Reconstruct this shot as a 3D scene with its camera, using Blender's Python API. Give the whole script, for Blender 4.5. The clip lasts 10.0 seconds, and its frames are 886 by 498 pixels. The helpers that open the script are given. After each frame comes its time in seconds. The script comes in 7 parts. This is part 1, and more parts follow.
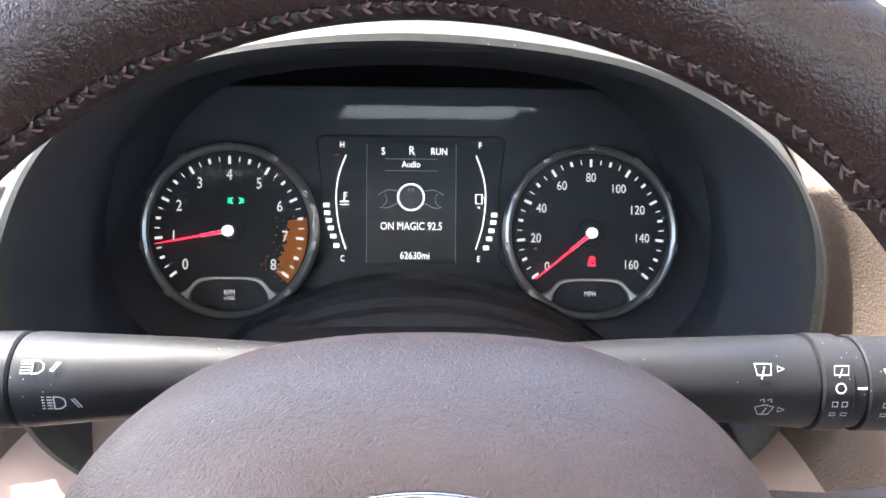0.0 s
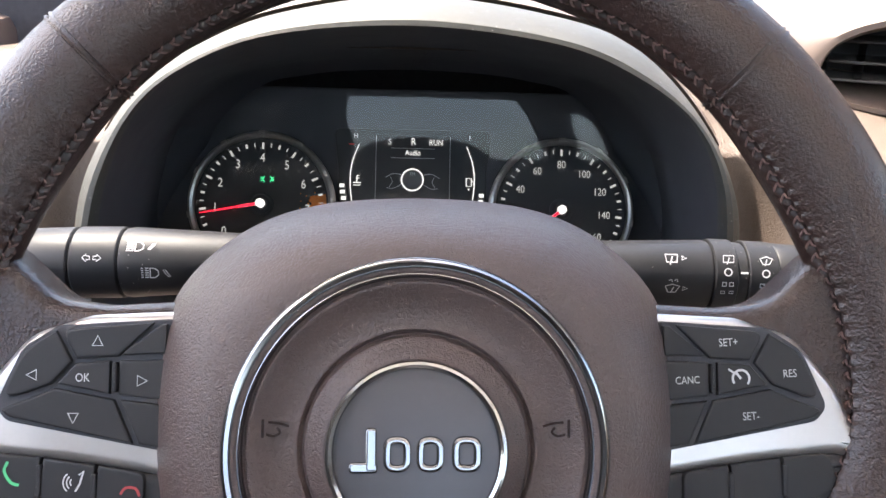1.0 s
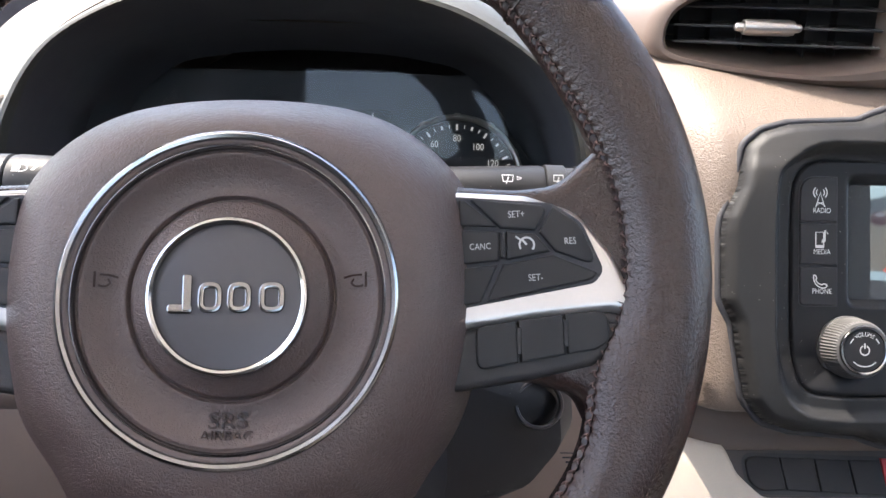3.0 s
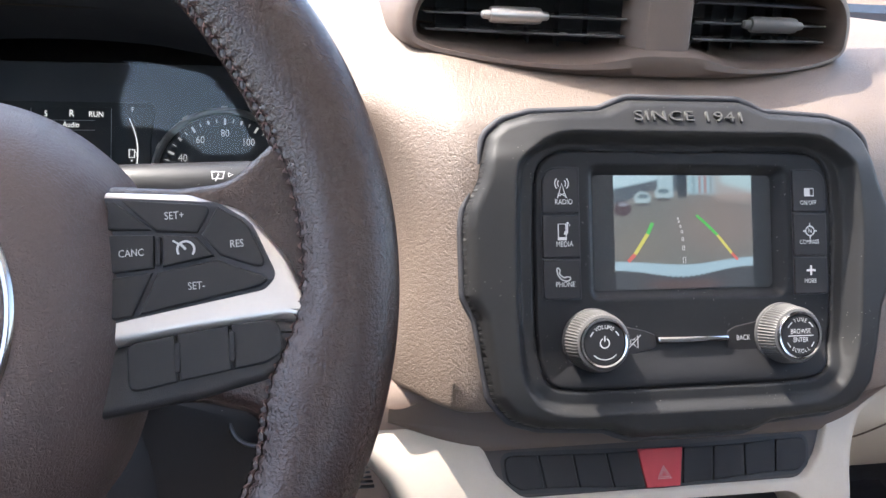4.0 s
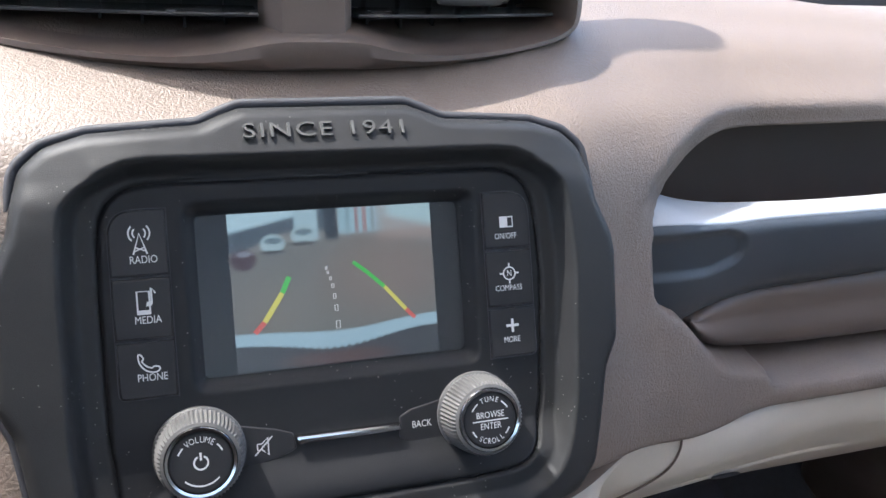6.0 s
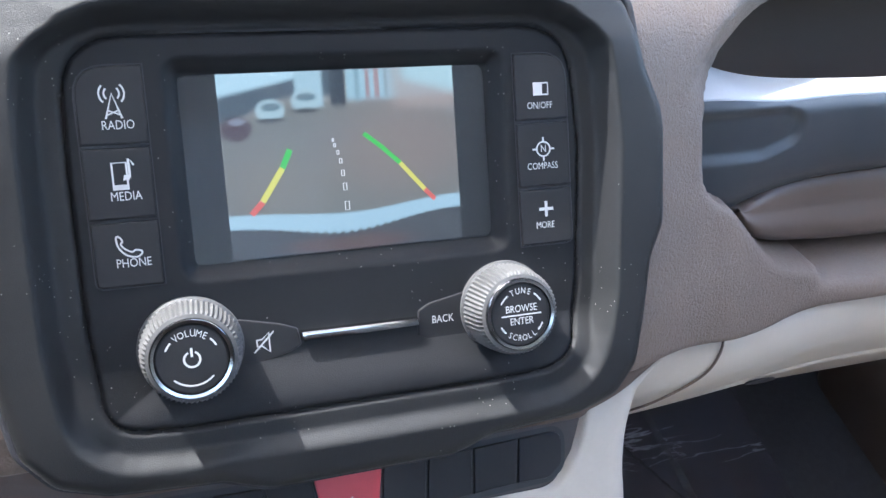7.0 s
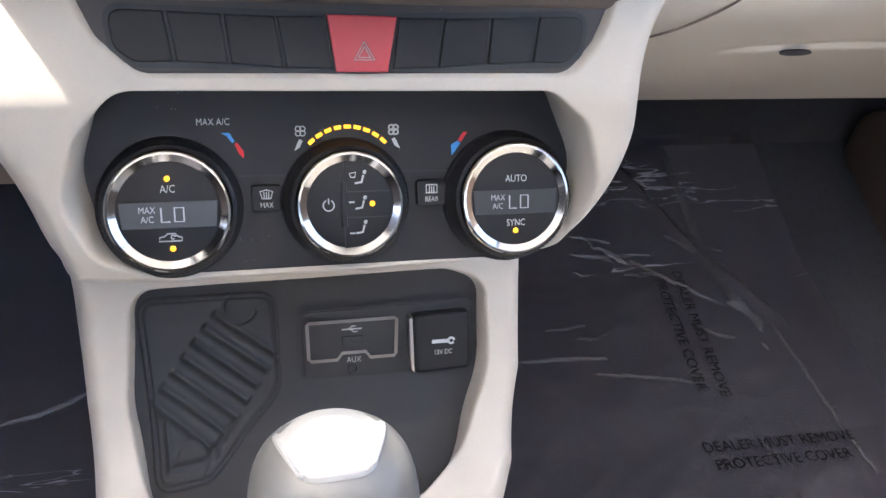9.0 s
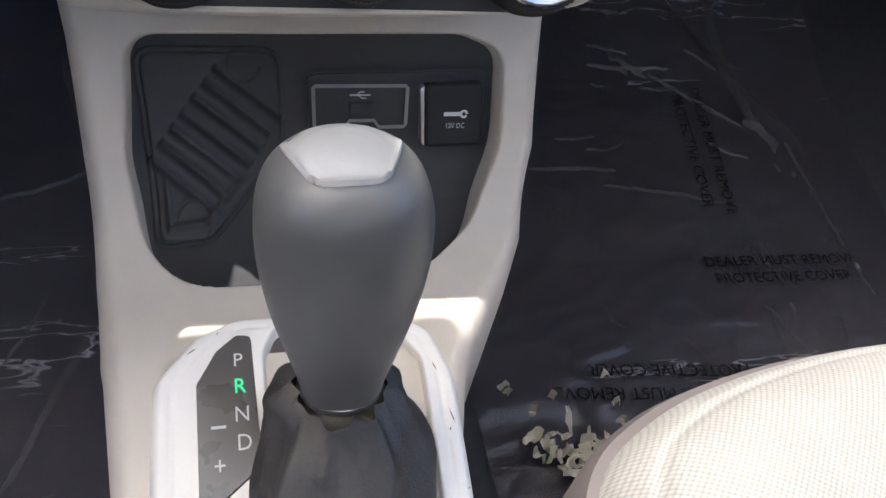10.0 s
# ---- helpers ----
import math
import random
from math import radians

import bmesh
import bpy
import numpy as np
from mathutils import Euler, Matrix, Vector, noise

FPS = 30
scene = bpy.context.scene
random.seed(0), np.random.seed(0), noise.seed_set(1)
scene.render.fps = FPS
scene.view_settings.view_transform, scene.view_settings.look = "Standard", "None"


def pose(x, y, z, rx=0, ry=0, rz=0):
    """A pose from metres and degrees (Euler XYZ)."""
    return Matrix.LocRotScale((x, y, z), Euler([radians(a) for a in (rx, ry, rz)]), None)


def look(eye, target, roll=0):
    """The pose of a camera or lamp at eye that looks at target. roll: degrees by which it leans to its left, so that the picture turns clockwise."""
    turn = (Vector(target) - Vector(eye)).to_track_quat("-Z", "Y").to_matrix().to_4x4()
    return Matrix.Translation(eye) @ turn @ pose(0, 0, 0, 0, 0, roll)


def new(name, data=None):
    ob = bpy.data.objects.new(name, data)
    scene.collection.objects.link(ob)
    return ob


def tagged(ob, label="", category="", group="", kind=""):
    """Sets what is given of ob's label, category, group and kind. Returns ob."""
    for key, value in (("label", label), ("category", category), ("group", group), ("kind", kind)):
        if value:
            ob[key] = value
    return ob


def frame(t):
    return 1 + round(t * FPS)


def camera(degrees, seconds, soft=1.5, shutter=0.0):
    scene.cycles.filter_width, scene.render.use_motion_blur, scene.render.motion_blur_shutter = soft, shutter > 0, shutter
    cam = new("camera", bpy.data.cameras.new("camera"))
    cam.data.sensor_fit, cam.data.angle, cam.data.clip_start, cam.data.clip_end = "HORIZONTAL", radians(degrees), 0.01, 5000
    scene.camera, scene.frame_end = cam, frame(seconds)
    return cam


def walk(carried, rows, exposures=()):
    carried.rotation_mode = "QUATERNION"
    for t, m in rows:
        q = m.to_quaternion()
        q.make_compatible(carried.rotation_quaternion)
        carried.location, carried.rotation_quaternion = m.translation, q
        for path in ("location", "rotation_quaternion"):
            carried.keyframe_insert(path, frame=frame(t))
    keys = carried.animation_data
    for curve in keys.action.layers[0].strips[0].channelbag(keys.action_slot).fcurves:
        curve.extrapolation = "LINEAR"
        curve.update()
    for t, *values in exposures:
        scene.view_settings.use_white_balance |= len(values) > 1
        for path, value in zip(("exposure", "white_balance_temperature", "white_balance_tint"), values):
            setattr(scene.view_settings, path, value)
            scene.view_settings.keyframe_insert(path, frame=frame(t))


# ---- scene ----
cam = camera(56.5, 10.0)
PATH = [
    (0, (0.0087, -0.0111, 0.8481), (0.0607, 1.8096, 0.0221), 1.01),
    (0.5, (0.0101, -0.0752, 0.8451), (0.0593, 1.7740, 0.0849), 1.39),
    (1, (0.0090, -0.1332, 0.8271), (0.0641, 1.7461, 0.1450), 1.76),
    (1.5, (0.0080, -0.1851, 0.8071), (0.0591, 1.7189, 0.1970), 1.94),
    (2, (0.0089, -0.2062, 0.7911), (0.0734, 1.7067, 0.2106), 2.04),
    (2.2, (0.0149, -0.2093, 0.7862), (0.0793, 1.7064, 0.2155), 1.93),
    (3.3, (0.1008, -0.1876, 0.7763), (0.2370, 1.7267, 0.2134), 1.43),
    (3.5, (0.1169, -0.1831, 0.7747), (0.3151, 1.7265, 0.2140), 1.63),
    (4, (0.1592, -0.1742, 0.7747), (0.5388, 1.7070, 0.2115), 2.31),
    (4.5, (0.2134, -0.1647, 0.7790), (0.7269, 1.6861, 0.2213), 2.38),
    (5, (0.2589, -0.1419, 0.7861), (0.8540, 1.6818, 0.2203), 2.37),
    (5.2, (0.2721, -0.1312, 0.7884), (0.9009, 1.6838, 0.2313), 2.56),
    (6.3, (0.3348, -0.0399, 0.7789), (0.9447, 1.7322, 0.0805), 1.79),
    (6.5, (0.3334, -0.0278, 0.7689), (0.9535, 1.7291, 0.0417), 2.00),
    (7, (0.3327, -0.0288, 0.7539), (0.9187, 1.6875, -0.0893), 2.04),
    (7.5, (0.3349, -0.0429, 0.7309), (0.8884, 1.6293, -0.2166), 2.99),
    (8, (0.3321, -0.0598, 0.7048), (0.8632, 1.5610, -0.3396), 4.54),
    (8.5, (0.3312, -0.0737, 0.6828), (0.8400, 1.4938, -0.4503), 6.29),
    (9, (0.3307, -0.0777, 0.6608), (0.8210, 1.4047, -0.5890), 8.58),
    (9.5, (0.3261, -0.0816, 0.6377), (0.8064, 1.2790, -0.7473), 10.71),
    (10, (0.3264, -0.0906, 0.6157), (0.8017, 1.1247, -0.9000), 13.58),
]
EXPOSURES = [(0, 3.97, 6700, 10), (0.5, 3.45, 7000, 11), (0.9, 3.4, 7200, 12), (1.5, 2.97, 7300, 13), (2.2, 2.93, 7300, 13), (3.5, 3.38, 6800, 11), (4.5, 2.95, 6700, 11), (5, 2.7, 6600, 11), (6.5, 3.12, 6100, 8),
             (7, 3.42, 5950, 8), (7.5, 3.6, 6200, 9), (8, 4.02, 6400, 9), (8.5, 4.08, 6600, 10), (9, 3.8, 6800, 10), (9.5, 3.2, 6700, 9), (10, 2.75, 6500, 9)]
walk(cam, [(t, look(eye, target, roll)) for t, eye, target, roll in PATH], EXPOSURES)

# ---- light ----
SUN = Vector((-0.40, 0.190, 0.896)).normalized()
world = bpy.data.worlds.new("world")
scene.world = world
world.use_nodes = True
wn = world.node_tree.nodes
sky = wn.new("ShaderNodeTexSky")
sky.sky_type = "NISHITA"
sky.sun_disc = False
sky.sun_elevation = math.asin(SUN.z)
sky.sun_rotation = math.atan2(SUN.x, SUN.y)
sky.air_density, sky.dust_density = 1.0, 3.0
wn["Background"].inputs[1].default_value = 0.15
world.node_tree.links.new(sky.outputs[0], wn["Background"].inputs[0])
sun = new("sun", bpy.data.lights.new("sun", "SUN"))
sun.data.energy, sun.data.angle, sun.data.color = 1.75, radians(0.53), (1.0, 0.97, 0.93)
sun.matrix_world = look((0, 0, 3), Vector((0, 0, 3)) - SUN)


# ---- materials ----
def mat(name, color, rough=0.5, metal=0.0, var=0.12, var_scale=40.0, grain=0.0, grain_scale=900.0,
        cells=0.0, cell_scale=700.0, emit=0.0, coat=0.0, specks=0.0, relief_depth=0.0006, rough_var=0.1, spec=0.5, creases=0.0, crease_scale=380.0):
    m = bpy.data.materials.new(name)
    m.use_nodes = True
    nt = m.node_tree
    b = nt.nodes["Principled BSDF"]
    link = nt.links.new
    b.inputs["Metallic"].default_value = metal
    b.inputs["Specular IOR Level"].default_value = spec
    b.inputs["Coat Weight"].default_value = coat
    co = nt.nodes.new("ShaderNodeTexCoord")

    def noise_tex(scale, detail=4.0):
        n = nt.nodes.new("ShaderNodeTexNoise")
        n.inputs["Scale"].default_value, n.inputs["Detail"].default_value = scale, detail
        link(co.outputs["Object"], n.inputs["Vector"])
        return n

    big, fine = noise_tex(var_scale), noise_tex(var_scale * 14)
    ramp = nt.nodes.new("ShaderNodeMath")
    ramp.operation = "MULTIPLY_ADD"
    ramp.inputs[1].default_value, ramp.inputs[2].default_value = 0.35, 0.0
    link(fine.outputs["Fac"], ramp.inputs[0])
    add = nt.nodes.new("ShaderNodeMath")
    add.operation = "MULTIPLY_ADD"
    add.inputs[1].default_value = 0.65
    link(big.outputs["Fac"], add.inputs[0])
    link(ramp.outputs[0], add.inputs[2])
    mix = nt.nodes.new("ShaderNodeMix")
    mix.data_type = "RGBA"
    mix.inputs["A"].default_value = (*[c * (1 - 2 * var) for c in color], 1)
    mix.inputs["B"].default_value = (*[min(1, c * (1 + 2 * var)) for c in color], 1)
    link(add.outputs[0], mix.inputs["Factor"])
    out = mix.outputs["Result"]
    if specks:
        dust = nt.nodes.new("ShaderNodeTexVoronoi")
        dust.inputs["Scale"].default_value = 330.0
        link(co.outputs["Object"], dust.inputs["Vector"])
        gate = nt.nodes.new("ShaderNodeMath")
        gate.operation = "LESS_THAN"
        gate.inputs[1].default_value = 0.09
        link(dust.outputs["Distance"], gate.inputs[0])
        patch = noise_tex(26.0, 2.0)
        pg = nt.nodes.new("ShaderNodeMath")
        pg.operation = "GREATER_THAN"
        pg.inputs[1].default_value = 0.56
        link(patch.outputs["Fac"], pg.inputs[0])
        both = nt.nodes.new("ShaderNodeMath")
        both.operation = "MULTIPLY"
        link(gate.outputs[0], both.inputs[0])
        link(pg.outputs[0], both.inputs[1])
        amt = nt.nodes.new("ShaderNodeMath")
        amt.operation = "MULTIPLY"
        amt.inputs[1].default_value = specks
        link(both.outputs[0], amt.inputs[0])
        dm = nt.nodes.new("ShaderNodeMix")
        dm.data_type = "RGBA"
        dm.inputs["B"].default_value = (0.55, 0.53, 0.5, 1)
        link(amt.outputs[0], dm.inputs["Factor"])
        link(out, dm.inputs["A"])
        out = dm.outputs["Result"]
    link(out, b.inputs["Base Color"])
    rm = nt.nodes.new("ShaderNodeMapRange")
    rm.inputs["To Min"].default_value, rm.inputs["To Max"].default_value = max(0.02, rough - rough_var), min(1, rough + rough_var)
    link(big.outputs["Fac"], rm.inputs["Value"])
    link(rm.outputs[0], b.inputs["Roughness"])
    last = None
    for amount, kind, scale in ((grain, "n", grain_scale), (cells, "v", cell_scale), (creases, "e", crease_scale)):
        if not amount:
            continue
        if kind == "n":
            height = noise_tex(scale, 3.0).outputs["Fac"]
        else:
            v = nt.nodes.new("ShaderNodeTexVoronoi")
            v.feature = "SMOOTH_F1" if kind == "v" else "DISTANCE_TO_EDGE"
            v.inputs["Scale"].default_value = scale
            wob = noise_tex(scale * 0.4, 2.0)
            mv = nt.nodes.new("ShaderNodeMix")
            mv.data_type = "VECTOR"
            mv.inputs["Factor"].default_value = 0.0025 if kind == "v" else 0.006
            link(co.outputs["Object"], mv.inputs["A"])
            link(wob.outputs["Color"], mv.inputs["B"])
            link(mv.outputs["Result"], v.inputs["Vector"])
            height = v.outputs["Distance"]
            if kind == "e":
                cut = nt.nodes.new("ShaderNodeMapRange")
                cut.interpolation_type = "SMOOTHSTEP"
                cut.inputs["From Max"].default_value = 0.16
                link(height, cut.inputs["Value"])
                height = cut.outputs[0]
        bump = nt.nodes.new("ShaderNodeBump")
        bump.inputs["Strength"].default_value, bump.inputs["Distance"].default_value = amount, relief_depth
        link(height, bump.inputs["Height"])
        if last:
            link(last.outputs[0], bump.inputs["Normal"])
        last = bump
    if last:
        link(last.outputs[0], b.inputs["Normal"])
    if emit:
        dim = nt.nodes.new("ShaderNodeMix")
        dim.data_type = "RGBA"
        dim.inputs["Factor"].default_value = 0.72
        dim.inputs["B"].default_value = (0.01, 0.01, 0.01, 1)
        link(out, dim.inputs["A"])
        link(dim.outputs["Result"], b.inputs["Base Color"])
        link(out, b.inputs["Emission Color"])
        b.inputs["Emission Strength"].default_value = emit
    return m


def glass(name, color=(0.95, 0.97, 0.96), rough=0.0, gloss=1.0):
    m = bpy.data.materials.new(name)
    m.use_nodes = True
    nt = m.node_tree
    b = nt.nodes["Principled BSDF"]
    mixer = nt.nodes.new("ShaderNodeMixShader")
    clear = nt.nodes.new("ShaderNodeBsdfTransparent")
    clear.inputs[0].default_value = (*color, 1)
    shine = nt.nodes.new("ShaderNodeBsdfGlossy")
    shine.inputs["Roughness"].default_value = rough
    fres = nt.nodes.new("ShaderNodeFresnel")
    fres.inputs[0].default_value = 1.0 + 0.5 * gloss
    nt.links.new(fres.outputs[0], mixer.inputs[0])
    nt.links.new(clear.outputs[0], mixer.inputs[1])
    nt.links.new(shine.outputs[0], mixer.inputs[2])
    nt.links.new(mixer.outputs[0], nt.nodes["Material Output"].inputs[0])
    nt.nodes.remove(b)
    return m


M_PAD = mat("brown_soft_dash", (0.147, 0.112, 0.090), 0.50, var=0.08, cells=0.5, cell_scale=700, grain=0.2, grain_scale=400, creases=0.4, crease_scale=560, rough_var=0.05, relief_depth=0.0006)
M_PADSM = mat("brown_smooth_trim", (0.115, 0.084, 0.069), 0.5, var=0.06, grain=0.25, grain_scale=1800)
M_LIGHT = mat("pale_grey_plastic", (0.53, 0.478, 0.41), 0.5, var=0.05, grain=0.25, grain_scale=2600, rough_var=0.05)
M_LEATHER = mat("dark_brown_leather", (0.026, 0.0136, 0.0118), 0.26, var=0.08, var_scale=45, cells=0.4, cell_scale=900, grain=0.07, grain_scale=230, rough_var=0.0, spec=0.45, creases=0.2, crease_scale=680, relief_depth=0.0006)
M_AIRBAG = mat("brown_grained_cover", (0.064, 0.0425, 0.0385), 0.42, var=0.12, cells=0.35, cell_scale=900, grain=0.15, grain_scale=300, spec=0.5, creases=0.36, crease_scale=640, relief_depth=0.0006)
M_KNEE = mat("tan_lower_plastic", (0.26, 0.192, 0.157), 0.55, var=0.06, grain=0.3, grain_scale=2200)
M_SWBASE = mat("dark_brown_plastic", (0.052, 0.043, 0.041), 0.55, var=0.1, grain=0.3, grain_scale=2200, specks=0.3)
M_BLACK = mat("black_plastic", (0.019, 0.0175, 0.019), 0.5, spec=0.38, var=0.12, grain=0.3, grain_scale=2400, specks=0.35)
M_TRAY = mat("black_rubbery_plastic", (0.030, 0.030, 0.032), 0.52, spec=0.4, var=0.12, grain=0.25, grain_scale=2400)
M_TUNNEL = mat("blue_black_plastic", (0.052, 0.053, 0.062), 0.62, var=0.1, grain=0.25, grain_scale=2200)
M_BLACKM = mat("matt_black_plastic", (0.034, 0.034, 0.040), 0.7, var=0.12, grain=0.3, grain_scale=2200)
M_RADIO = mat("soft_black_face", (0.0125, 0.0128, 0.0145), 0.55, spec=0.22, var=0.12, grain=0.2, grain_scale=2600, specks=0.3)
M_BEZEL = mat("charcoal_satin_plastic", (0.022, 0.022, 0.0228), 0.46, spec=0.20, var=0.1, grain=0.25, grain_scale=2400, specks=0.3)
M_STALK = mat("dusty_black_plastic", (0.017, 0.017, 0.0185), 0.46, spec=0.26, var=0.15, grain=0.15, grain_scale=2400, specks=0.3)
M_BTN = mat("soft_black_button", (0.0135, 0.013, 0.0145), 0.55, spec=0.36, var=0.12, grain=0.15, grain_scale=2600)
M_HOOD = mat("olive_grey_plastic", (0.056, 0.055, 0.047), 0.55, var=0.12, grain=0.4, grain_scale=1800, specks=0.7)
M_SILVER = mat("satin_silver", (0.50, 0.475, 0.455), 0.34, metal=0.9, var=0.05)
M_CHROME = mat("chrome", (0.45, 0.44, 0.435), 0.12, metal=1.0, var=0.03, rough_var=0.04)
M_DARKCH = mat("smoked_chrome", (0.27, 0.265, 0.27), 0.15, metal=1.0, var=0.05, rough_var=0.05)
M_EMBLEM = mat("grey_satin_disc", (0.075, 0.072, 0.077), 0.38, metal=0.55, var=0.05)
M_DIAL = mat("black_dial_face", (0.024, 0.025, 0.028), 0.6, var=0.1)
M_WHITE = mat("white_print", (0.56, 0.56, 0.56), 0.6, var=0.05)
M_GREYPR = mat("grey_print", (0.45, 0.45, 0.46), 0.6, var=0.05)
M_RED = mat("red_print", (0.75, 0.02, 0.03), 0.5, var=0.05)
M_BLUE = mat("blue_print", (0.05, 0.32, 0.75), 0.5, var=0.05)
M_GREENP = mat("green_print", (0.05, 0.42, 0.18), 0.5, var=0.05)
M_ORANGE = mat("orange_print", (0.62, 0.17, 0.02), 0.6, var=0.15)
M_CARPET = mat("black_carpet", (0.045, 0.045, 0.051), 0.95, var=0.3, var_scale=120, grain=1.0, grain_scale=700)
M_LINER = mat("light_headliner", (0.55, 0.53, 0.50), 0.9, var=0.05, grain=0.5, grain_scale=900)
M_CLOTH = mat("pale_mesh_fabric", (0.225, 0.214, 0.198), 0.9, var=0.1, grain=0.4, grain_scale=1600)


def cloth_dots(m, scale, low):
    """Darken a cloth between the dots of its open weave."""
    nt = m.node_tree
    b = nt.nodes["Principled BSDF"]
    src = b.inputs["Base Color"].links[0].from_socket
    co, vo, rg, mx = (nt.nodes.new(k) for k in ("ShaderNodeTexCoord", "ShaderNodeTexVoronoi", "ShaderNodeMapRange", "ShaderNodeMix"))
    vo.inputs["Scale"].default_value, vo.inputs["Randomness"].default_value = scale, 0.12
    rg.inputs["From Min"].default_value, rg.inputs["From Max"].default_value = 0.25, 0.6
    rg.inputs["To Min"].default_value, rg.inputs["To Max"].default_value = 1.0, low
    mx.data_type, mx.blend_type = "RGBA", "MULTIPLY"
    mx.inputs["Factor"].default_value = 1.0
    flat = nt.nodes.new("ShaderNodeMapping")
    flat.inputs["Scale"].default_value, flat.inputs["Rotation"].default_value[2] = (1, 1, 0), radians(38)
    nt.links.new(co.outputs["Object"], flat.inputs["Vector"])
    nt.links.new(flat.outputs[0], vo.inputs["Vector"])
    nt.links.new(vo.outputs["Distance"], rg.inputs["Value"])
    nt.links.new(src, mx.inputs["A"])
    nt.links.new(rg.outputs[0], mx.inputs["B"])
    nt.links.new(mx.outputs["Result"], b.inputs["Base Color"])


cloth_dots(M_CLOTH, 410, 0.66)
M_BOOT = mat("black_leatherette", (0.030, 0.027, 0.026), 0.52, var=0.25, cells=0.25, cell_scale=900, grain=0.2, grain_scale=500, creases=0.12, crease_scale=420)
M_KNOB = mat("grey_satin_plastic", (0.092, 0.090, 0.087), 0.42, grain=0.12, grain_scale=2600, var=0.06)
M_GLOWW = mat("lit_white", (0.85, 0.87, 0.9), 0.5, emit=0.15, var=0.02)
M_DIALPR = mat("lit_dial_print", (0.72, 0.73, 0.75), 0.5, emit=0.075, var=0.02)
M_GLOWG = mat("lit_green", (0.02, 0.75, 0.28), 0.5, emit=0.2, var=0.02)
M_GLOWR = mat("lit_red", (0.95, 0.02, 0.05), 0.5, emit=0.25, var=0.02)
M_GLOWA = mat("lit_amber", (1.0, 0.40, 0.015), 0.5, emit=0.22, var=0.02)
M_HAZ = mat("red_button_plastic", (0.50, 0.035, 0.05), 0.42, var=0.06)
M_LENS = glass("cluster_lens", rough=0.02, gloss=0.8)
M_SCREEN = glass("screen_glass", rough=0.04, gloss=0.32)
M_GLASS = glass("window_glass", (0.93, 0.96, 0.95), gloss=0.7)


# ---- helpers of this scene ----
def plane_frame(origin, tilt):
    """x to the car's right, y up the face, z out of the face; tilt in degrees back from upright."""
    a = radians(tilt)
    return Matrix(((1, 0, 0, origin[0]), (0, math.sin(a), -math.cos(a), origin[1]), (0, math.cos(a), math.sin(a), origin[2]), (0, 0, 0, 1)))


F_WHEEL = plane_frame((0.0091, 0.0962, 0.6731), 25) @ Matrix.Rotation(radians(0.8), 4, "Z")
F_DIAL = plane_frame((0.0017, 0.484, 0.647), 23.4)
F_RADIO = plane_frame((0.391, 0.2529, 0.6534), 18)
F_SWITCH = plane_frame((0.388, 0.2429, 0.5031), 30)
F_CLIMATE = plane_frame((0.388, 0.268, 0.447), 30)
IDENT = Matrix.Identity(4)


def thing(name, label, category, group="", kind=""):
    return tagged(new(name), label, category, group, kind)


def part(name, bm, material, parent=None, label="", frame_m=None, smooth=True, recalc=True):
    if frame_m is not None:
        bmesh.ops.transform(bm, matrix=frame_m, verts=bm.verts)
    if recalc:
        bmesh.ops.recalc_face_normals(bm, faces=bm.faces)
    me = bpy.data.meshes.new(name)
    bm.to_mesh(me)
    bm.free()
    if smooth:
        me.shade_smooth()
        me.set_sharp_from_angle(angle=radians(38))
    me.materials.append(material)
    ob = new(name, me)
    if parent is not None:
        ob.parent = parent
    if label:
        ob["label"] = label
    return ob


def solo(name, bm, material, label, category, kind="", group="", **kw):
    return tagged(part(name, bm, material, **kw), label, category, group, kind)


def curve_through(pts, per=8, closed=True):
    """A smooth line through the points."""
    pts = [Vector(p) for p in pts]
    n, out = len(pts), []
    for i in range(n if closed else n - 1):
        p0, p1, p2, p3 = (pts[(i + k) % n] if closed else pts[min(max(i + k, 0), n - 1)] for k in (-1, 0, 1, 2))
        for j in range(per):
            t = j / per
            out.append(0.5 * ((2 * p1) + (p2 - p0) * t + (2 * p0 - 5 * p1 + 4 * p2 - p3) * t * t + (3 * p1 - 3 * p2 + p3 - p0) * t ** 3))
    if not closed:
        out.append(pts[-1])
    return out


def rounded(pts, r, steps=5):
    """A polygon with its corners rounded; r is one radius or one a corner."""
    n, out = len(pts), []
    for i in range(n):
        p, a, b = (Vector(pts[k % n][:2]) for k in (i, i - 1, i + 1))
        rr = r[i] if isinstance(r, (list, tuple)) else r
        da, db = (a - p), (b - p)
        la, lb = da.length, db.length
        da, db = da / la, db / lb
        ang = math.acos(max(-1, min(1, da.dot(db))))
        cut = min(rr / max(1e-6, math.tan(ang / 2)), la * 0.48, lb * 0.48)
        if rr < 0.0012 or ang > 3.12:
            out.append(p)
            continue
        s, e = p + da * cut, p + db * cut
        for j in range(steps + 1):
            t = j / steps
            out.append(s * (1 - t) ** 2 + p * 2 * t * (1 - t) + e * t * t)
    return out


def box_outline(u0, v0, u1, v1, r=0.0, steps=5):
    return rounded([(u0, v0), (u1, v0), (u1, v1), (u0, v1)], r, steps)


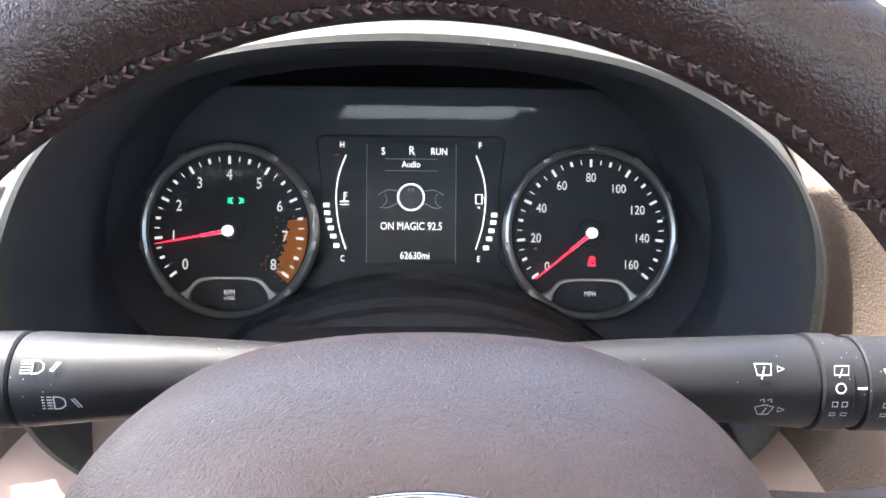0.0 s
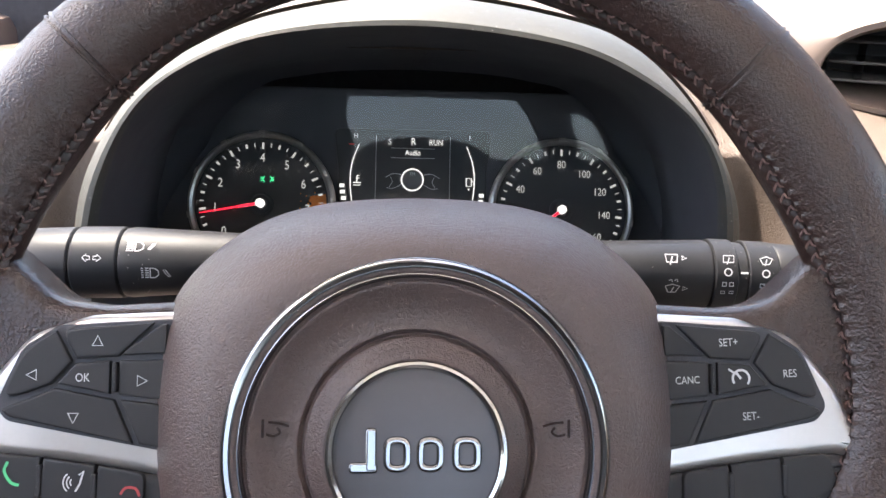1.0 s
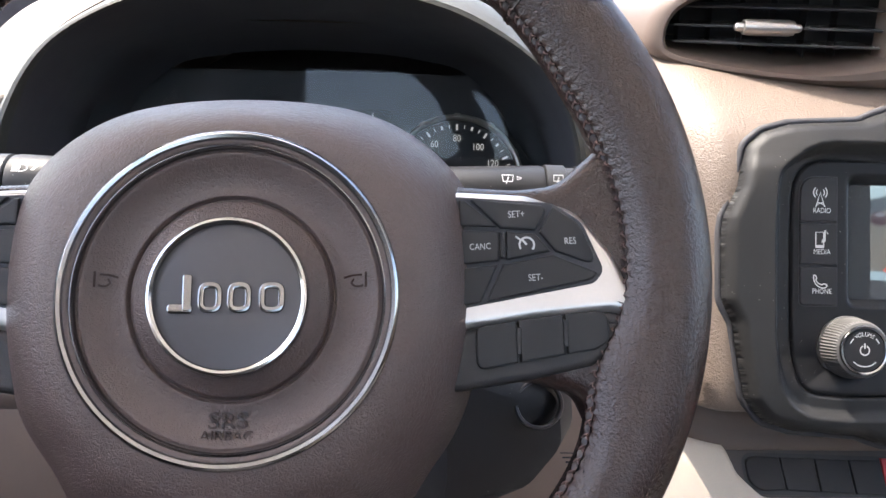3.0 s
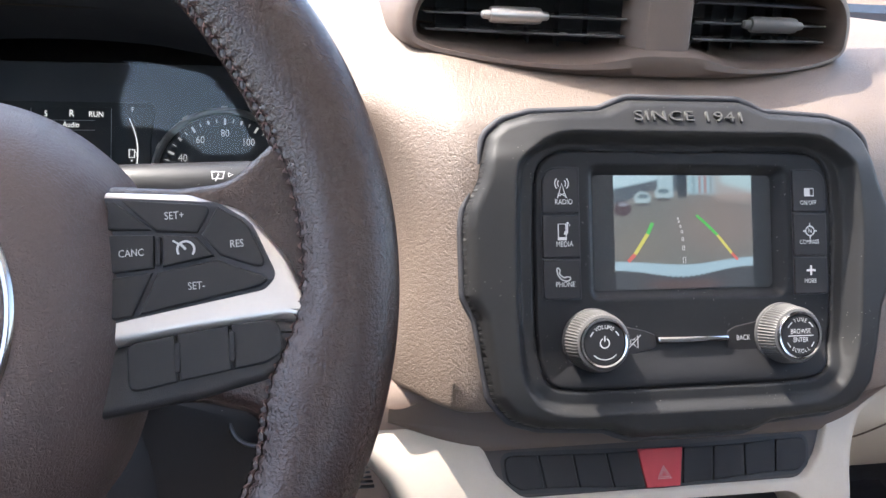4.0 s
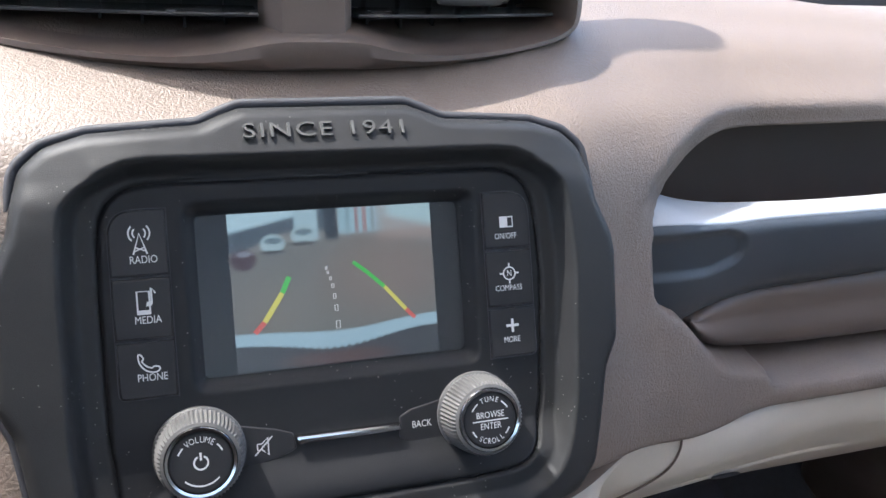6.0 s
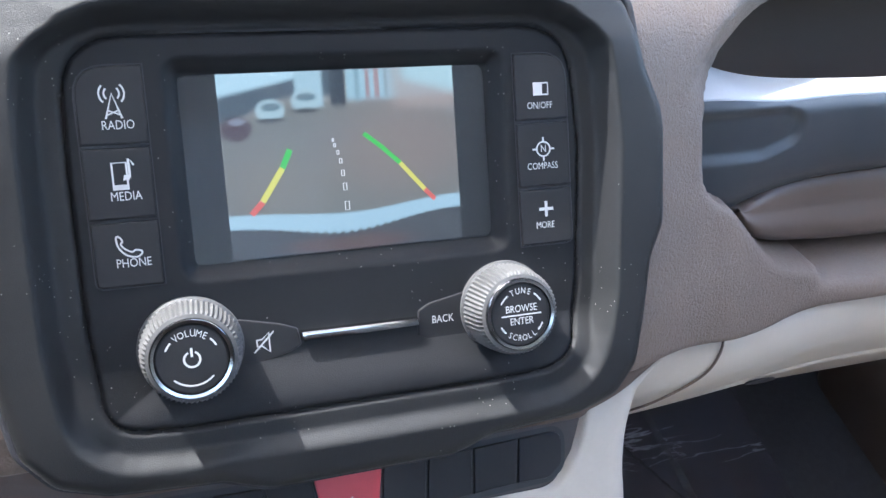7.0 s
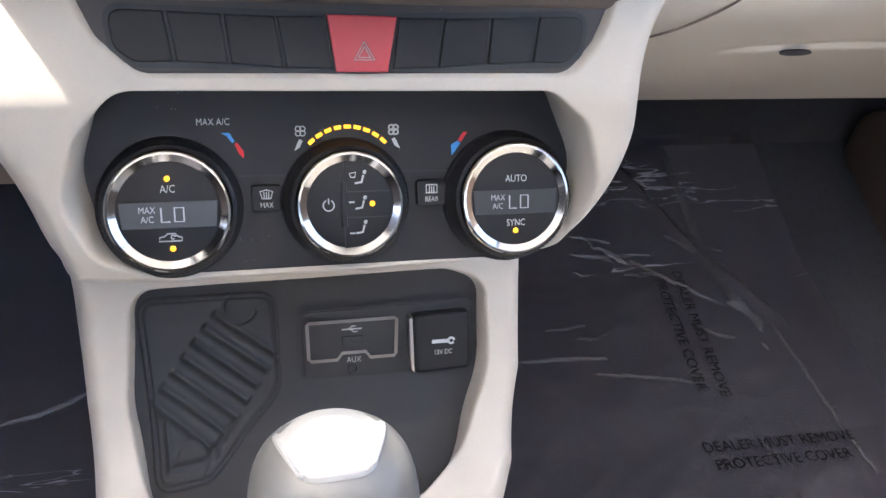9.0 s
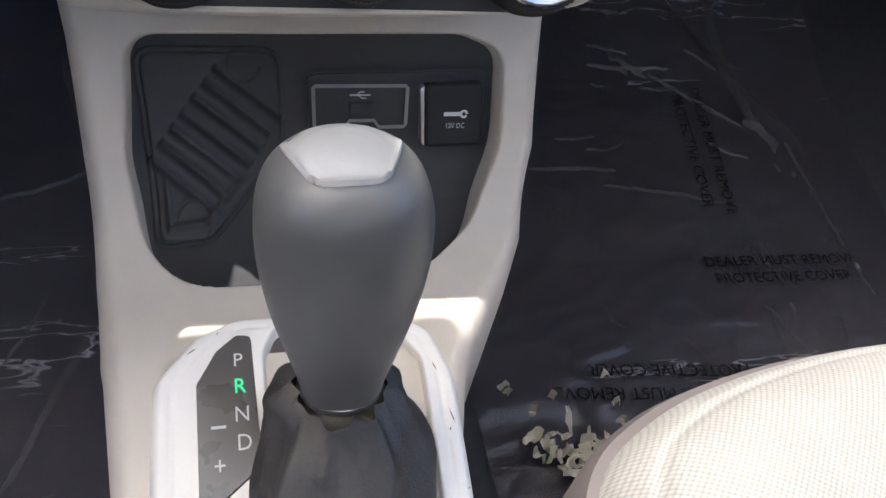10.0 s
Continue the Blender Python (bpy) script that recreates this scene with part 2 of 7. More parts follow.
def inset(loop, d):
    """The loop moved inward by d (the loop runs counter-clockwise)."""
    n, out = len(loop), []
    area = sum(loop[i][0] * loop[(i + 1) % n][1] - loop[(i + 1) % n][0] * loop[i][1] for i in range(n))
    sgn = 1 if area > 0 else -1
    for i in range(n):
        a, p, b = Vector(loop[i - 1][:2]), Vector(loop[i][:2]), Vector(loop[(i + 1) % n][:2])
        e1, e2 = (p - a), (b - p)
        e1 = e1.normalized() if e1.length > 1e-9 else e2.normalized()
        e2 = e2.normalized() if e2.length > 1e-9 else e1
        n1, n2 = Vector((-e1.y, e1.x)), Vector((-e2.y, e2.x))
        m = n1 + n2
        m = m / max(0.5, m.length_squared / 2) if m.length > 1e-6 else n1
        out.append(p + m * d * sgn)
    return out


def loft(bm, loops, cap0=False, cap1=False, closed=True):
    rows = [[bm.verts.new(p if len(p) == 3 else (*p, 0)) for p in lp] for lp in loops]
    n = len(rows[0])
    for a, b in zip(rows, rows[1:]):
        for i in range(n if closed else n - 1):
            j = (i + 1) % n
            bm.faces.new((a[i], a[j], b[j], b[i]))
    if cap0:
        bm.faces.new(rows[0][::-1])
    if cap1:
        bm.faces.new(rows[-1])
    return rows


def at_h(loop, h):
    return [(p[0], p[1], h) for p in loop]


def plate(loop, h0, h1, bevel=0.0008, bm=None, steps=2):
    """A slab with the outline loop from height h0 to h1 with a rounded upper edge."""
    bm = bm or bmesh.new()
    loops = [at_h(loop, h0)]
    for k in range(steps + 1):
        a = math.pi / 2 * k / steps
        loops.append(at_h(inset(loop, bevel * (1 - math.cos(a))), h1 - bevel * (1 - math.sin(a))))
    loops.append(at_h(inset(loop, bevel * 1.15 + 0.0001), h1))
    loft(bm, loops, cap0=True, cap1=True)
    return bm


def turned(profile, n=64, centre=(0, 0), bm=None, cap=True, knurl=None):
    """A body turned round the z axis from (radius, height) pairs; knurl: index range and depth of ribs."""
    bm = bm or bmesh.new()
    loops = []
    for k, (r, h) in enumerate(profile):
        ring = []
        for i in range(n):
            rr = r - (knurl[2] if knurl and knurl[0] <= k <= knurl[1] and i % 2 else 0)
            a = 2 * math.pi * i / n
            ring.append((centre[0] + rr * math.cos(a), centre[1] + rr * math.sin(a), h))
        loops.append(ring)
    loft(bm, loops, cap1=cap)
    return bm


def stroke(bm, pts, w, h, closed=False):
    """A flat raised ribbon of width w along the points, at height h."""
    pts = [Vector(p[:2]) for p in pts]
    n = len(pts)
    left, right = [], []
    for i, p in enumerate(pts):
        a = pts[i - 1] if (i or closed) else p
        b = pts[(i + 1) % n] if (i < n - 1 or closed) else p
        d = (b - a)
        d = d.normalized() if d.length > 1e-9 else Vector((1, 0))
        q = Vector((-d.y, d.x)) * w / 2
        left.append(bm.verts.new((*(p + q), h)))
        right.append(bm.verts.new((*(p - q), h)))
    for i in range(n if closed else n - 1):
        j = (i + 1) % n
        bm.faces.new((left[i], left[j], right[j], right[i]))
    return bm


def fill(bm, pts, h):
    bm.faces.new([bm.verts.new((p[0], p[1], h)) for p in pts])
    return bm


def arc(c, r, a0, a1, n=16, ry=None):
    return [(c[0] + r * math.cos(radians(a0 + (a1 - a0) * i / n)), c[1] + (ry or r) * math.sin(radians(a0 + (a1 - a0) * i / n))) for i in range(n + 1)]


def words(text, size, u, v, h, frame_m, material, parent, name="lettering", align="CENTER", depth=0.0, squeeze=0.82, turn=0.0, spacing=1.0):
    """Raised or printed writing in Blender's own font, as a mesh."""
    cu = bpy.data.curves.new(name, "FONT")
    cu.body, cu.size, cu.align_x, cu.align_y, cu.extrude = text, size, align, "CENTER", depth
    cu.resolution_u, cu.space_character = 3, spacing
    tmp = new("tmp", cu)
    me = bpy.data.meshes.new_from_object(tmp.evaluated_get(bpy.context.evaluated_depsgraph_get()))
    bpy.data.objects.remove(tmp)
    me.transform(frame_m @ Matrix.Translation((u, v, h)) @ Matrix.Rotation(radians(turn), 4, "Z") @ Matrix.Diagonal((squeeze, 1, 1, 1)))
    me.materials.clear()
    me.materials.append(material)
    me.name = name
    ob = new(name, me)
    ob.parent = parent
    return ob


def sdf(loop, U, V):
    """Signed distance of the points (U, V) from a closed outline; negative inside."""
    pts = np.array([(p[0], p[1]) for p in loop])
    best = np.full(U.shape, 1e9)
    inside = np.zeros(U.shape, bool)
    for (ax, ay), (bx, by) in zip(pts, np.roll(pts, -1, 0)):
        ex, ey = bx - ax, by - ay
        L = max(ex * ex + ey * ey, 1e-14)
        t = np.clip(((U - ax) * ex + (V - ay) * ey) / L, 0, 1)
        best = np.minimum(best, (U - ax - t * ex) ** 2 + (V - ay - t * ey) ** 2)
        if abs(ey) > 1e-12:
            inside ^= ((ay > V) != (by > V)) & (U < (V - ay) * ex / ey + ax)
    return np.where(inside, -1, 1) * np.sqrt(best)


def snap(loop, U, V, reach):
    """Pull grid points within reach of the outline onto it, so that the edge is clean."""
    o, e = sdf(loop, U, V), 0.0002
    gu = (sdf(loop, U + e, V) - sdf(loop, U - e, V)) / (2 * e)
    gv = (sdf(loop, U, V + e) - sdf(loop, U, V - e)) / (2 * e)
    on = np.abs(o) < reach
    return np.where(on, U - gu * o, U), np.where(on, V - gv * o, V), np.where(on, 0.0, o)


def step01(x, a, b):
    t = np.clip((x - a) / (b - a), 0, 1)
    return t * t * (3 - 2 * t)


def relief(us, vs, place):
    """A fine sheet over the grid us x vs; place gives X, Y, Z and a mask of what to keep."""
    U, V = np.meshgrid(us, vs)
    X, Y, Z, keep = place(U, V)
    nv, nu = U.shape
    idx = np.arange(nv * nu).reshape(nv, nu)
    q = np.stack([idx[:-1, :-1], idx[:-1, 1:], idx[1:, 1:], idx[1:, :-1]], -1).reshape(-1, 4)
    q = q[keep.ravel()[q].all(1)]
    used = np.unique(q)
    remap = np.full(nv * nu, -1)
    remap[used] = np.arange(len(used))
    me = bpy.data.meshes.new("sheet")
    me.from_pydata(np.stack([X, Y, Z], -1).reshape(-1, 3)[used].tolist(), [], remap[q].tolist())
    return me


def sheet(name, us, vs, place, material, parent=None, label="", frame_m=None):
    me = relief(us, vs, place)
    me.name = name
    if frame_m is not None:
        me.transform(frame_m)
    me.shade_smooth()
    me.materials.append(material)
    ob = new(name, me)
    if parent is not None:
        ob.parent = parent
    if label:
        ob["label"] = label
    return ob


def polar_sheet(name, loop, place, material, parent=None, label="", frame_m=None, rings=None, centre=(0, 0)):
    """A sheet that fills a star-shaped outline with rings about its centre, so that its edge is exact."""
    L = np.array([(p[0] - centre[0], p[1] - centre[1]) for p in loop] + [(loop[0][0] - centre[0], loop[0][1] - centre[1])])
    rho = rings if rings is not None else np.concatenate([np.linspace(0.002, 0.80, 70), np.linspace(0.805, 1.0, 40)])

    def spread(I, R):
        k = I.astype(int)
        return place(centre[0] + L[k, 0] * R, centre[1] + L[k, 1] * R)

    return sheet(name, np.arange(len(L)), rho, spread, material, parent, label, frame_m)


def tube(bm, pts, radii, n=16, cap=True, up=(0, 0, 1), flat=1.0):
    """A pipe along the points with a radius at each; flat squeezes it along up."""
    pts = [Vector(p) for p in pts]
    loops = []
    for i, p in enumerate(pts):
        d = (pts[min(i + 1, len(pts) - 1)] - pts[max(i - 1, 0)]).normalized()
        s = d.cross(Vector(up))
        s = s.normalized() if s.length > 1e-6 else Vector((1, 0, 0))
        w = s.cross(d)
        loops.append([p + s * radii[i] * math.cos(2 * math.pi * k / n) + w * radii[i] * flat * math.sin(2 * math.pi * k / n) for k in range(n)])
    loft(bm, [[tuple(q) for q in lp] for lp in loops], cap0=cap, cap1=cap)
    return bm


def slab(x0, y0, z0, x1, y1, z1, bevel=0.004, segments=2):
    bm = bmesh.new()
    bmesh.ops.create_cube(bm, size=1, matrix=Matrix.Translation(((x0 + x1) / 2, (y0 + y1) / 2, (z0 + z1) / 2)) @ Matrix.Diagonal((x1 - x0, y1 - y0, z1 - z0, 1)))
    if bevel:
        bmesh.ops.bevel(bm, geom=bm.edges[:], offset=bevel, segments=segments, affect="EDGES", profile=0.5)
    return bm


def mm(pts):
    return [tuple(c / 1000 for c in p) for p in pts]


# ---- the dashboard ----
def radio_y(z):
    return 0.2529 + (z - 0.6534) * 0.325


def dash_set_back(X):
    return 0.004 + 0.068 * step01(X, 0.262, 0.195) + 0.018 * step01(X, 0.50, 0.565) + 0.030 * step01(X, 0.55, 0.66) + 0.02 * step01(X, 0.7, 1.2)


def along(ctrl, T):
    """Smooth profile: ctrl is a list of arrays, T runs from 0 to len - 1."""
    n = len(ctrl)
    i = np.clip(np.floor(T).astype(int), 0, n - 2)
    f = T - i
    C = np.stack(ctrl)

    def pick(k):
        return np.take_along_axis(C, np.clip(k, 0, n - 1)[None], 0)[0]

    p0, p1, p2, p3 = pick(i - 1), pick(i), pick(i + 1), pick(i + 2)
    return 0.5 * (2 * p1 + (p2 - p0) * f + (2 * p0 - 5 * p1 + 4 * p2 - p3) * f ** 2 + (3 * p1 - 3 * p2 + p3 - p0) * f ** 3)


SHELF = curve_through([(0.5635, 0.640), (0.567, 0.660), (0.575, 0.671), (0.587, 0.680), (0.603, 0.688), (0.624, 0.693), (0.65, 0.6945), (0.70, 0.6945), (1.18, 0.6945), (1.20, 0.69), (1.20, 0.57), (1.18, 0.565),
                       (0.70, 0.565), (0.67, 0.567), (0.64, 0.575), (0.616, 0.584), (0.600, 0.598), (0.582, 0.616), (0.571, 0.622), (0.5645, 0.629)], 4)


def mouth(half):
    """A mouth from its left foot over the crown to its right foot."""
    return curve_through(half, 6, closed=False)


MOUTH_IN = mouth([(-0.112, 0.562), (-0.148, 0.574), (-0.170, 0.594), (-0.180, 0.620), (-0.183, 0.650), (-0.172, 0.697), (-0.149, 0.739), (-0.117, 0.765), (-0.070, 0.782), (0.004, 0.788), (0.078, 0.781),
                  (0.123, 0.765), (0.159, 0.741), (0.180, 0.704), (0.187, 0.650), (0.184, 0.620), (0.174, 0.594), (0.152, 0.574), (0.116, 0.562)])
MOUTH_OUT = mouth([(-0.114, 0.545), (-0.157, 0.558), (-0.184, 0.583), (-0.197, 0.615), (-0.202, 0.650), (-0.190, 0.697), (-0.158, 0.745), (-0.122, 0.771), (-0.072, 0.791), (0.004, 0.802), (0.083, 0.793),
                   (0.132, 0.776), (0.175, 0.735), (0.200, 0.690), (0.207, 0.650), (0.202, 0.615), (0.188, 0.583), (0.161, 0.558), (0.118, 0.545)])
BACK = mouth([(-0.110, 0.560), (-0.160, 0.570), (-0.184, 0.590), (-0.193, 0.615), (-0.190, 0.650), (-0.170, 0.700), (-0.130, 0.735), (-0.092, 0.745), (-0.052, 0.750), (0.002, 0.752), (0.060, 0.750),
              (0.100, 0.745), (0.138, 0.735), (0.174, 0.700), (0.194, 0.650), (0.197, 0.615), (0.188, 0.590), (0.164, 0.570), (0.114, 0.560)])


def dash_pad(X, T):
    d = dash_set_back(X)
    drop = 0.030 * step01(X, 0.55, 1.05) + 0.062 * step01(X, -0.19, -0.27)
    low = 0.012 * step01(X, 0.52, 0.62)
    o = np.zeros_like(X)
    Y = along([radio_y(0.545) + 0.07 + d, radio_y(0.556) + 0.012 + d, radio_y(0.572) + d, radio_y(0.64) + d, radio_y(0.70) + d,
               0.300 + d * 0.9, 0.375 + d * 0.4, 0.52 + o, 0.96 + o], T)
    Z = along([0.555 - low + o, 0.556 - low + o, 0.570 - low + o, 0.64 + o, 0.70 + o - drop * 0.2, 0.7275 + o - drop * 0.4, 0.757 - drop * 0.7 + o, 0.784 - drop + o, 0.795 - drop * 1.5 + o], T)
    near = step01(sdf(MOUTH_OUT, X, Z), 0.032, 0.003) * (T < 6.2) * step01(Z, 0.765, 0.74)
    Y = Y + np.maximum(0.350 - Y, 0) * near
    dist = sdf(SHELF, X, Z)
    Y = Y + (0.010 * step01(dist, 0.022, 0.006) * step01(Z, 0.650, 0.685) + 0.18 * step01(dist, 0.008, -0.012)) * (T < 6)
    hole = sdf(mm([(-100, -80), (90, -80), (95, 40), (-100, 40)]), X - 0.391, (Z - 0.6534) / 0.951)
    keep = (hole > 0) | (T > 5)
    keep &= ~((sdf(MOUTH_OUT, X, Z) < -0.006) & (T < 6.2)) & ~((np.abs(X - 0.002) < 0.118) & (Z < 0.6))
    return X, Y, Z, keep


xs = np.concatenate([np.linspace(-0.50, -0.215, 30), np.linspace(-0.212, -0.08, 60), np.linspace(-0.07, 0.08, 12), np.linspace(0.083, 0.212, 60), np.linspace(0.216, 0.54, 64), np.linspace(0.544, 0.66, 40), np.linspace(0.664, 1.26, 90)])
ts = np.concatenate([np.linspace(0, 2, 14), np.linspace(2.1, 4.4, 70), np.linspace(4.45, 8, 40)])
dashboard = thing("dashboard", "brown soft-touch dashboard with pale lower panels across the car", "dashboard", kind="structure")
sheet("upper_pad", xs, ts, dash_pad, M_PAD, dashboard, "brown grained soft-touch dash top")


# the instrument hood: a lip round the mouth, a dark tunnel behind it, a brown cowl above
def xz(loop, y, grow=0.0):
    return [(p[0] * (1 + grow), y, 0.66 + (p[1] - 0.66) * (1 + grow)) for p in loop]


def between(a, b, t):
    return [(p[0] * (1 - t) + q[0] * t, p[1] * (1 - t) + q[1] * t) for p, q in zip(a, b)]


bm = bmesh.new()
loft(bm, [xz(MOUTH_IN, 0.328), xz(MOUTH_IN, 0.319), xz(between(MOUTH_IN, MOUTH_OUT, 0.08), 0.3155), xz(between(MOUTH_IN, MOUTH_OUT, 0.28), 0.3165), xz(between(MOUTH_IN, MOUTH_OUT, 0.55), 0.324), xz(between(MOUTH_IN, MOUTH_OUT, 0.82), 0.335), xz(MOUTH_OUT, 0.345), xz(MOUTH_OUT, 0.353, 0.002), xz(MOUTH_OUT, 0.358, -0.01)], closed=False)
part("hood_lip", bm, M_HOOD, dashboard, "dusty olive-grey hood lip")
bm = bmesh.new()
loft(bm, [xz(MOUTH_IN, 0.324, 0.001), xz([((a[0] + b[0]) / 2, (a[1] + b[1]) / 2) for a, b in zip(MOUTH_IN, BACK)], 0.41), xz(BACK, 0.475), xz(BACK, 0.50, -0.12)], closed=False)
part("hood_tunnel", bm, M_TUNNEL, dashboard, "matt black inside of the instrument hood")
bm = bmesh.new()
rows = []
for y, g, dz in ((0.362, 0.000, 0.0), (0.356, 0.018, 0.0), (0.362, 0.030, 0.0), (0.40, 0.040, -0.002), (0.47, 0.042, -0.010), (0.56, 0.036, -0.028), (0.68, 0.01, -0.055)):
    rows.append([(p[0], p[1], p[2] + dz) for p in xz(MOUTH_OUT, y, g)])
loft(bm, rows, closed=False)
part("hood_cowl", bm, M_PAD, dashboard, "brown cowl over the instruments")

# lower dash on the driver's side
def lower(X, T):
    o = np.zeros_like(X)
    return X, along([0.36 + o, 0.276 + o, 0.262 + o, 0.280 + o, 0.33 + o, 0.42 + o], T), along([0.586 + o, 0.562 + o, 0.52 + o, 0.44 + o, 0.38 + o, 0.34 + o], T), np.ones(X.shape, bool)


sheet("knee_panel", np.linspace(-0.50, 0.246, 30), np.linspace(0, 5, 40), lower, M_KNEE, dashboard, "tan lower knee panel")
bm = bmesh.new()
tube(bm, [(x, 0.272 - 0.002 * math.sin(6 * x), 0.5455) for x in np.linspace(-0.50, -0.075, 24)], [0.0135] * 24, 20)
part("knee_roll", bm, M_PADSM, dashboard, "dark brown roll above the knee panel")
for k in range(6):
    bm = slab(0.174 + 0.0022 * k, 0.2625, 0.5105 - 0.0034 * k, 0.206 + 0.0010 * k, 0.2660, 0.5117 - 0.0034 * k, 0.0003, 1)
    part("sensor_slot", bm, M_BLACKM, dashboard, "dark slot in the knee panel")


# glove box: its rounded nose recedes downward
def glove(X, T):
    back = 0.03 * step01(X, 0.56, 0.75) + 0.02 * step01(X, 0.75, 1.2)
    o = np.zeros_like(X)
    Y = along([0.285 + back, 0.268 + back * 0.9, 0.274 + back * 0.8, 0.303 + back * 0.6, 0.325 + back * 0.5, 0.372 + back * 0.5, 0.45 + o], T)
    Z = along([0.553 + o, 0.538 + o, 0.510 + o, 0.478 + o, 0.456 + o, 0.415 + o, 0.360 + o], T)
    Y = Y + 0.004 * np.exp(-((Z - 0.469 + 0.02 * (X - 0.66)) / 0.003) ** 2) * step01(X, 0.60, 0.64) * step01(X, 0.80, 0.76)
    return X, Y, Z, np.ones(X.shape, bool)


glove_box = thing("glove_box", "closed pale grey glove box below the brown dash", "glove box")
sheet("glove_box_lid", np.linspace(0.535, 1.22, 150), np.linspace(0, 6, 110), glove, M_LIGHT, glove_box)
bm = bmesh.new()
seam = curve_through([(0.586, 0.2685, 0.546), (0.5855, 0.2675, 0.532), (0.578, 0.270, 0.517), (0.556, 0.2795, 0.498), (0.534, 0.292, 0.484)], 6, False)
tube(bm, seam, [0.0007] * len(seam), 8)
part("trim_seam", bm, M_PADSM, glove_box, "dark seam beside the centre trim")
bm = turned([(0.0, 0), (0.011, 0.0), (0.0115, 0.001), (0.0, 0.0012)], 24)
bmesh.ops.transform(bm, matrix=pose(0.669, 0.3245, 0.4640) @ plane_frame((0, 0, 0), -32) @ Matrix.Diagonal((1, 0.28, 1, 1)), verts=bm.verts)
part("lock_slot", bm, M_BLACKM, glove_box, "dark oval latch slot")


# ---- central air vents ----
def vent_y(x):
    return 0.312 + 1.9 * (x - 0.392) ** 2


M_SLAT = mat("grey_vent_slat", (0.06, 0.058, 0.056), 0.24, var=0.08)
air_vents = thing("air_vent", "brown central air vent pod with two dark louvred outlets", "air vent")
OPEN = curve_through([(0.252, 0.7535), (0.290, 0.7475), (0.327, 0.7455), (0.352, 0.7485), (0.376, 0.7545), (0.394, 0.7552), (0.414, 0.7545), (0.434, 0.7485), (0.458, 0.7455),
                      (0.500, 0.7475), (0.533, 0.7535), (0.541, 0.762), (0.536, 0.781), (0.512, 0.793), (0.45, 0.797), (0.392, 0.798), (0.33, 0.797), (0.275, 0.793), (0.249, 0.781), (0.243, 0.762)], 6)


POD = curve_through([(0.245, 0.7475), (0.284, 0.7410), (0.325, 0.7382), (0.352, 0.7372), (0.374, 0.7368), (0.394, 0.7367), (0.414, 0.7368), (0.436, 0.7374), (0.462, 0.7385), (0.505, 0.7425),
                     (0.540, 0.7490), (0.5515, 0.762), (0.546, 0.787), (0.516, 0.802), (0.45, 0.807), (0.392, 0.808), (0.33, 0.807), (0.272, 0.802), (0.240, 0.787), (0.232, 0.762)], 6)


def vent_loop(loop, dy, grow):
    lp = inset([Vector(p[:2]) for p in loop], -grow)
    return [(p.x, vent_y(p.x) + dy, p.y) for p in lp]


bm = bmesh.new()
loft(bm, [vent_loop(OPEN, 0.06, -0.006), vent_loop(OPEN, 0.006, -0.001), vent_loop(OPEN, 0.0, 0.001), vent_loop(between(OPEN, POD, 0.25), -0.003, 0.0), vent_loop(between(OPEN, POD, 0.6), -0.003, 0.0), vent_loop(between(OPEN, POD, 0.9), 0.001, 0.0), vent_loop(POD, 0.008, 0.0), vent_loop(POD, 0.03, 0.002), vent_loop(POD, 0.12, 0.004)])
part("vent_surround", bm, M_PADSM, air_vents, "brown vent surround")
bm = bmesh.new()
lp = vent_loop(OPEN, 0.055, -0.004)
bm.faces.new([bm.verts.new(p) for p in lp])
part("vent_throat", bm, M_BLACKM, air_vents)
for x0, x1, sl in ((0.250, 0.370, 0.301), (0.416, 0.534, 0.473)):
    for k, z in enumerate((0.7595, 0.7715, 0.7835)):
        bm = bmesh.new()
        pts = [(x, vent_y(x) + 0.012, z + (0.0015 if k == 0 else 0)) for x in np.linspace(x0, x1, 9)]
        rows = [[(x, y + dy, zz + dz) for x, y, zz in pts] for dy, dz in ((0.0, -0.0008), (-0.0006, 0.0), (0.0, 0.0008), (0.022, 0.003), (0.022, 0.0014), (0.0, -0.0008))]
        loft(bm, rows, closed=False)
        part("vent_slat", bm, M_BLACK if k == 2 else M_SLAT, air_vents)
    for k in range(6):
        x = x0 + 0.012 + (x1 - x0 - 0.024) * k / 5
        part("vent_vane", slab(x - 0.0007, vent_y(x) + 0.044, 0.748, x + 0.0007, vent_y(x) + 0.054, 0.796, 0), M_BLACKM, air_vents)
    bm = bmesh.new()
    prof = [(-0.0215, 0.0015), (-0.0205, 0.0026), (-0.0165, 0.0030), (-0.0160, 0.0046), (-0.0125, 0.0052), (0.0125, 0.0052), (0.0160, 0.0046), (0.0165, 0.0030), (0.0205, 0.0026), (0.0215, 0.0015)]
    tube(bm, [(sl + a, vent_y(sl) + 0.006, 0.7715) for a, r in prof], [r for a, r in prof], 14, up=(0, 0, 1))
    part("vent_slider", bm, M_SILVER if sl < 0.4 else M_KNOB, air_vents, "satin slider on the louvre")
bm = bmesh.new()
loft(bm, [[(x, vent_y(0.392) + dy + (abs(x - 0.393) > 0.017) * 0.004, z) for x, dy in zip(np.linspace(0.371, 0.415, 12), (0.02, 0.004, 0.001, 0.0, 0.0, 0.0, 0.0, 0.0, 0.0, 0.001, 0.004, 0.02))] for z in (0.748, 0.7575, 0.77, 0.785, 0.80)], closed=False)
part("vent_divider", bm, M_PADSM, air_vents, "grey-brown divider between the outlets")


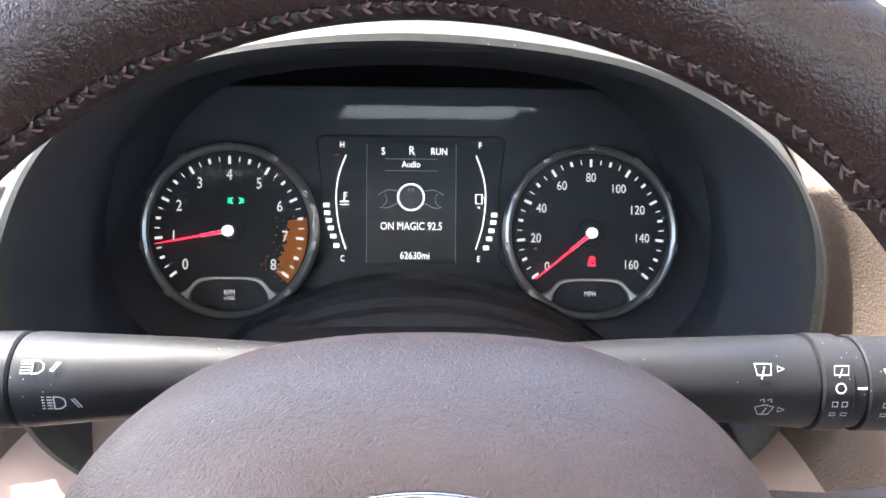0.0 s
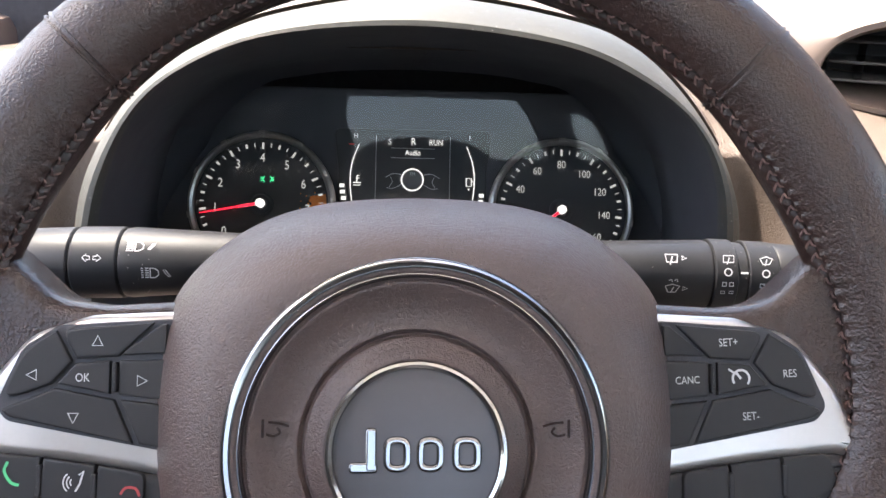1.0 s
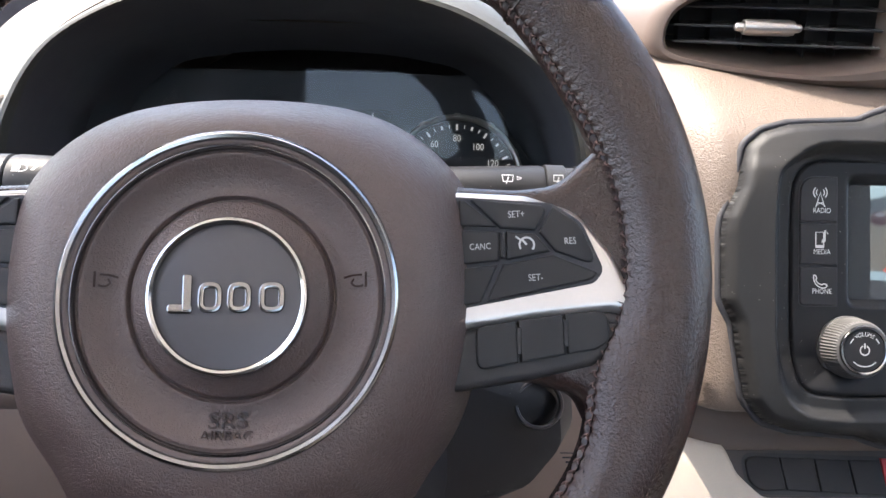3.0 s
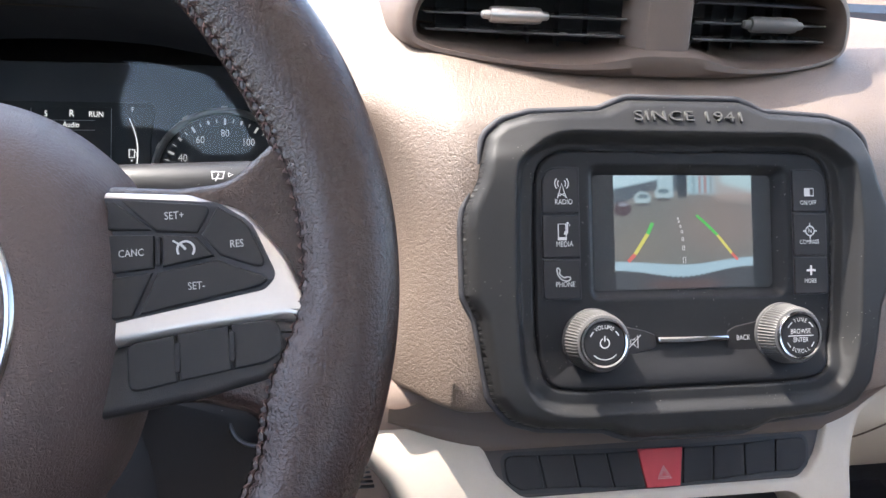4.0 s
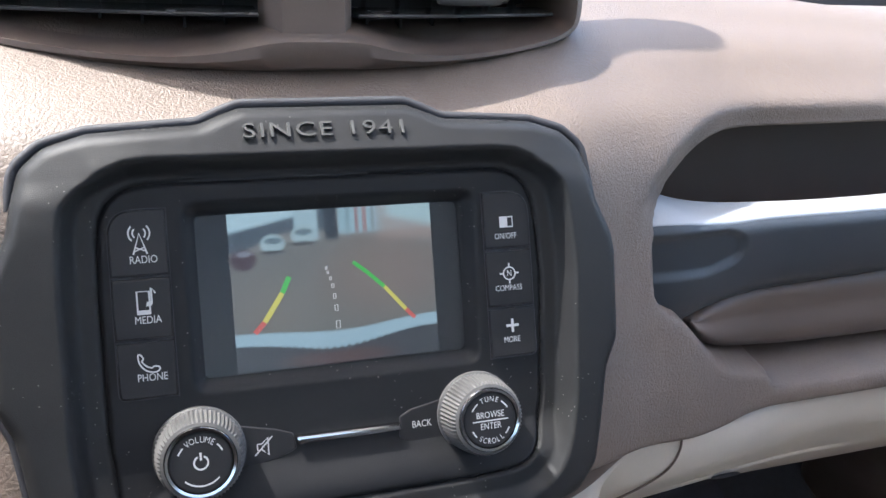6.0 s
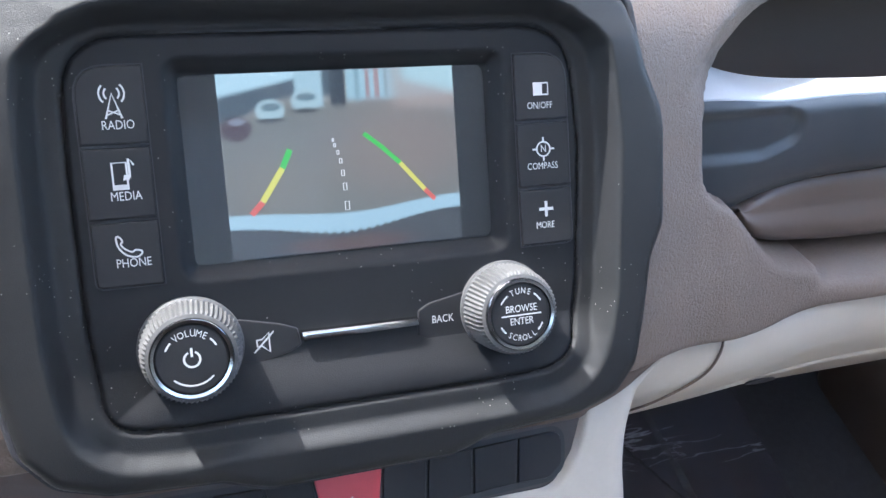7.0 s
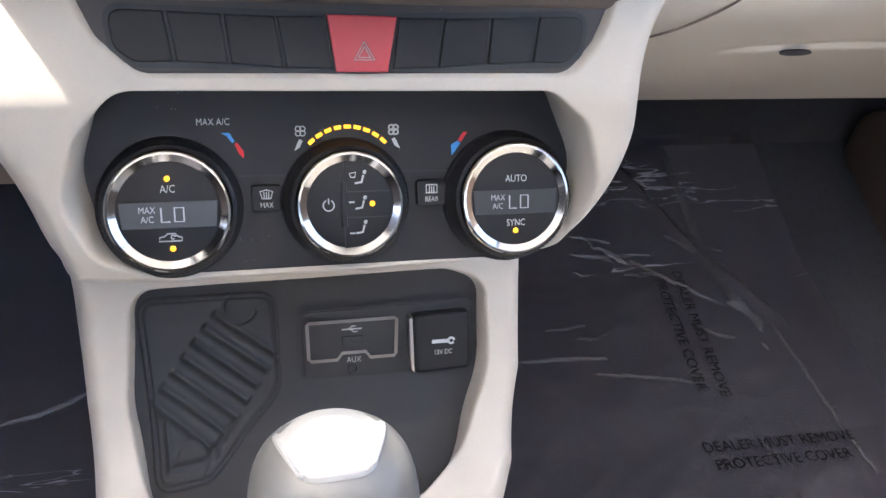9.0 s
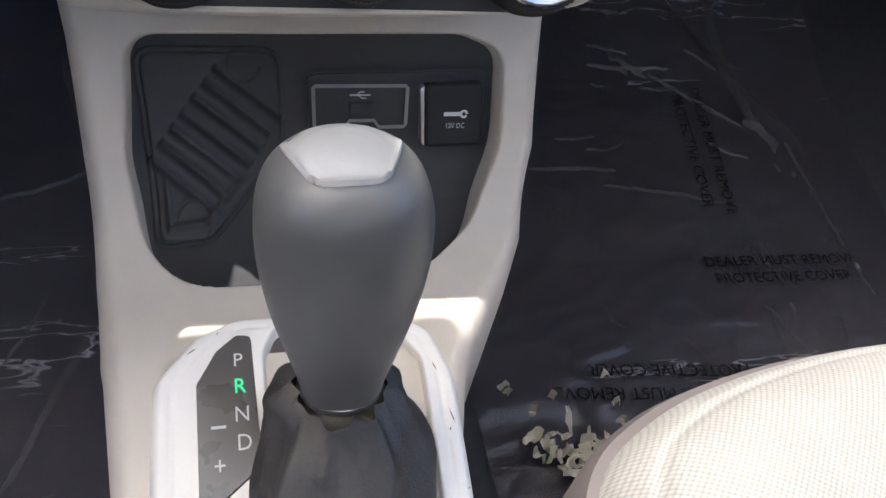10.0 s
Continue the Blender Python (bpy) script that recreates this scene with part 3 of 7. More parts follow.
# ---- steering wheel ----
wheel = thing("steering_wheel", "dark brown leather steering wheel with stitched rim and silver spokes", "steering wheel")
RIM_C, RIM_R, RIM_W, RIM_D = (0.0, 0.017), 0.1752, 0.0198, 0.0172
SEAM = math.pi * 0.885
STITCHES = 196


def rim_grip(deg):
    """How far the rim swells inward: thumb rests above the spokes, fuller grips below them."""
    deg = deg % 360
    if deg < 180:
        fold = min(deg, 180 - deg)
        return 0.0034 * math.exp(-((fold - 30) / 14) ** 2)
    fold = min(deg - 180, 360 - deg)
    return 0.0078 * math.exp(-((fold - 17) / 8) ** 2) - 0.0015 * math.exp(-((fold - 40) / 14) ** 2)


def rim_point(deg, t, lift=0.0):
    """A place on the rim's skin: deg round the wheel, t round the section; the leather gathers at the seam."""
    q = (t % (2 * math.pi)) - SEAM
    lift = lift - 0.0013 * math.exp(-(q / 0.055) ** 2)
    for way in (-1, 1):
        lift = lift + 0.0009 * math.exp(-((q - way * 0.13) / 0.07) ** 2) * (0.45 + 0.55 * math.cos(radians(deg) * STITCHES + way * 1.2))
    c = math.cos(t)
    r = RIM_R + (RIM_W + lift) * c - rim_grip(deg) * max(0, -c) ** 1.5
    return (RIM_C[0] + r * math.cos(radians(deg)), RIM_C[1] + r * math.sin(radians(deg)), -0.032 + (RIM_D + lift) * math.sin(t))


ROUND = [2 * math.pi * k / 22 for k in range(22) if abs(2 * math.pi * k / 22 - SEAM) > 0.3]
ROUND = sorted(ROUND + [SEAM + q for q in (-0.24, -0.18, -0.13, -0.08, -0.04, 0.0, 0.04, 0.08, 0.13, 0.18, 0.24)])
bm = bmesh.new()
loft(bm, [[rim_point(360 * i / (STITCHES * 4), t) for t in ROUND] for i in range(STITCHES * 4 + 1)])
bmesh.ops.remove_doubles(bm, verts=bm.verts, dist=1e-6)
part("rim", bm, M_LEATHER, wheel, "worn dark brown leather rim", F_WHEEL)

PAD = curve_through(mm([(0, 80), (-34, 77.5), (-58, 69), (-77, 53), (-86, 34), (-88.5, 8), (-86, -20), (-80, -43), (-68, -62), (-50, -84), (0, -98), (50, -84), (69, -62), (80, -43), (86, -20), (88.5, 8), (86, 34), (77, 53), (58, 69), (34, 77.5)]), 6)


PAD = [(p[0] * 1.145, p[1] * (1.15 if p[1] > 0 else 1.10)) for p in PAD]


def airbag(U, V):
    r = np.hypot(U, V)
    e = -sdf(PAD, U, V)
    h = -0.0015 - 0.006 * step01(r, 0.062, 0.095) - 0.056 * (1 - np.sqrt(np.clip(1 - (1 - np.clip(e / 0.034, 0, 1)) ** 2, 0, 1)))
    h = np.where(r < 0.0585, -0.0030 - 0.0062 * np.sin(np.pi * np.clip((r - 0.029) / 0.0295, 0, 1)) ** 1.3 - 0.0028 * np.exp(-((r - 0.0387) / 0.0008) ** 2), h)
    h = h - 0.002 * np.exp(-((r - 0.0575) / 0.0012) ** 2)
    return U, V, h, np.ones(U.shape, bool)


polar_sheet("airbag_cover", curve_through([(*p, 0) for p in PAD[::3]], 8), airbag, M_AIRBAG, wheel, "brown grained airbag cover", F_WHEEL, rings=np.concatenate([np.linspace(0.002, 0.70, 190), np.linspace(0.705, 1.0, 60)]))
part("chrome_ring", turned([(0.0572, -0.007), (0.0576, -0.0030), (0.0583, -0.0020), (0.0592, -0.0024), (0.0596, -0.0032), (0.0601, -0.0022), (0.0611, -0.0004), (0.0624, 0.0), (0.0636, -0.0008), (0.0643, -0.0026), (0.0646, -0.007)], 128, cap=False), M_DARKCH, wheel, "thin chrome ring", F_WHEEL)
emblem = part("emblem", turned([(0.0302, -0.006), (0.0302, -0.0004), (0.0295, 0.0012), (0.0285, 0.0014), (0.0275, 0.0008), (0.0270, -0.0006)], 96, cap=False), M_CHROME, wheel, "round chrome-edged emblem", F_WHEEL)
part("emblem_disc", turned([(0.0273, -0.0012), (0.0200, -0.0006), (0.008, -0.0003)], 96), M_EMBLEM, emblem, "grey satin disc", F_WHEEL)
# raised chrome mark, as plain bars and rings
for k, pts in enumerate((mm(box_outline(-16.5, -6, -13, 8, 1.2)), mm(box_outline(-22, -6.5, -12.6, -3, 1.6)))):
    part("mark", plate(pts, -0.0008, 0.0007 - 0.0001 * k, 0.0006), M_DARKCH, emblem, "plain chrome bar", F_WHEEL)
for u0, v0, u1, v1 in ((-11, -6.5, -1.6, 5.5), (-0.2, -6.5, 9.2, 5.5), (11.4, -6.5, 21.4, 5.5)):
    o = mm(box_outline(u0, v0, u1, v1, 4.4))
    bm = bmesh.new()
    loft(bm, [at_h(o, -0.0008), at_h(inset(o, 0.0004), 0.0006), at_h(inset(o, 0.0014), 0.0009), at_h(inset(o, 0.0024), 0.0006), at_h(inset(o, 0.0028), -0.0008)])
    part("mark", bm, M_DARKCH, emblem, "plain chrome ring", F_WHEEL)

for side in (1, -1):
    S = Matrix.Diagonal((side, 1, 1, 1))
    fm = F_WHEEL @ S
    spoke_loop = rounded(mm([(78, 50), (112, 48), (130, 50), (152, 70), (172, 74), (180, 10), (172, -62), (146, -56), (138, -38), (120, -33), (78, -30)]), [0, 0.02, 0.02, 0.01, 0.01, 0.02, 0.01, 0.012, 0.01, 0.01, 0])
    part("spoke_cover", plate(spoke_loop, -0.052, -0.0265, 0.007, steps=4), M_LEATHER, wheel, "leather spoke cover", fm)
    frame_loop = rounded(mm([(84, 46), (116, 44.5), (137, 38), (152, 20), (161.5, -1), (160, -6.5), (150, -4.5), (120, -7.5), (84, -13)]), [0, 0.015, 0.02, 0.02, 0.004, 0.004, 0.006, 0.02, 0])
    part("spoke_frame", plate(frame_loop, -0.034, -0.0238, 0.0042, steps=5), M_SILVER, wheel, "satin silver spoke frame", fm)
    low = rounded(mm([(84, -12), (120, -7), (150, -4), (161, -6.3), (154, -18), (143, -26), (121, -31), (84, -37)]), [0, 0.02, 0.004, 0.0035, 0.01, 0.01, 0.01, 0])
    part("lower_switch_housing", plate(low, -0.036, -0.0245, 0.003, steps=3), M_BLACK, wheel, "black lower switch housing", fm)

# ---- infotainment unit ----
M_KNURL = mat("pale_grey_knob", (0.080, 0.078, 0.077), 0.45, var=0.08, grain=0.2, grain_scale=2000)
# half of the outline, as (half width, height), mirrored about a line that leans slightly
HALF = ((35, 79.4), (43, 76.4), (52, 72.3), (94, 70.0), (110, 65.5), (120, 57), (124, 32), (131.6, 15), (132.8, 6), (132, -33), (125.5, -46), (121.5, -70), (117.5, -90), (107, -102.5), (90, -107.6), (51, -110.2), (43.5, -113.2), (35.5, -115.8))
BEZ = [(0.015 * v - 1.6 - w, v) for w, v in HALF] + [(0.015 * v - 1.6 + w, v) for w, v in reversed(HALF)]
BEZ = rounded(mm(BEZ[::-1]), 0.012)
FACE = rounded(mm([(-92.5, 48.8), (91, 48.4), (93.6, 0), (90, -56), (84, -86), (48, -87.2), (-67, -87), (-91, -85), (-94.2, -52), (-94.2, 5)]), [0.022, 0.022, 0.05, 0.04, 0.02, 0.02, 0.02, 0.02, 0.04, 0.05])
SCREEN = rounded(mm([(-61.5, 41), (64, 40), (62, -38), (-61.5, -37)]), 0.007)


def bezel(U, V):
    U, V, o = snap(BEZ, U, V, 0.0009)
    f, s = sdf(FACE, U, V), sdf(SCREEN, U, V)
    h = 0.0105 * np.ones_like(U)
    top = step01(V, 0.040, 0.052)
    crest = 0.0138 - 0.0040 * top
    h = h - (0.13 + 0.29 * step01(V, 0.030, 0.060)) * np.clip(f - crest, 0, 1) - (0.0108 - 0.0060 * step01(V, -0.062, -0.084)) * step01(f, crest, 0.007 - 0.005 * top)
    h = np.where(f < 0, np.maximum(h, 0.0), h)
    h = h - 0.010 * (1 - np.sqrt(np.clip(1 - (1 - np.clip(-o / 0.007, 0, 1)) ** 2, 0, 1)))
    h = h - 0.0022 * np.exp(-(f / 0.0008) ** 2)
    h = h - 0.007 * step01(s, 0.0005, -0.0060)
    return U, V, h, o < 0.0001


radio = thing("infotainment_unit", "charcoal infotainment unit with a lit touchscreen and two knobs", "car radio")
def bezel_ring(U, V):
    X, Y, H, keep = bezel(U, V)
    X, Y, f = snap(FACE, X, Y, 0.0005)
    return X, Y, H, keep & (f > -0.0001)


def radio_face(U, V):
    X, Y, H, keep = bezel(U, V)
    X, Y, f = snap(FACE, X, Y, 0.0005)
    return X, Y, H, f < 0.0001


sheet("radio_bezel", np.linspace(-0.137, 0.133, 330), np.linspace(-0.118, 0.081, 250), bezel_ring, M_BEZEL, radio, "charcoal satin bezel", F_RADIO)
sheet("radio_face", np.linspace(-0.0965, 0.0955, 240), np.linspace(-0.089, 0.0505, 175), radio_face, M_RADIO, radio, "soft black radio face", F_RADIO)
# black tube laid where the bezel and pad leave a shadow gap
bm = bmesh.new()
ring = [(p[0], p[1], -0.0045) for p in inset(BEZ, -0.0008)]
tube(bm, ring + ring[:2], [0.0021] * (len(ring) + 2), 10, up=(0, 0, 1))
part("bezel_shadow_gap", bm, M_BLACKM, radio, "black tube in place of the shadow gap round the bezel", F_RADIO)
part("touchscreen", plate(mm(box_outline(-57, -32, 57, 35, 4)), -0.0078, -0.0066, 0.0004), M_DIAL, radio, "glossy touchscreen", F_RADIO)
for u, name in ((-61, "volume_knob"), (57.5, "tune_knob")):
    knob = part(name, turned([(0.0182, -0.001), (0.0182, 0.0020), (0.0176, 0.0026), (0.0164, 0.0145), (0.0150, 0.0166), (0.0136, 0.0170)], 120, (u / 1000, -0.0595), cap=False, knurl=(2, 3, 0.0007)), M_KNURL, radio, "grey knurled knob", F_RADIO)
    part("knob_ring", turned([(0.0138, 0.016), (0.0138, 0.0180), (0.0133, 0.0188), (0.0122, 0.0186), (0.0119, 0.0178)], 72, (u / 1000, -0.0595), cap=False), M_CHROME, knob, "chrome ring", F_RADIO)
    part("knob_face", turned([(0.0120, 0.0176), (0.0114, 0.0182), (0.004, 0.0184)], 48, (u / 1000, -0.0595)), M_BTN, knob, "black knob face", F_RADIO)

# ---- centre stack trim ----
# profile: leans back at the switches, upright by the climate knobs, tucked under below
def stack_profile(T, o):
    return (along([0.290 + o, 0.2585 + o, 0.2365 + o, 0.2320 + o, 0.2310 + o, 0.2325 + o, 0.245 + o, 0.285 + o], T),
            along([0.545 + o, 0.530 + o, 0.492 + o, 0.470 + o, 0.430 + o, 0.390 + o, 0.372 + o, 0.362 + o], T))


STACK_OUT = curve_through([(0.388 + u, z) for u, z in ((0.190, 0.56), (0.150, 0.52), (0.139, 0.492), (0.141, 0.460), (0.136, 0.430), (0.122, 0.402), (0.098, 0.384), (0.0, 0.376),
                                                       (-0.122, 0.3785), (-0.140, 0.400), (-0.150, 0.440), (-0.168, 0.49), (-0.185, 0.56))], 6)
HZONE = rounded([(0.268, 0.5345), (0.508, 0.5345), (0.496, 0.508), (0.484, 0.4945), (0.298, 0.4945), (0.282, 0.507)], [0.004, 0.004, 0.012, 0.014, 0.014, 0.012])
KZONE = rounded([(0.288, 0.4858), (0.474, 0.4850), (0.494, 0.4700), (0.508, 0.435), (0.500, 0.405), (0.470, 0.3925), (0.302, 0.3925), (0.272, 0.404), (0.261, 0.435), (0.270, 0.4660)], [0.014, 0.014, 0.02, 0.03, 0.02, 0.03, 0.03, 0.02, 0.03, 0.02])


def stack(X, T):
    o = np.zeros_like(X)
    Y, Z = stack_profile(T, o)
    od, hd, kd = sdf(STACK_OUT, X, Z), sdf(HZONE, X, Z), sdf(KZONE, X, Z)
    Y = Y + 0.03 * (1 - np.sqrt(np.clip(1 - (1 - np.clip(-od / 0.016, 0, 1)) ** 2, 0, 1))) * step01(Z, 0.545, 0.525)
    Y = Y + 0.008 * step01(hd, 0.0012, -0.0012) + 0.072 * step01(kd, 0.003, -0.012 + 0.008 * step01(Z, 0.42, 0.395) + 0.006 * step01(Z, 0.47, 0.482))
    return X, Y, Z, od < 0.001


stack_trim = thing("centre_stack_trim", "pale grey plastic surround of the centre stack", "trim", kind="structure")
sheet("stack_surround", np.linspace(0.20, 0.58, 300), np.linspace(0.6, 6.9, 220), stack, M_LIGHT, stack_trim)

# soft brown roll between the bezel's foot and the switches
def brown_roll(U, T):
    au = np.abs(U)
    low = 0.0185 + 0.030 * step01(au, 0.108, 0.185) * np.where(U > 0, 1.0, 0.75)
    V = low + 0.040 * T * (1 - 0.8 * step01(au, 0.12, 0.17))
    h = -0.002 + 0.0050 * np.sqrt(np.clip(1 - (1 - np.clip(T / 0.28, 0, 1)) ** 2, 0, 1)) + 0.010 * np.clip(T - 0.28, 0, 1)
    return U, V, h, np.ones(U.shape, bool)


sheet("brown_roll", np.linspace(-0.170, 0.180, 120), np.linspace(0, 1, 40), brown_roll, M_PADSM, dashboard, "soft brown roll under the radio", F_SWITCH)

# ---- switch row ----
switches = thing("switch_panel", "black switch row with blank buttons and a red hazard button", "switch panel")
HL = rounded(mm([(-119, 33), (119, 33), (106, 5), (94, -9.5), (-92, -9.5), (-107, 5)]), [0.003, 0.003, 0.012, 0.014, 0.014, 0.012])
part("switch_base", plate(HL, -0.006, -0.0008, 0.001), M_SWBASE, switches, "", F_SWITCH)

# ---- climate panel ----
climate = thing("climate_control", "black climate panel with three chrome-ringed knobs", "climate control")
KL = rounded(mm([(-104, 36), (96, 36), (118, 14), (128, -28), (112, -60), (78, -66), (-100, -66), (-124, -50), (-128, -22), (-120, 14)]), [0.02] * 10)
part("climate_base", plate(KL, -0.004, 0.0, 0.001), M_BLACK, climate, "", F_CLIMATE)
KNOBS = ((-0.0850, -0.0335, 0.0272), (-0.0024, -0.0335, 0.0252), (0.0808, -0.0338, 0.0276))
for u, v, r in KNOBS:
    knob = part("climate_knob", turned([(r + 0.0062, 0.0), (r + 0.0060, 0.0035), (r + 0.0048, 0.0048), (r + 0.0030, 0.0135), (r + 0.0010, 0.0148)], 150, (u, v), cap=False, knurl=(2, 3, 0.0004)), M_BTN, climate, "black knurled knob", F_CLIMATE)
    part("knob_ring", turned([(r + 0.0006, 0.013), (r + 0.0006, 0.0172), (r - 0.0002, 0.0182), (r - 0.0012, 0.0184), (r - 0.0044, 0.0164), (r - 0.0047, 0.0150)], 96, (u, v), cap=False), M_CHROME, knob, "chrome ring", F_CLIMATE)
    part("knob_face", turned([(r - 0.0042, 0.0155), (r - 0.0050, 0.0160), (0.006, 0.0162)], 72, (u, v)), M_BTN, knob, "", F_CLIMATE)



# ---- centre console ----
console = thing("centre_console", "pale grey centre console with a black storage tray", "console", kind="structure")
# profile down the tray and back along the console top, as (y, z)
CON = curve_through(mm([(285, 372), (277, 350), (262, 325), (243, 298), (222, 277), (200, 268), (175, 267), (150, 273), (120, 284), (60, 288), (-50, 285), (-300, 280)]), 20, closed=False)
CON_P = np.array([(p[0], p[1]) for p in CON])
CON_S = np.concatenate([[0], np.cumsum(np.hypot(*np.diff(CON_P, axis=0).T))])
CON_D = np.gradient(CON_P, CON_S, axis=0)


def on_console(X, S, H=0.0):
    """Place on the console: X across, S along the profile, H above it."""
    y, z = np.interp(S, CON_S, CON_P[:, 0]), np.interp(S, CON_S, CON_P[:, 1])
    dy, dz = np.interp(S, CON_S, CON_D[:, 0]), np.interp(S, CON_S, CON_D[:, 1])
    L = np.hypot(dy, dz)
    return X, y + H * dz / L, z - H * dy / L


TRAY = rounded(mm([(273, 60), (275, 29), (452, 27), (475, 35), (476, 88), (455, 132), (425, 159), (405, 168), (300, 166), (279, 140), (270, 92)]), [0.03, 0.026, 0.03, 0.026, 0.06, 0.06, 0.05, 0.04, 0.04, 0.06, 0.06], 8)
con_left = lambda S: np.interp(S, [0, 0.03, 0.09, 0.15, 0.22, 0.29, 0.64], [0.241, 0.244, 0.247, 0.252, 0.262, 0.270, 0.273])
con_right = lambda S: np.interp(S, [0, 0.03, 0.09, 0.14, 0.168, 0.20, 0.238, 0.284, 0.31, 0.64], [0.5015, 0.5015, 0.5000, 0.487, 0.470, 0.4475, 0.4300, 0.4185, 0.414, 0.411])


def tray_depth(S):
    return np.interp(S, [0, 0.025, 0.05, 0.085, 0.115, 0.14, 0.165, 0.2], [0.008, 0.0105, 0.0155, 0.019, 0.022, 0.020, 0.014, 0.010])


def console_top(A, S):
    left, right = con_left(S), con_right(S)
    X = left + A * (right - left)
    e = np.minimum(X - left, right - X)
    H = -0.018 * (1 - np.sqrt(np.clip(1 - (1 - np.clip(e / 0.011, 0, 1)) ** 2, 0, 1)))
    H = H + 0.0045 * step01(np.abs(X - 0.352), 0.064, 0.052) * step01(S, 0.212, 0.230) - 0.0005
    d = sdf(TRAY, X, S)
    H = H - (tray_depth(S) + 0.006) * step01(d, 0.0012, -0.002)
    X, Y, Z = on_console(X, S, H)
    return X, Y, np.where(e <= 0, 0.05, Z), np.ones(X.shape, bool)


sheet("console_body", np.concatenate([[0.0], np.linspace(1e-6, 1 - 1e-6, 230), [1.0]]), np.concatenate([np.linspace(0, 0.32, 260), np.linspace(0.33, 0.64, 20)]), console_top, M_LIGHT, console, "pale grey console body")
tray = thing("storage_tray", "black storage tray with a ribbed pad, sockets beside it", "storage tray")


def tray_floor(X, S):
    return (*on_console(X, S, -tray_depth(S)), sdf(TRAY, X, S) < 0.0008)


sheet("tray_liner", np.linspace(0.266, 0.480, 160), np.linspace(0.024, 0.172, 130), tray_floor, M_TRAY, tray, "black tray liner")
MAT_OUT = rounded(mm([(275, 35), (353, 35), (354, 94), (312, 131), (281, 134)]), [0.012, 0.013, 0.022, 0.014, 0.009], 8)


def tray_pad(X, S):
    """A rubber pad with slanting ribs on the tray's back."""
    d = sdf(MAT_OUT, X, S)
    H = -tray_depth(S) + 0.0005 + 0.0014 * step01(d, 0.0002, -0.0010) - 0.0012 * np.exp(-((d + 0.003) / 0.0007) ** 2)
    a = (X - 0.3165) * 0.618 - (S - 0.083) * 0.786
    b = (X - 0.3165) * 0.786 + (S - 0.083) * 0.618
    k = np.round(a / 0.0100)
    rib = np.exp(-((a - k * 0.0100) / 0.0024) ** 2) * (np.abs(k) <= 3) * step01(np.abs(b), 0.0235, 0.0215)
    H = H + 0.0026 * rib
    for s_ in (-1, 1):
        r = np.hypot(a - s_ * 0.040, b + s_ * 0.012)
        H = H - 0.0009 * np.exp(-((r - 0.009) / 0.0009) ** 2) * (s_ * (a - s_ * 0.040) < 0.004)
    H = H + 0.0018 * np.exp(-((d + 0.009) / 0.0016) ** 2) * step01(S, 0.098, 0.108)
    return (*on_console(X, S, H), d < 0.0004)


sheet("rubber_pad", np.linspace(0.274, 0.355, 190), np.linspace(0.033, 0.134, 240), tray_pad, M_TRAY, tray, "ribbed rubber pad")

# sockets in the tray
F_SOCK = plane_frame((0.388, 0.272, 0.3146), 25)
sockets = thing("socket_panel", "black panel with a chrome-framed media port and a capped power socket", "socket panel")
part("socket_base", plate(rounded(mm([(-22, 7), (83, 9), (84, -38), (-21, -39)]), 0.006), -0.008, 0.0014, 0.0015), M_TRAY, sockets, "", F_SOCK)
bm = stroke(bmesh.new(), inset(rounded(mm([(-22, 7), (83, 9), (84, -38), (-21, -39)]), 0.006), -0.0007), 0.0014, 0.0012, closed=True)
part("panel_gap", bm, M_DIAL, sockets, "dark gap round the panel", F_SOCK)
bm = bmesh.new()
stroke(bm, mm([(-17.5, 0.5), (34, 0.5), (35, -0.5), (34.5, -22), (33.5, -23.5), (19, -23.5), (16, -19.5), (2, -19.5), (-1, -23.5), (-16.5, -23.5), (-18, -22), (-18.5, -0.5)]), 0.0021, 0.0030, closed=True)
bmesh.ops.solidify(bm, geom=bm.faces[:], thickness=0.0008)
part("port_frame", bm, M_SILVER, sockets, "thin chrome frame", F_SOCK)
part("media_port", plate(mm(box_outline(2, -15, 15, -9.5, 0.5)), 0.0005, 0.0022, 0.0004), M_DIAL, sockets, "media port slot", F_SOCK)
bm = turned([(0.0034, 0.0008), (0.0034, 0.0016), (0.0026, 0.002), (0.0019, 0.0014), (0.0015, 0.001)], 24, (0.0085, -0.0305))
part("audio_jack", bm, M_BLACKM, sockets, "round audio jack", F_SOCK)
words("AUX", 0.0052, 0.009, -0.0245, 0.0022, F_SOCK, M_WHITE, sockets)
bm = bmesh.new()
stroke(bm, mm([(2, -5), (14, -5)]), 0.0009, 0.0020)
stroke(bm, mm([(6, -5), (8, -3.2), (10.5, -3.2)]), 0.0007, 0.0020)
stroke(bm, mm([(7, -5), (9, -6.8), (11.5, -6.8)]), 0.0007, 0.0020)
part("port_symbol", bm, M_WHITE, sockets, "", F_SOCK)
cap = part("socket_cap", plate(rounded(mm([(43.5, 2.5), (79, 3.5), (80.5, -34), (45.5, -35)]), 0.004), 0.0, 0.009, 0.0025, steps=3), M_BTN, sockets, "black rubber socket cap", F_SOCK)
part("cap_edge", plate(rounded(mm([(41, 0), (43.6, 2), (45.2, -34), (43, -32)]), 0.001), 0.0, 0.0085, 0.0008), M_SILVER, sockets, "bright cap hinge", F_SOCK)
words("12V DC", 0.0043, 0.0625, -0.0215, 0.0092, F_SOCK, M_WHITE, cap)
bm = bmesh.new()
stroke(bm, mm([(55.5, -14.5), (66, -14.5)]), 0.0024, 0.0092)
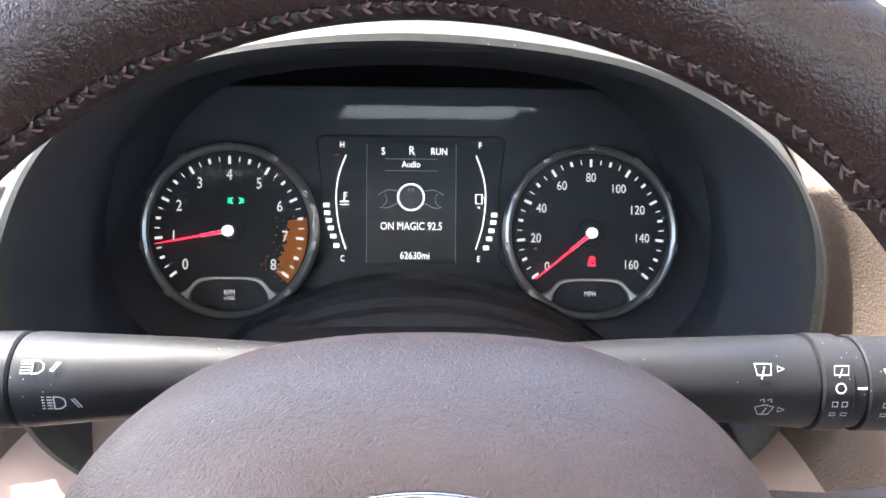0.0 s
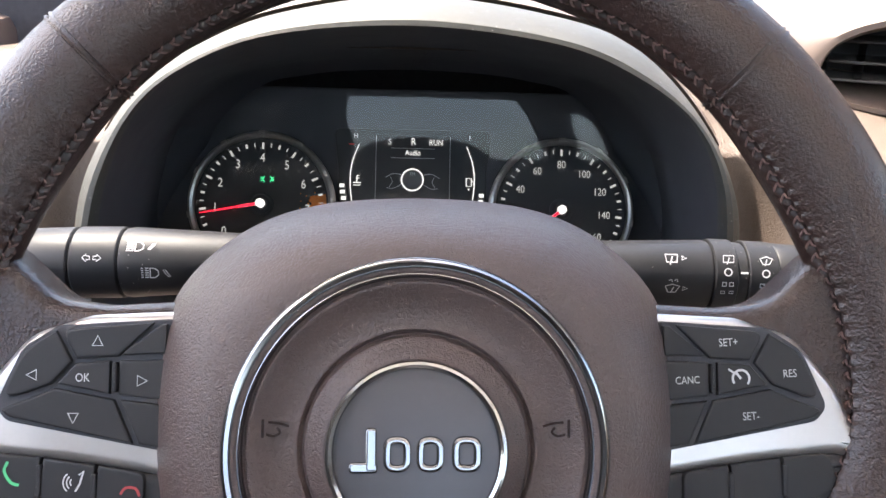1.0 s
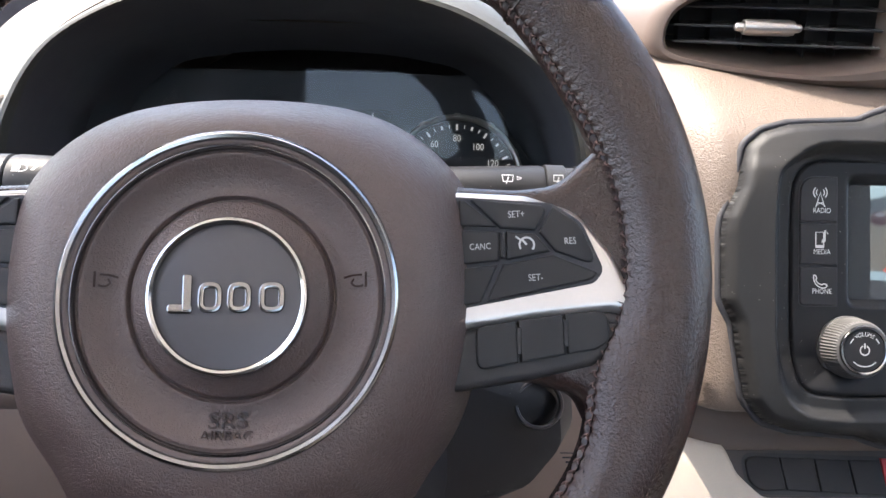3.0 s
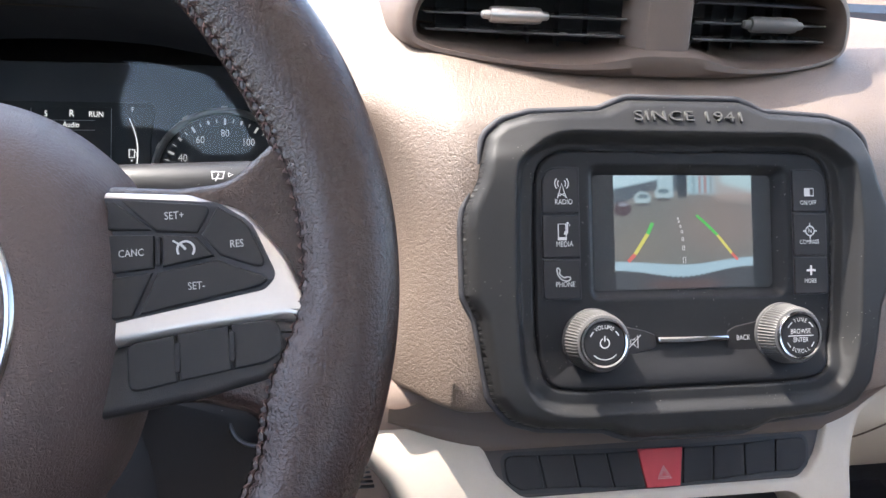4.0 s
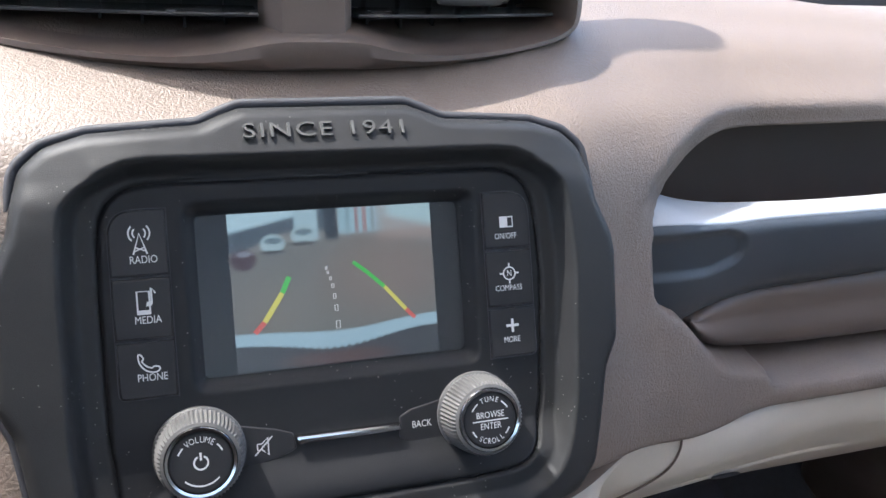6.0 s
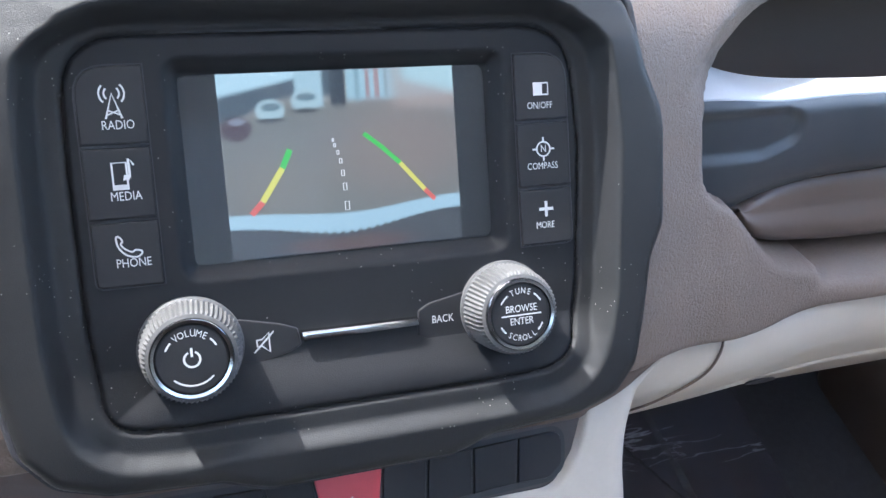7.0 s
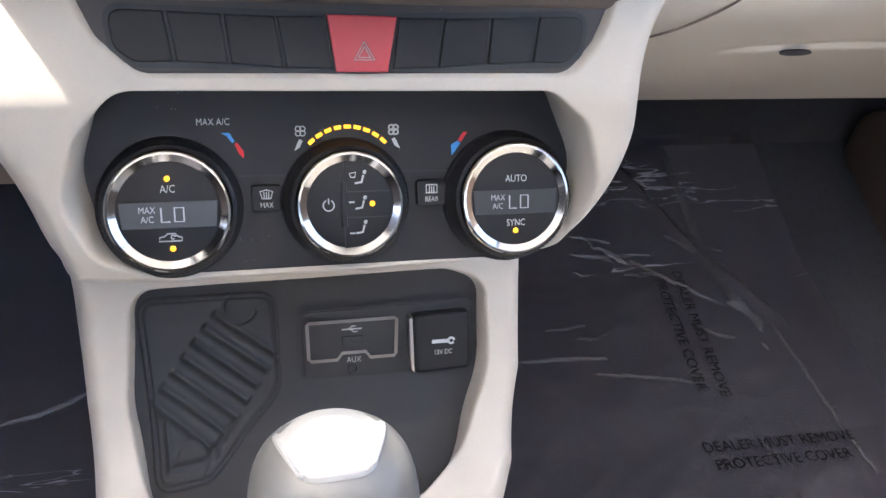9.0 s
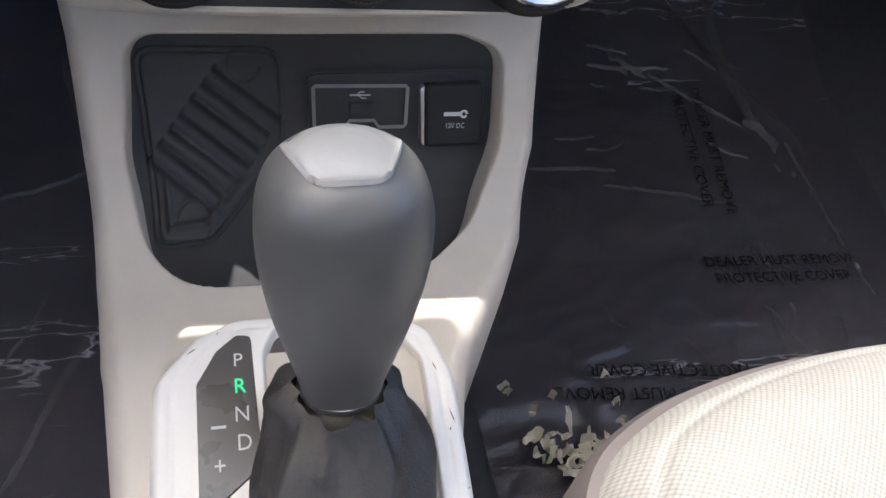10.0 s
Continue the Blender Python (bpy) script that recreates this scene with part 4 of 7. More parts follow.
stroke(bm, arc((0.0675, -0.0145), 0.0018, 0, 330, 14), 0.0014, 0.0092)
part("cap_symbol", bm, M_WHITE, cap, "", F_SOCK)

# ---- gear selector ----
gear = thing("gear_selector", "grey gear lever with silver cap and black leather boot", "gear lever")


def console_loop(loop, H):
    X, Y, Z = on_console(np.array([p[0] for p in loop]), np.array([p[1] for p in loop]), H)
    return list(zip(X.tolist(), Y.tolist(), Z.tolist()))


def surround(X, S):
    o, i = sdf(GATE_OUT, X, S), sdf(GATE_IN, X, S)
    H = 0.0085 - 0.010 * (1 - np.sqrt(np.clip(1 - (1 - np.clip(-o / 0.0045, 0, 1)) ** 2, 0, 1))) - 0.006 * step01(i, 0.001, -0.001)
    H = H - 0.0006 * np.exp(-((o + 0.0085) / 0.0012) ** 2)
    return (*on_console(X, S, H), o < 0.0006)


GATE_OUT = rounded(mm([(287, 420), (286, 240), (303, 217), (322, 206), (395, 207), (413, 222), (419, 248), (410, 420)]), [0.01, 0.012, 0.012, 0.02, 0.02, 0.012, 0.02, 0.01])
GATE_IN = rounded(mm([(336, 410), (334, 231), (340, 215), (390, 215), (404, 238), (397, 410)]), [0.006, 0.01, 0.01, 0.014, 0.014, 0.006])
sheet("gate_surround", np.linspace(0.284, 0.421, 210), np.linspace(0.203, 0.424, 320), surround, mat("white_gate_plastic", (0.74, 0.71, 0.66), 0.45, var=0.05, grain=0.15, grain_scale=2600), gear, "scuffed whitish gate surround")
DISPLAY = rounded(mm([(304.5, 245), (313, 228), (322, 219.5), (329, 220.5), (330.5, 267), (331, 285), (312, 301), (305.5, 298)]), 0.003)
display = polar_sheet("gear_display", DISPLAY, lambda X, S: (*on_console(X, S, 0.0098 - 0.003 * step01(sdf(DISPLAY, X, S), -0.0006, 0.0)), np.ones(X.shape, bool)), mat("grey_brown_gloss", (0.085, 0.078, 0.072), 0.3, var=0.05), gear, "grey-brown gear position display", centre=(0.319, 0.257))


def console_frame(x, s, h):
    p, q = Vector(on_console(x, s, h)), Vector(on_console(x, s - 0.004, h))
    v = (q - p).normalized()
    u = Vector((1, 0, 0))
    n = u.cross(v)
    return Matrix(((u.x, v.x, n.x, p.x), (u.y, v.y, n.y, p.y), (u.z, v.z, n.z, p.z), (0, 0, 0, 1)))


for ch, x, s, m_, size in (("P", 322.5, 234.5, M_WHITE, 10.5), ("R", 323, 248, M_GLOWG, 11), ("N", 323.5, 261.5, M_WHITE, 10.5), ("D", 324, 274.5, M_WHITE, 10.5), ("+", 314, 284, M_WHITE, 11)):
    words(ch, size / 1000, 0, 0, 0, console_frame(x / 1000, s / 1000, 0.0101), m_, display, "gear_letter")
bm = fill(bmesh.new(), mm([(-3, 0.7), (3, 0.7), (3, -0.7), (-3, -0.7)]), 0)
part("gear_letter", bm, M_WHITE, display, "", console_frame(0.3138, 0.2665, 0.0101))
polar_sheet("gate_plate", curve_through(inset(GATE_IN, 0.0008), 2), lambda X, S: (*on_console(X, S, 0.0036 + 0 * X), np.ones(X.shape, bool)), mat("brown_gate_plate", (0.075, 0.066, 0.062), 0.4, var=0.08), gear, "grey-brown gate plate", centre=(0.366, 0.30), rings=np.linspace(0.01, 1, 30))

KNOB_AT = pose(0.3625, 0.073, 0.318, -5, -2, 0)
SECT = ((0.000, 16.0, 15.0, 0.0), (0.012, 17.4, 16.5, 0.0), (0.035, 21.5, 20.0, 0.0), (0.060, 26.0, 24.0, 1.0), (0.085, 28.6, 27.0, 1.5), (0.104, 28.8, 27.5, 1.5), (0.119, 27.0, 26.0, 1.5), (0.129, 22.5, 22.0, 1.0), (0.1345, 15.0, 15.0, 0.5), (0.136, 4.0, 4.0, 0.0))


def knob_ring(z, grow=0.0, a0=0.0, a1=360.0, n=56):
    h, rx, ry, off = (float(along([np.array([c[k]]) for c in SECT], np.array([z]))[0]) for k in range(4))
    h = 0.013 + h * 0.831
    out = []
    for i in range(n if a1 - a0 >= 360 else n + 1):
        a = radians(a0 + (a1 - a0) * i / n)
        c, s = math.cos(a), math.sin(a)
        out.append((math.copysign(abs(c) ** 0.88, c) * (rx / 1000 + grow), off / 1000 + math.copysign(abs(s) ** 0.88, s) * (ry / 1000 + grow), h + grow * (z > 6.5)))
    return out


bm = bmesh.new()
loft(bm, [knob_ring(z) for z in np.linspace(0, 9, 64)], cap0=True, cap1=True)
part("gear_knob", bm, M_KNOB, gear, "grey satin gear knob", KNOB_AT)


def cap_sheet(A, Z):
    """The silver cap: A from -1 to 1 across the knob's crown, Z from its front lip over the top."""
    y = -0.0125 + 0.0355 * Z
    x = A * (0.0118 + 0.0075 * step01(Z, -0.1, 0.75)) * (1 - 0.16 * (1 - np.clip(Z / 0.12, 0, 1)) ** 2)
    y = y + 0.0022 * (1 - np.clip(Z / 0.3, 0, 1)) * A ** 4
    r = np.hypot(x, y - 0.0008) * 1000
    z = np.interp(r, [0, 4, 10, 15, 19, 22.5, 25, 27.4], [0.1364, 0.1362, 0.1355, 0.1345, 0.1322, 0.1290, 0.1245, 0.1185])
    lip = 0.0014 * np.exp(-((1 - np.abs(A)) / 0.10) ** 2) * step01(Z, 0.9, 0.5) + 0.0018 * np.exp(-(Z / 0.07) ** 2)
    edge = (np.abs(A) > 0.985) | (Z < 0.012)
    return x, y, z * 0.831 + 0.0137 + np.where(edge, -0.002, lip), np.ones(A.shape, bool)


M_CAP = mat("bright_silver_cap", (0.36, 0.355, 0.34), 0.55, metal=0.3, var=0.04)
sheet("gear_cap", np.linspace(-1, 1, 91), np.linspace(0, 1, 90), cap_sheet, M_CAP, gear, "satin silver cap", KNOB_AT)
bm = bmesh.new()
loft(bm, [[(r * math.cos(2 * math.pi * i / 48), r * 0.94 * math.sin(2 * math.pi * i / 48), h) for i in range(48)] for r, h in ((0.0150, 0.0155), (0.0166, 0.0148), (0.0170, 0.0128), (0.0166, 0.0108), (0.0150, 0.010))])
part("gear_collar", bm, M_CHROME, gear, "chrome collar", KNOB_AT)
bm = bmesh.new()
loops = []
c0, c1 = KNOB_AT @ Vector((0, 0, 0.012)), Vector((0.362, 0.043, 0.288))
for k in range(26):
    t = k / 25
    ring = []
    for i in range(72):
        a = 2 * math.pi * i / 72
        fold = 0.0030 * math.sin(a * 5 + 4 * t) * math.sin(math.pi * min(1, t * 1.1)) + 0.0010 * math.sin(a * 13 + 2) * (1 - t) + 0.0046 * noise.noise(Vector((math.cos(a) * 2.2, math.sin(a) * 2.2, t * 5))) + 0.0014 * math.sin(t * 22 + 1.6 * math.cos(a)) * t
        rx, ry = 0.0178 + (0.0395 - 0.0178) * t ** 0.62 + fold, 0.0170 + (0.062 - 0.0170) * t ** 0.7 + fold
        p = c0.lerp(c1, t ** 0.8)
        z = (c0.z - 0.004) * (1 - t) + 0.287 * t + 0.004 * math.sin(math.pi * t)
        ring.append((p.x + rx * math.cos(a), p.y + ry * math.sin(a), z))
    loops.append(ring)
loft(bm, loops)
part("gear_boot", bm, M_BOOT, gear, "creased black leather boot")

# ---- floor, seat and cabin shell ----
solo("floor", slab(-0.62, -1.6, -0.02, 1.40, 0.35, 0.04, 0), M_CARPET, "black carpeted car floor under plastic film", "floor", "structure")
bm = bmesh.new()
loft(bm, [[(-0.62, 0.34, 0.04), (1.40, 0.34, 0.04)], [(-0.62, 0.56, 0.075), (1.40, 0.56, 0.075)], [(-0.62, 0.72, 0.14), (1.40, 0.72, 0.14)], [(-0.62, 0.92, 0.50), (1.40, 0.92, 0.50)], [(-0.62, 0.92, 0.79), (1.40, 0.92, 0.79)]], closed=False)
solo("toe_board", bm, M_CARPET, "black carpeted toe board at the front of the footwell", "floor", "structure")


solo("trim_sill", slab(1.125, -1.2, 0.0, 1.22, 0.72, 0.20, 0.03, 4), M_PADSM, "brown plastic sill trim below the passenger door", "sill trim", "structure")

# ---- passenger seat ----
seat = thing("passenger_seat", "pale mesh cloth passenger seat with a brown edge", "car seat")


SEAT_OUT = curve_through([(x - 0.014, y + 0.014, 0) for x, y in ((0.50, -0.45), (0.498, -0.10), (0.510, 0.03), (0.56, 0.082), (0.66, 0.108), (0.78, 0.112), (0.90, 0.105), (0.99, 0.075), (1.03, 0.0), (1.04, -0.45))], 8)


def seat_top(X, Y):
    e = -sdf(SEAT_OUT, X, Y)
    dome = np.sqrt(np.clip(1 - (1 - np.clip(e / 0.09, 0, 1)) ** 2.2, 0, 1))
    return X, Y, 0.205 + 0.085 * dome + 0.01 * step01(e, 0.1, 0.2) - 0.004 * np.exp(-((e - 0.020) / 0.0025) ** 2), np.ones(X.shape, bool)


polar_sheet("seat_cushion", SEAT_OUT, seat_top, M_CLOTH, seat, centre=(0.77, -0.18))
bm = bmesh.new()
loft(bm, [at_h(inset(SEAT_OUT, 0.002), 0.216), at_h(inset(SEAT_OUT, -0.005), 0.215), at_h(inset(SEAT_OUT, -0.010), 0.200), at_h(inset(SEAT_OUT, -0.010), 0.13), at_h(inset(SEAT_OUT, 0.02), 0.06)])
part("seat_side", bm, mat("mauve_brown_vinyl", (0.070, 0.058, 0.056), 0.6, var=0.08, grain=0.3, grain_scale=1500), seat, "grey-brown seat edge")
bm = slab(0.54, -0.75, 0.24, 1.0, -0.50, 0.95, 0.07, 4)
part("seat_backrest", bm, M_CLOTH, seat)

# ---- cabin shell ----
M_PILLAR = mat("grey_pillar_trim", (0.17, 0.185, 0.19), 0.7, var=0.06, grain=0.3)
# unseen visor, added only to keep the sun off the wheel and gear gate
visor = thing("unseen_visor", "unseen light cloth visor, added to shade the wheel and gear lever", "sun visor")
bm = slab(-0.23, -0.085, -0.010, 0.23, 0.120, 0.010, 0.009, 3)
part("visor_board", bm, M_LINER, visor, "", pose(-0.20, 0.222, 1.232, -30, 0, 0))
bm = bmesh.new()
tube(bm, [(-0.41, 0.146, 1.275), (-0.39, 0.152, 1.273), (-0.13, 0.152, 1.273)], [0.006, 0.006, 0.005], 8)
part("visor_rod", bm, M_BLACK, visor, "dark pivot rod")
roof = bmesh.new()
loft(roof, [[(x, y, z) for x in (-0.40, 0.0, 0.39, 0.78, 1.18)] for y, z in ((0.16, 1.28), (0.0, 1.33), (-0.5, 1.37), (-1.6, 1.34))], closed=False)
bmesh.ops.solidify(roof, geom=roof.faces[:], thickness=0.05)
solo("ceiling", roof, M_LINER, "light cloth headliner of the car roof", "ceiling", "structure")
for sx, nm in ((-1, "west"), (1, "east")):
    cx = 0.388 + sx * 0.93
    door = slab(cx - 0.05, -1.6, 0.0, cx + 0.05, 0.95, 0.74, 0.02)
    solo("wall_" + nm, door, M_PADSM, "brown lower door panel", "door panel", "structure")
    bm = bmesh.new()
    tube(bm, [(cx, 0.86, 0.74), (cx - sx * 0.06, 0.50, 1.06), (cx - sx * 0.13, 0.14, 1.29)], [0.04, 0.035, 0.04], 10)
    solo("pillar_" + nm, bm, M_PILLAR, "grey front roof pillar", "pillar", "structure")
    bm = bmesh.new()
    tube(bm, [(cx, -0.55, 0.72), (cx - sx * 0.10, -0.58, 1.33)], [0.06, 0.05], 10)
    solo("pillar_middle_" + nm, bm, M_LINER, "light middle roof pillar", "pillar", "structure")
    # unseen panel, made dark to lessen the light from the back of the cabin
    solo("wall_rear_" + nm, slab(cx - 0.05 - sx * 0.05, -1.6, 0.74, cx + 0.05 - sx * 0.05, -0.64, 1.36, 0.01), M_SWBASE, "unseen rear side panel, dark to cut the light from behind", "wall", "structure")
    bm = bmesh.new()
    loft(bm, [[(cx - sx * 0.10, 0.20, 1.27), (cx - sx * 0.13, 0.20, 1.29)], [(cx - sx * 0.10, -1.6, 1.31), (cx - sx * 0.16, -1.6, 1.36)]], closed=False)
    bmesh.ops.solidify(bm, geom=bm.faces[:], thickness=0.03)
    solo("roof_rail_" + nm, bm, M_LINER, "light roof rail", "trim", "structure")
solo("wall_south", slab(-0.6, -1.7, 0.0, 1.38, -1.6, 0.88, 0), M_PADSM, "brown rear panel below the rear window", "wall", "structure")
# unseen pillars, added to narrow the rear window's reflection, dark to cut fill
for x0, x1, nm in ((-0.6, -0.27, "west"), (1.05, 1.38, "east")):
    solo("pillar_rear_" + nm, slab(x0, -1.7, 0.88, x1, -1.6, 1.36, 0.01), M_SWBASE, "unseen rear roof pillar, dark to cut the light from behind", "pillar", "structure")
bm = bmesh.new()
loft(bm, [[(-0.48, 0.86, 0.80), (1.26, 0.86, 0.80)], [(-0.36, 0.165, 1.29), (1.14, 0.165, 1.29)]], closed=False)
ws = solo("window_1", bm, M_GLASS, "clear raked windscreen", "windscreen", "structure")
ws.visible_shadow = False

# ---- outside ----
bm = bmesh.new()
loft(bm, [[(-400, -400, -0.45), (400, -400, -0.45)], [(-400, 600, -0.45), (400, 600, -0.45)]], closed=False)
M_ASPHALT = mat("grey_asphalt", (0.085, 0.083, 0.082), 0.9, var=0.15, var_scale=2.0, grain=0.5, grain_scale=80)
solo("ground", bm, M_ASPHALT, "sunlit grey asphalt of a parking lot", "ground", "structure")


# ---- instrument cluster ----
cluster = thing("instrument_cluster", "black instrument cluster with two lit dials and a centre screen", "instrument cluster")
part("cluster_panel", plate(rounded(mm([(-196, 62), (-160, 84), (160, 84), (196, 62), (200, -90), (-200, -90)]), 0.03), -0.010, -0.002, 0.002), M_TUNNEL, cluster, "", F_DIAL)
part("cluster_middle", plate(rounded(mm([(-62, 52), (62, 52), (58, 20), (58, -28), (75, -47), (-75, -47), (-58, -28), (-58, 20)]), 0.006), -0.004, -0.0008, 0.0012), mat("dark_grey_panel", (0.028, 0.029, 0.032), 0.55), cluster, "", F_DIAL)
part("cluster_screen", plate(mm(box_outline(-28.5, -31, 29, 47, 0.8)), -0.002, 0.0004, 0.0003), mat("screen_black", (0.022, 0.023, 0.026), 0.35, var=0.03), cluster, "dark centre screen", F_DIAL)
bm = bmesh.new()
for u in (-28.6, 29.0):
    stroke(bm, mm([(u, 46), (u, -30)]), 0.0004, 0.0006)
for v, w in ((36.6, 17), (29, 17)):
    stroke(bm, mm([(-w, v), (w, v)]), 0.0004, 0.0006)
part("screen_lines", bm, M_GREYPR, cluster, "", F_DIAL)
for txt, size, u, v in (("S", 6.6, -18, 41.3), ("R", 7.8, 0.3, 41.8), ("RUN", 6.4, 18, 41.3), ("Audio", 6.0, 0, 33), ("ON MAGIC 92.5", 7.0, 0.3, -7), ("62630mi", 6.8, 2.6, -26)):
    words(txt, size / 1000, u / 1000, v / 1000, 0.0007, F_DIAL, M_GLOWW, cluster, "screen_text")
bm = bmesh.new()
stroke(bm, arc((0, 0.012), 0.0084, 0, 360, 40)[:-1], 0.0011, 0.0007, closed=True)
part("audio_disc_edge", bm, M_GLOWW, cluster, "", F_DIAL)
part("audio_disc", turned([(0.0078, 0.0004), (0.0078, 0.0008), (0.004, 0.0010)], 40, (0, 0.012)), M_KNOB, cluster, "grey disc picture", F_DIAL)
words("FM", 0.0042, 0, 0.0162, 0.0013, F_DIAL, M_GREYPR, cluster, "screen_text")
bm = bmesh.new()
for s_ in (-1, 1):
    stroke(bm, curve_through(mm([(s_ * 9, 16), (s_ * 15, 16.5), (s_ * 21, 13.5)]), 6, False), 0.0006, 0.0007)
    stroke(bm, curve_through(mm([(s_ * 9, 8), (s_ * 15, 5), (s_ * 20, 5.5)]), 6, False), 0.0005, 0.0007)
    stroke(bm, curve_through(mm([(s_ * 17, 14), (s_ * 15.5, 10), (s_ * 18, 6)]), 6, False), 0.0005, 0.0007)
part("audio_waves", bm, M_GREYPR, cluster, "", F_DIAL)
# temperature and fuel bars
for s_, segs, top, low, marks in ((-1, 6, "H", "C", ((-54.5, 6.5), (-54, 1.6), (-53, -3.3), (-51.6, -8.2), (-50, -13.5), (-48, -19.5))), (1, 5, "F", "E", ((54, 0.8), (53.4, -4), (52.3, -9.4), (50.8, -14.6), (48.8, -20.5)))):
    bm = bmesh.new()
    stroke(bm, curve_through(mm([(s_ * 42, 39), (s_ * 46.6, 26), (s_ * 48.3, 12), (s_ * 46.6, -6), (s_ * 42, -22)]), 8, False), 0.0008, 0.0002)
    part("gauge_arc", bm, M_GLOWW, cluster, "", F_DIAL)
    for u, v in marks:
        part("gauge_bar", fill(bmesh.new(), mm([(u - 1.9, v - 1.4), (u + 1.9, v - 1.4), (u + 1.9, v + 1.4), (u - 1.9, v + 1.4)]), 0.0002), M_GLOWW, cluster, "", F_DIAL)
    words(top, 0.0055, s_ * 0.0445, 0.0455, 0.0002, F_DIAL, M_GLOWW, cluster, "gauge_letter")
    words(low, 0.0055, s_ * 0.0440, -0.0280, 0.0002, F_DIAL, M_GLOWW, cluster, "gauge_letter")
bm = bmesh.new()
stroke(bm, mm([(-43, 15), (-43, 9.5)]), 0.0008, 0.0002)
stroke(bm, mm([(-46, 9), (-40, 9)]), 0.0008, 0.0002)
stroke(bm, mm([(-46, 7), (-40, 7)]), 0.0006, 0.0002)
for v in (14.5, 12.5):
    stroke(bm, mm([(-43, v), (-41, v)]), 0.0005, 0.0002)
part("gauge_symbol", bm, M_GLOWW, cluster, "", F_DIAL)
bm = bmesh.new()
stroke(bm, mm([(42, 14), (46, 14), (46, 8), (42, 8)]), 0.0008, 0.0002, closed=True)
stroke(bm, mm([(46.5, 12.5), (47.8, 11), (47.8, 8.5)]), 0.0005, 0.0002)
fill(bm, mm([(43, 6), (45, 6), (44, 4.6)]), 0.0002)
part("gauge_symbol", bm, M_GLOWW, cluster, "", F_DIAL)
bm = fill(bmesh.new(), mm([(-50, 39.5), (-46, 39.5), (-46, 38.7), (-50, 38.7)]), 0.0002)
part("hot_mark", bm, M_RED, cluster, "", F_DIAL)


def dial(cu, texts, label, needle, tag):
    g = part("dial", turned([(0.0506, -0.002), (0.0506, 0.0105), (0.0500, 0.0112), (0.020, 0.0112)], 96, (cu, -0.0105)), M_DIAL, cluster, label, F_DIAL)
    part("dial_ring", turned([(0.0555, 0.0), (0.0556, 0.012), (0.0546, 0.0155), (0.0530, 0.0162), (0.0512, 0.0148), (0.0503, 0.0112)], 128, (cu, -0.0105), cap=False), M_SILVER, g, "satin silver dial ring", F_DIAL)
    for a in (90, 58, 26, -10, -46, 122, 154, 190, 226):
        c, s = math.cos(radians(a)), math.sin(radians(a))
        bm = plate(mm(box_outline(-1.6, -2.6, 1.6, 2.6, 0.5)), 0.012, 0.0166, 0.0005)
        bmesh.ops.transform(bm, matrix=Matrix.Translation((cu + 0.0538 * c, -0.0105 + 0.0538 * s, 0)) @ Matrix.Rotation(radians(a), 4, "Z"), verts=bm.verts)
        part("ring_notch", bm, M_SILVER, g, "", F_DIAL)
    for k in range(33):
        a = radians(218 - 8 * k)
        c, s = math.cos(a), math.sin(a)
        if k % 4 == 0:
            r0, r1, w = 0.0420, 0.0470, 0.0017
        elif k % 2 == 0:
            r0, r1, w = 0.0436, 0.0468, 0.0017
        else:
            r0, r1, w = 0.0436, 0.0468, 0.0007
        tick = stroke(bmesh.new(), [(cu + r0 * c, -0.0105 + r0 * s), (cu + r1 * c, -0.0105 + r1 * s)], w, 0.0116)
        part("tick", tick, M_DIALPR, g, "", F_DIAL)
    for k, txt in enumerate(texts):
        a = radians(218 - 32 * k)
        r = 0.0350 - (0.002 if len(txt) > 2 else 0)
        words(txt, 0.0098 if len(texts[-1]) == 1 else 0.0082, cu + r * math.cos(a), -0.0105 + r * math.sin(a), 0.0117, F_DIAL, M_DIALPR, g, "dial_number")
    # pod at the foot of the dial
    wing = curve_through([(cu + u / 1000, v / 1000) for u, v in ((-31, -49.5), (-26, -47), (-20, -41), (-12, -39.6), (0, -39.4), (12, -39.6), (20, -41), (26, -47), (31, -49.5))], 6, False)
    pill = curve_through([(cu + u / 1000, v / 1000) for u, v in ((-24, -55), (-23, -49), (-18, -43.2), (-10, -41.4), (0, -41.2), (10, -41.4), (18, -43.2), (23, -49), (24, -55))], 6, False)
    bm = bmesh.new()
    loft(bm, [at_h(wing, 0.0114), at_h([((a[0] * 0.8 + b[0] * 0.2), (a[1] * 0.8 + b[1] * 0.2)) for a, b in zip(wing, pill)], 0.0135), at_h([((a[0] * 0.2 + b[0] * 0.8), (a[1] * 0.2 + b[1] * 0.8)) for a, b in zip(wing, pill)], 0.0135), at_h(pill, 0.0114)], closed=False)
    part("dial_wing", bm, M_SILVER, g, "silver wing round the pod", F_DIAL)
    words(tag[0], 0.0046, cu, -0.0495, 0.0117, F_DIAL, M_DIALPR, g, "dial_tag")
    if len(tag) > 1:
        words(tag[1], 0.0033, cu, -0.0530, 0.0117, F_DIAL, M_DIALPR, g, "dial_tag")
    a = radians(needle)
    c, s = math.cos(a), math.sin(a)
    part("needle_boss", turned([(0.0092, 0.011), (0.0090, 0.0130), (0.0074, 0.0136), (0.0066, 0.0128), (0.0050, 0.0130), (0.0048, 0.0150)], 40, (cu, -0.0105)), M_BLACKM, g, "black needle boss", F_DIAL)
    bm = bmesh.new()
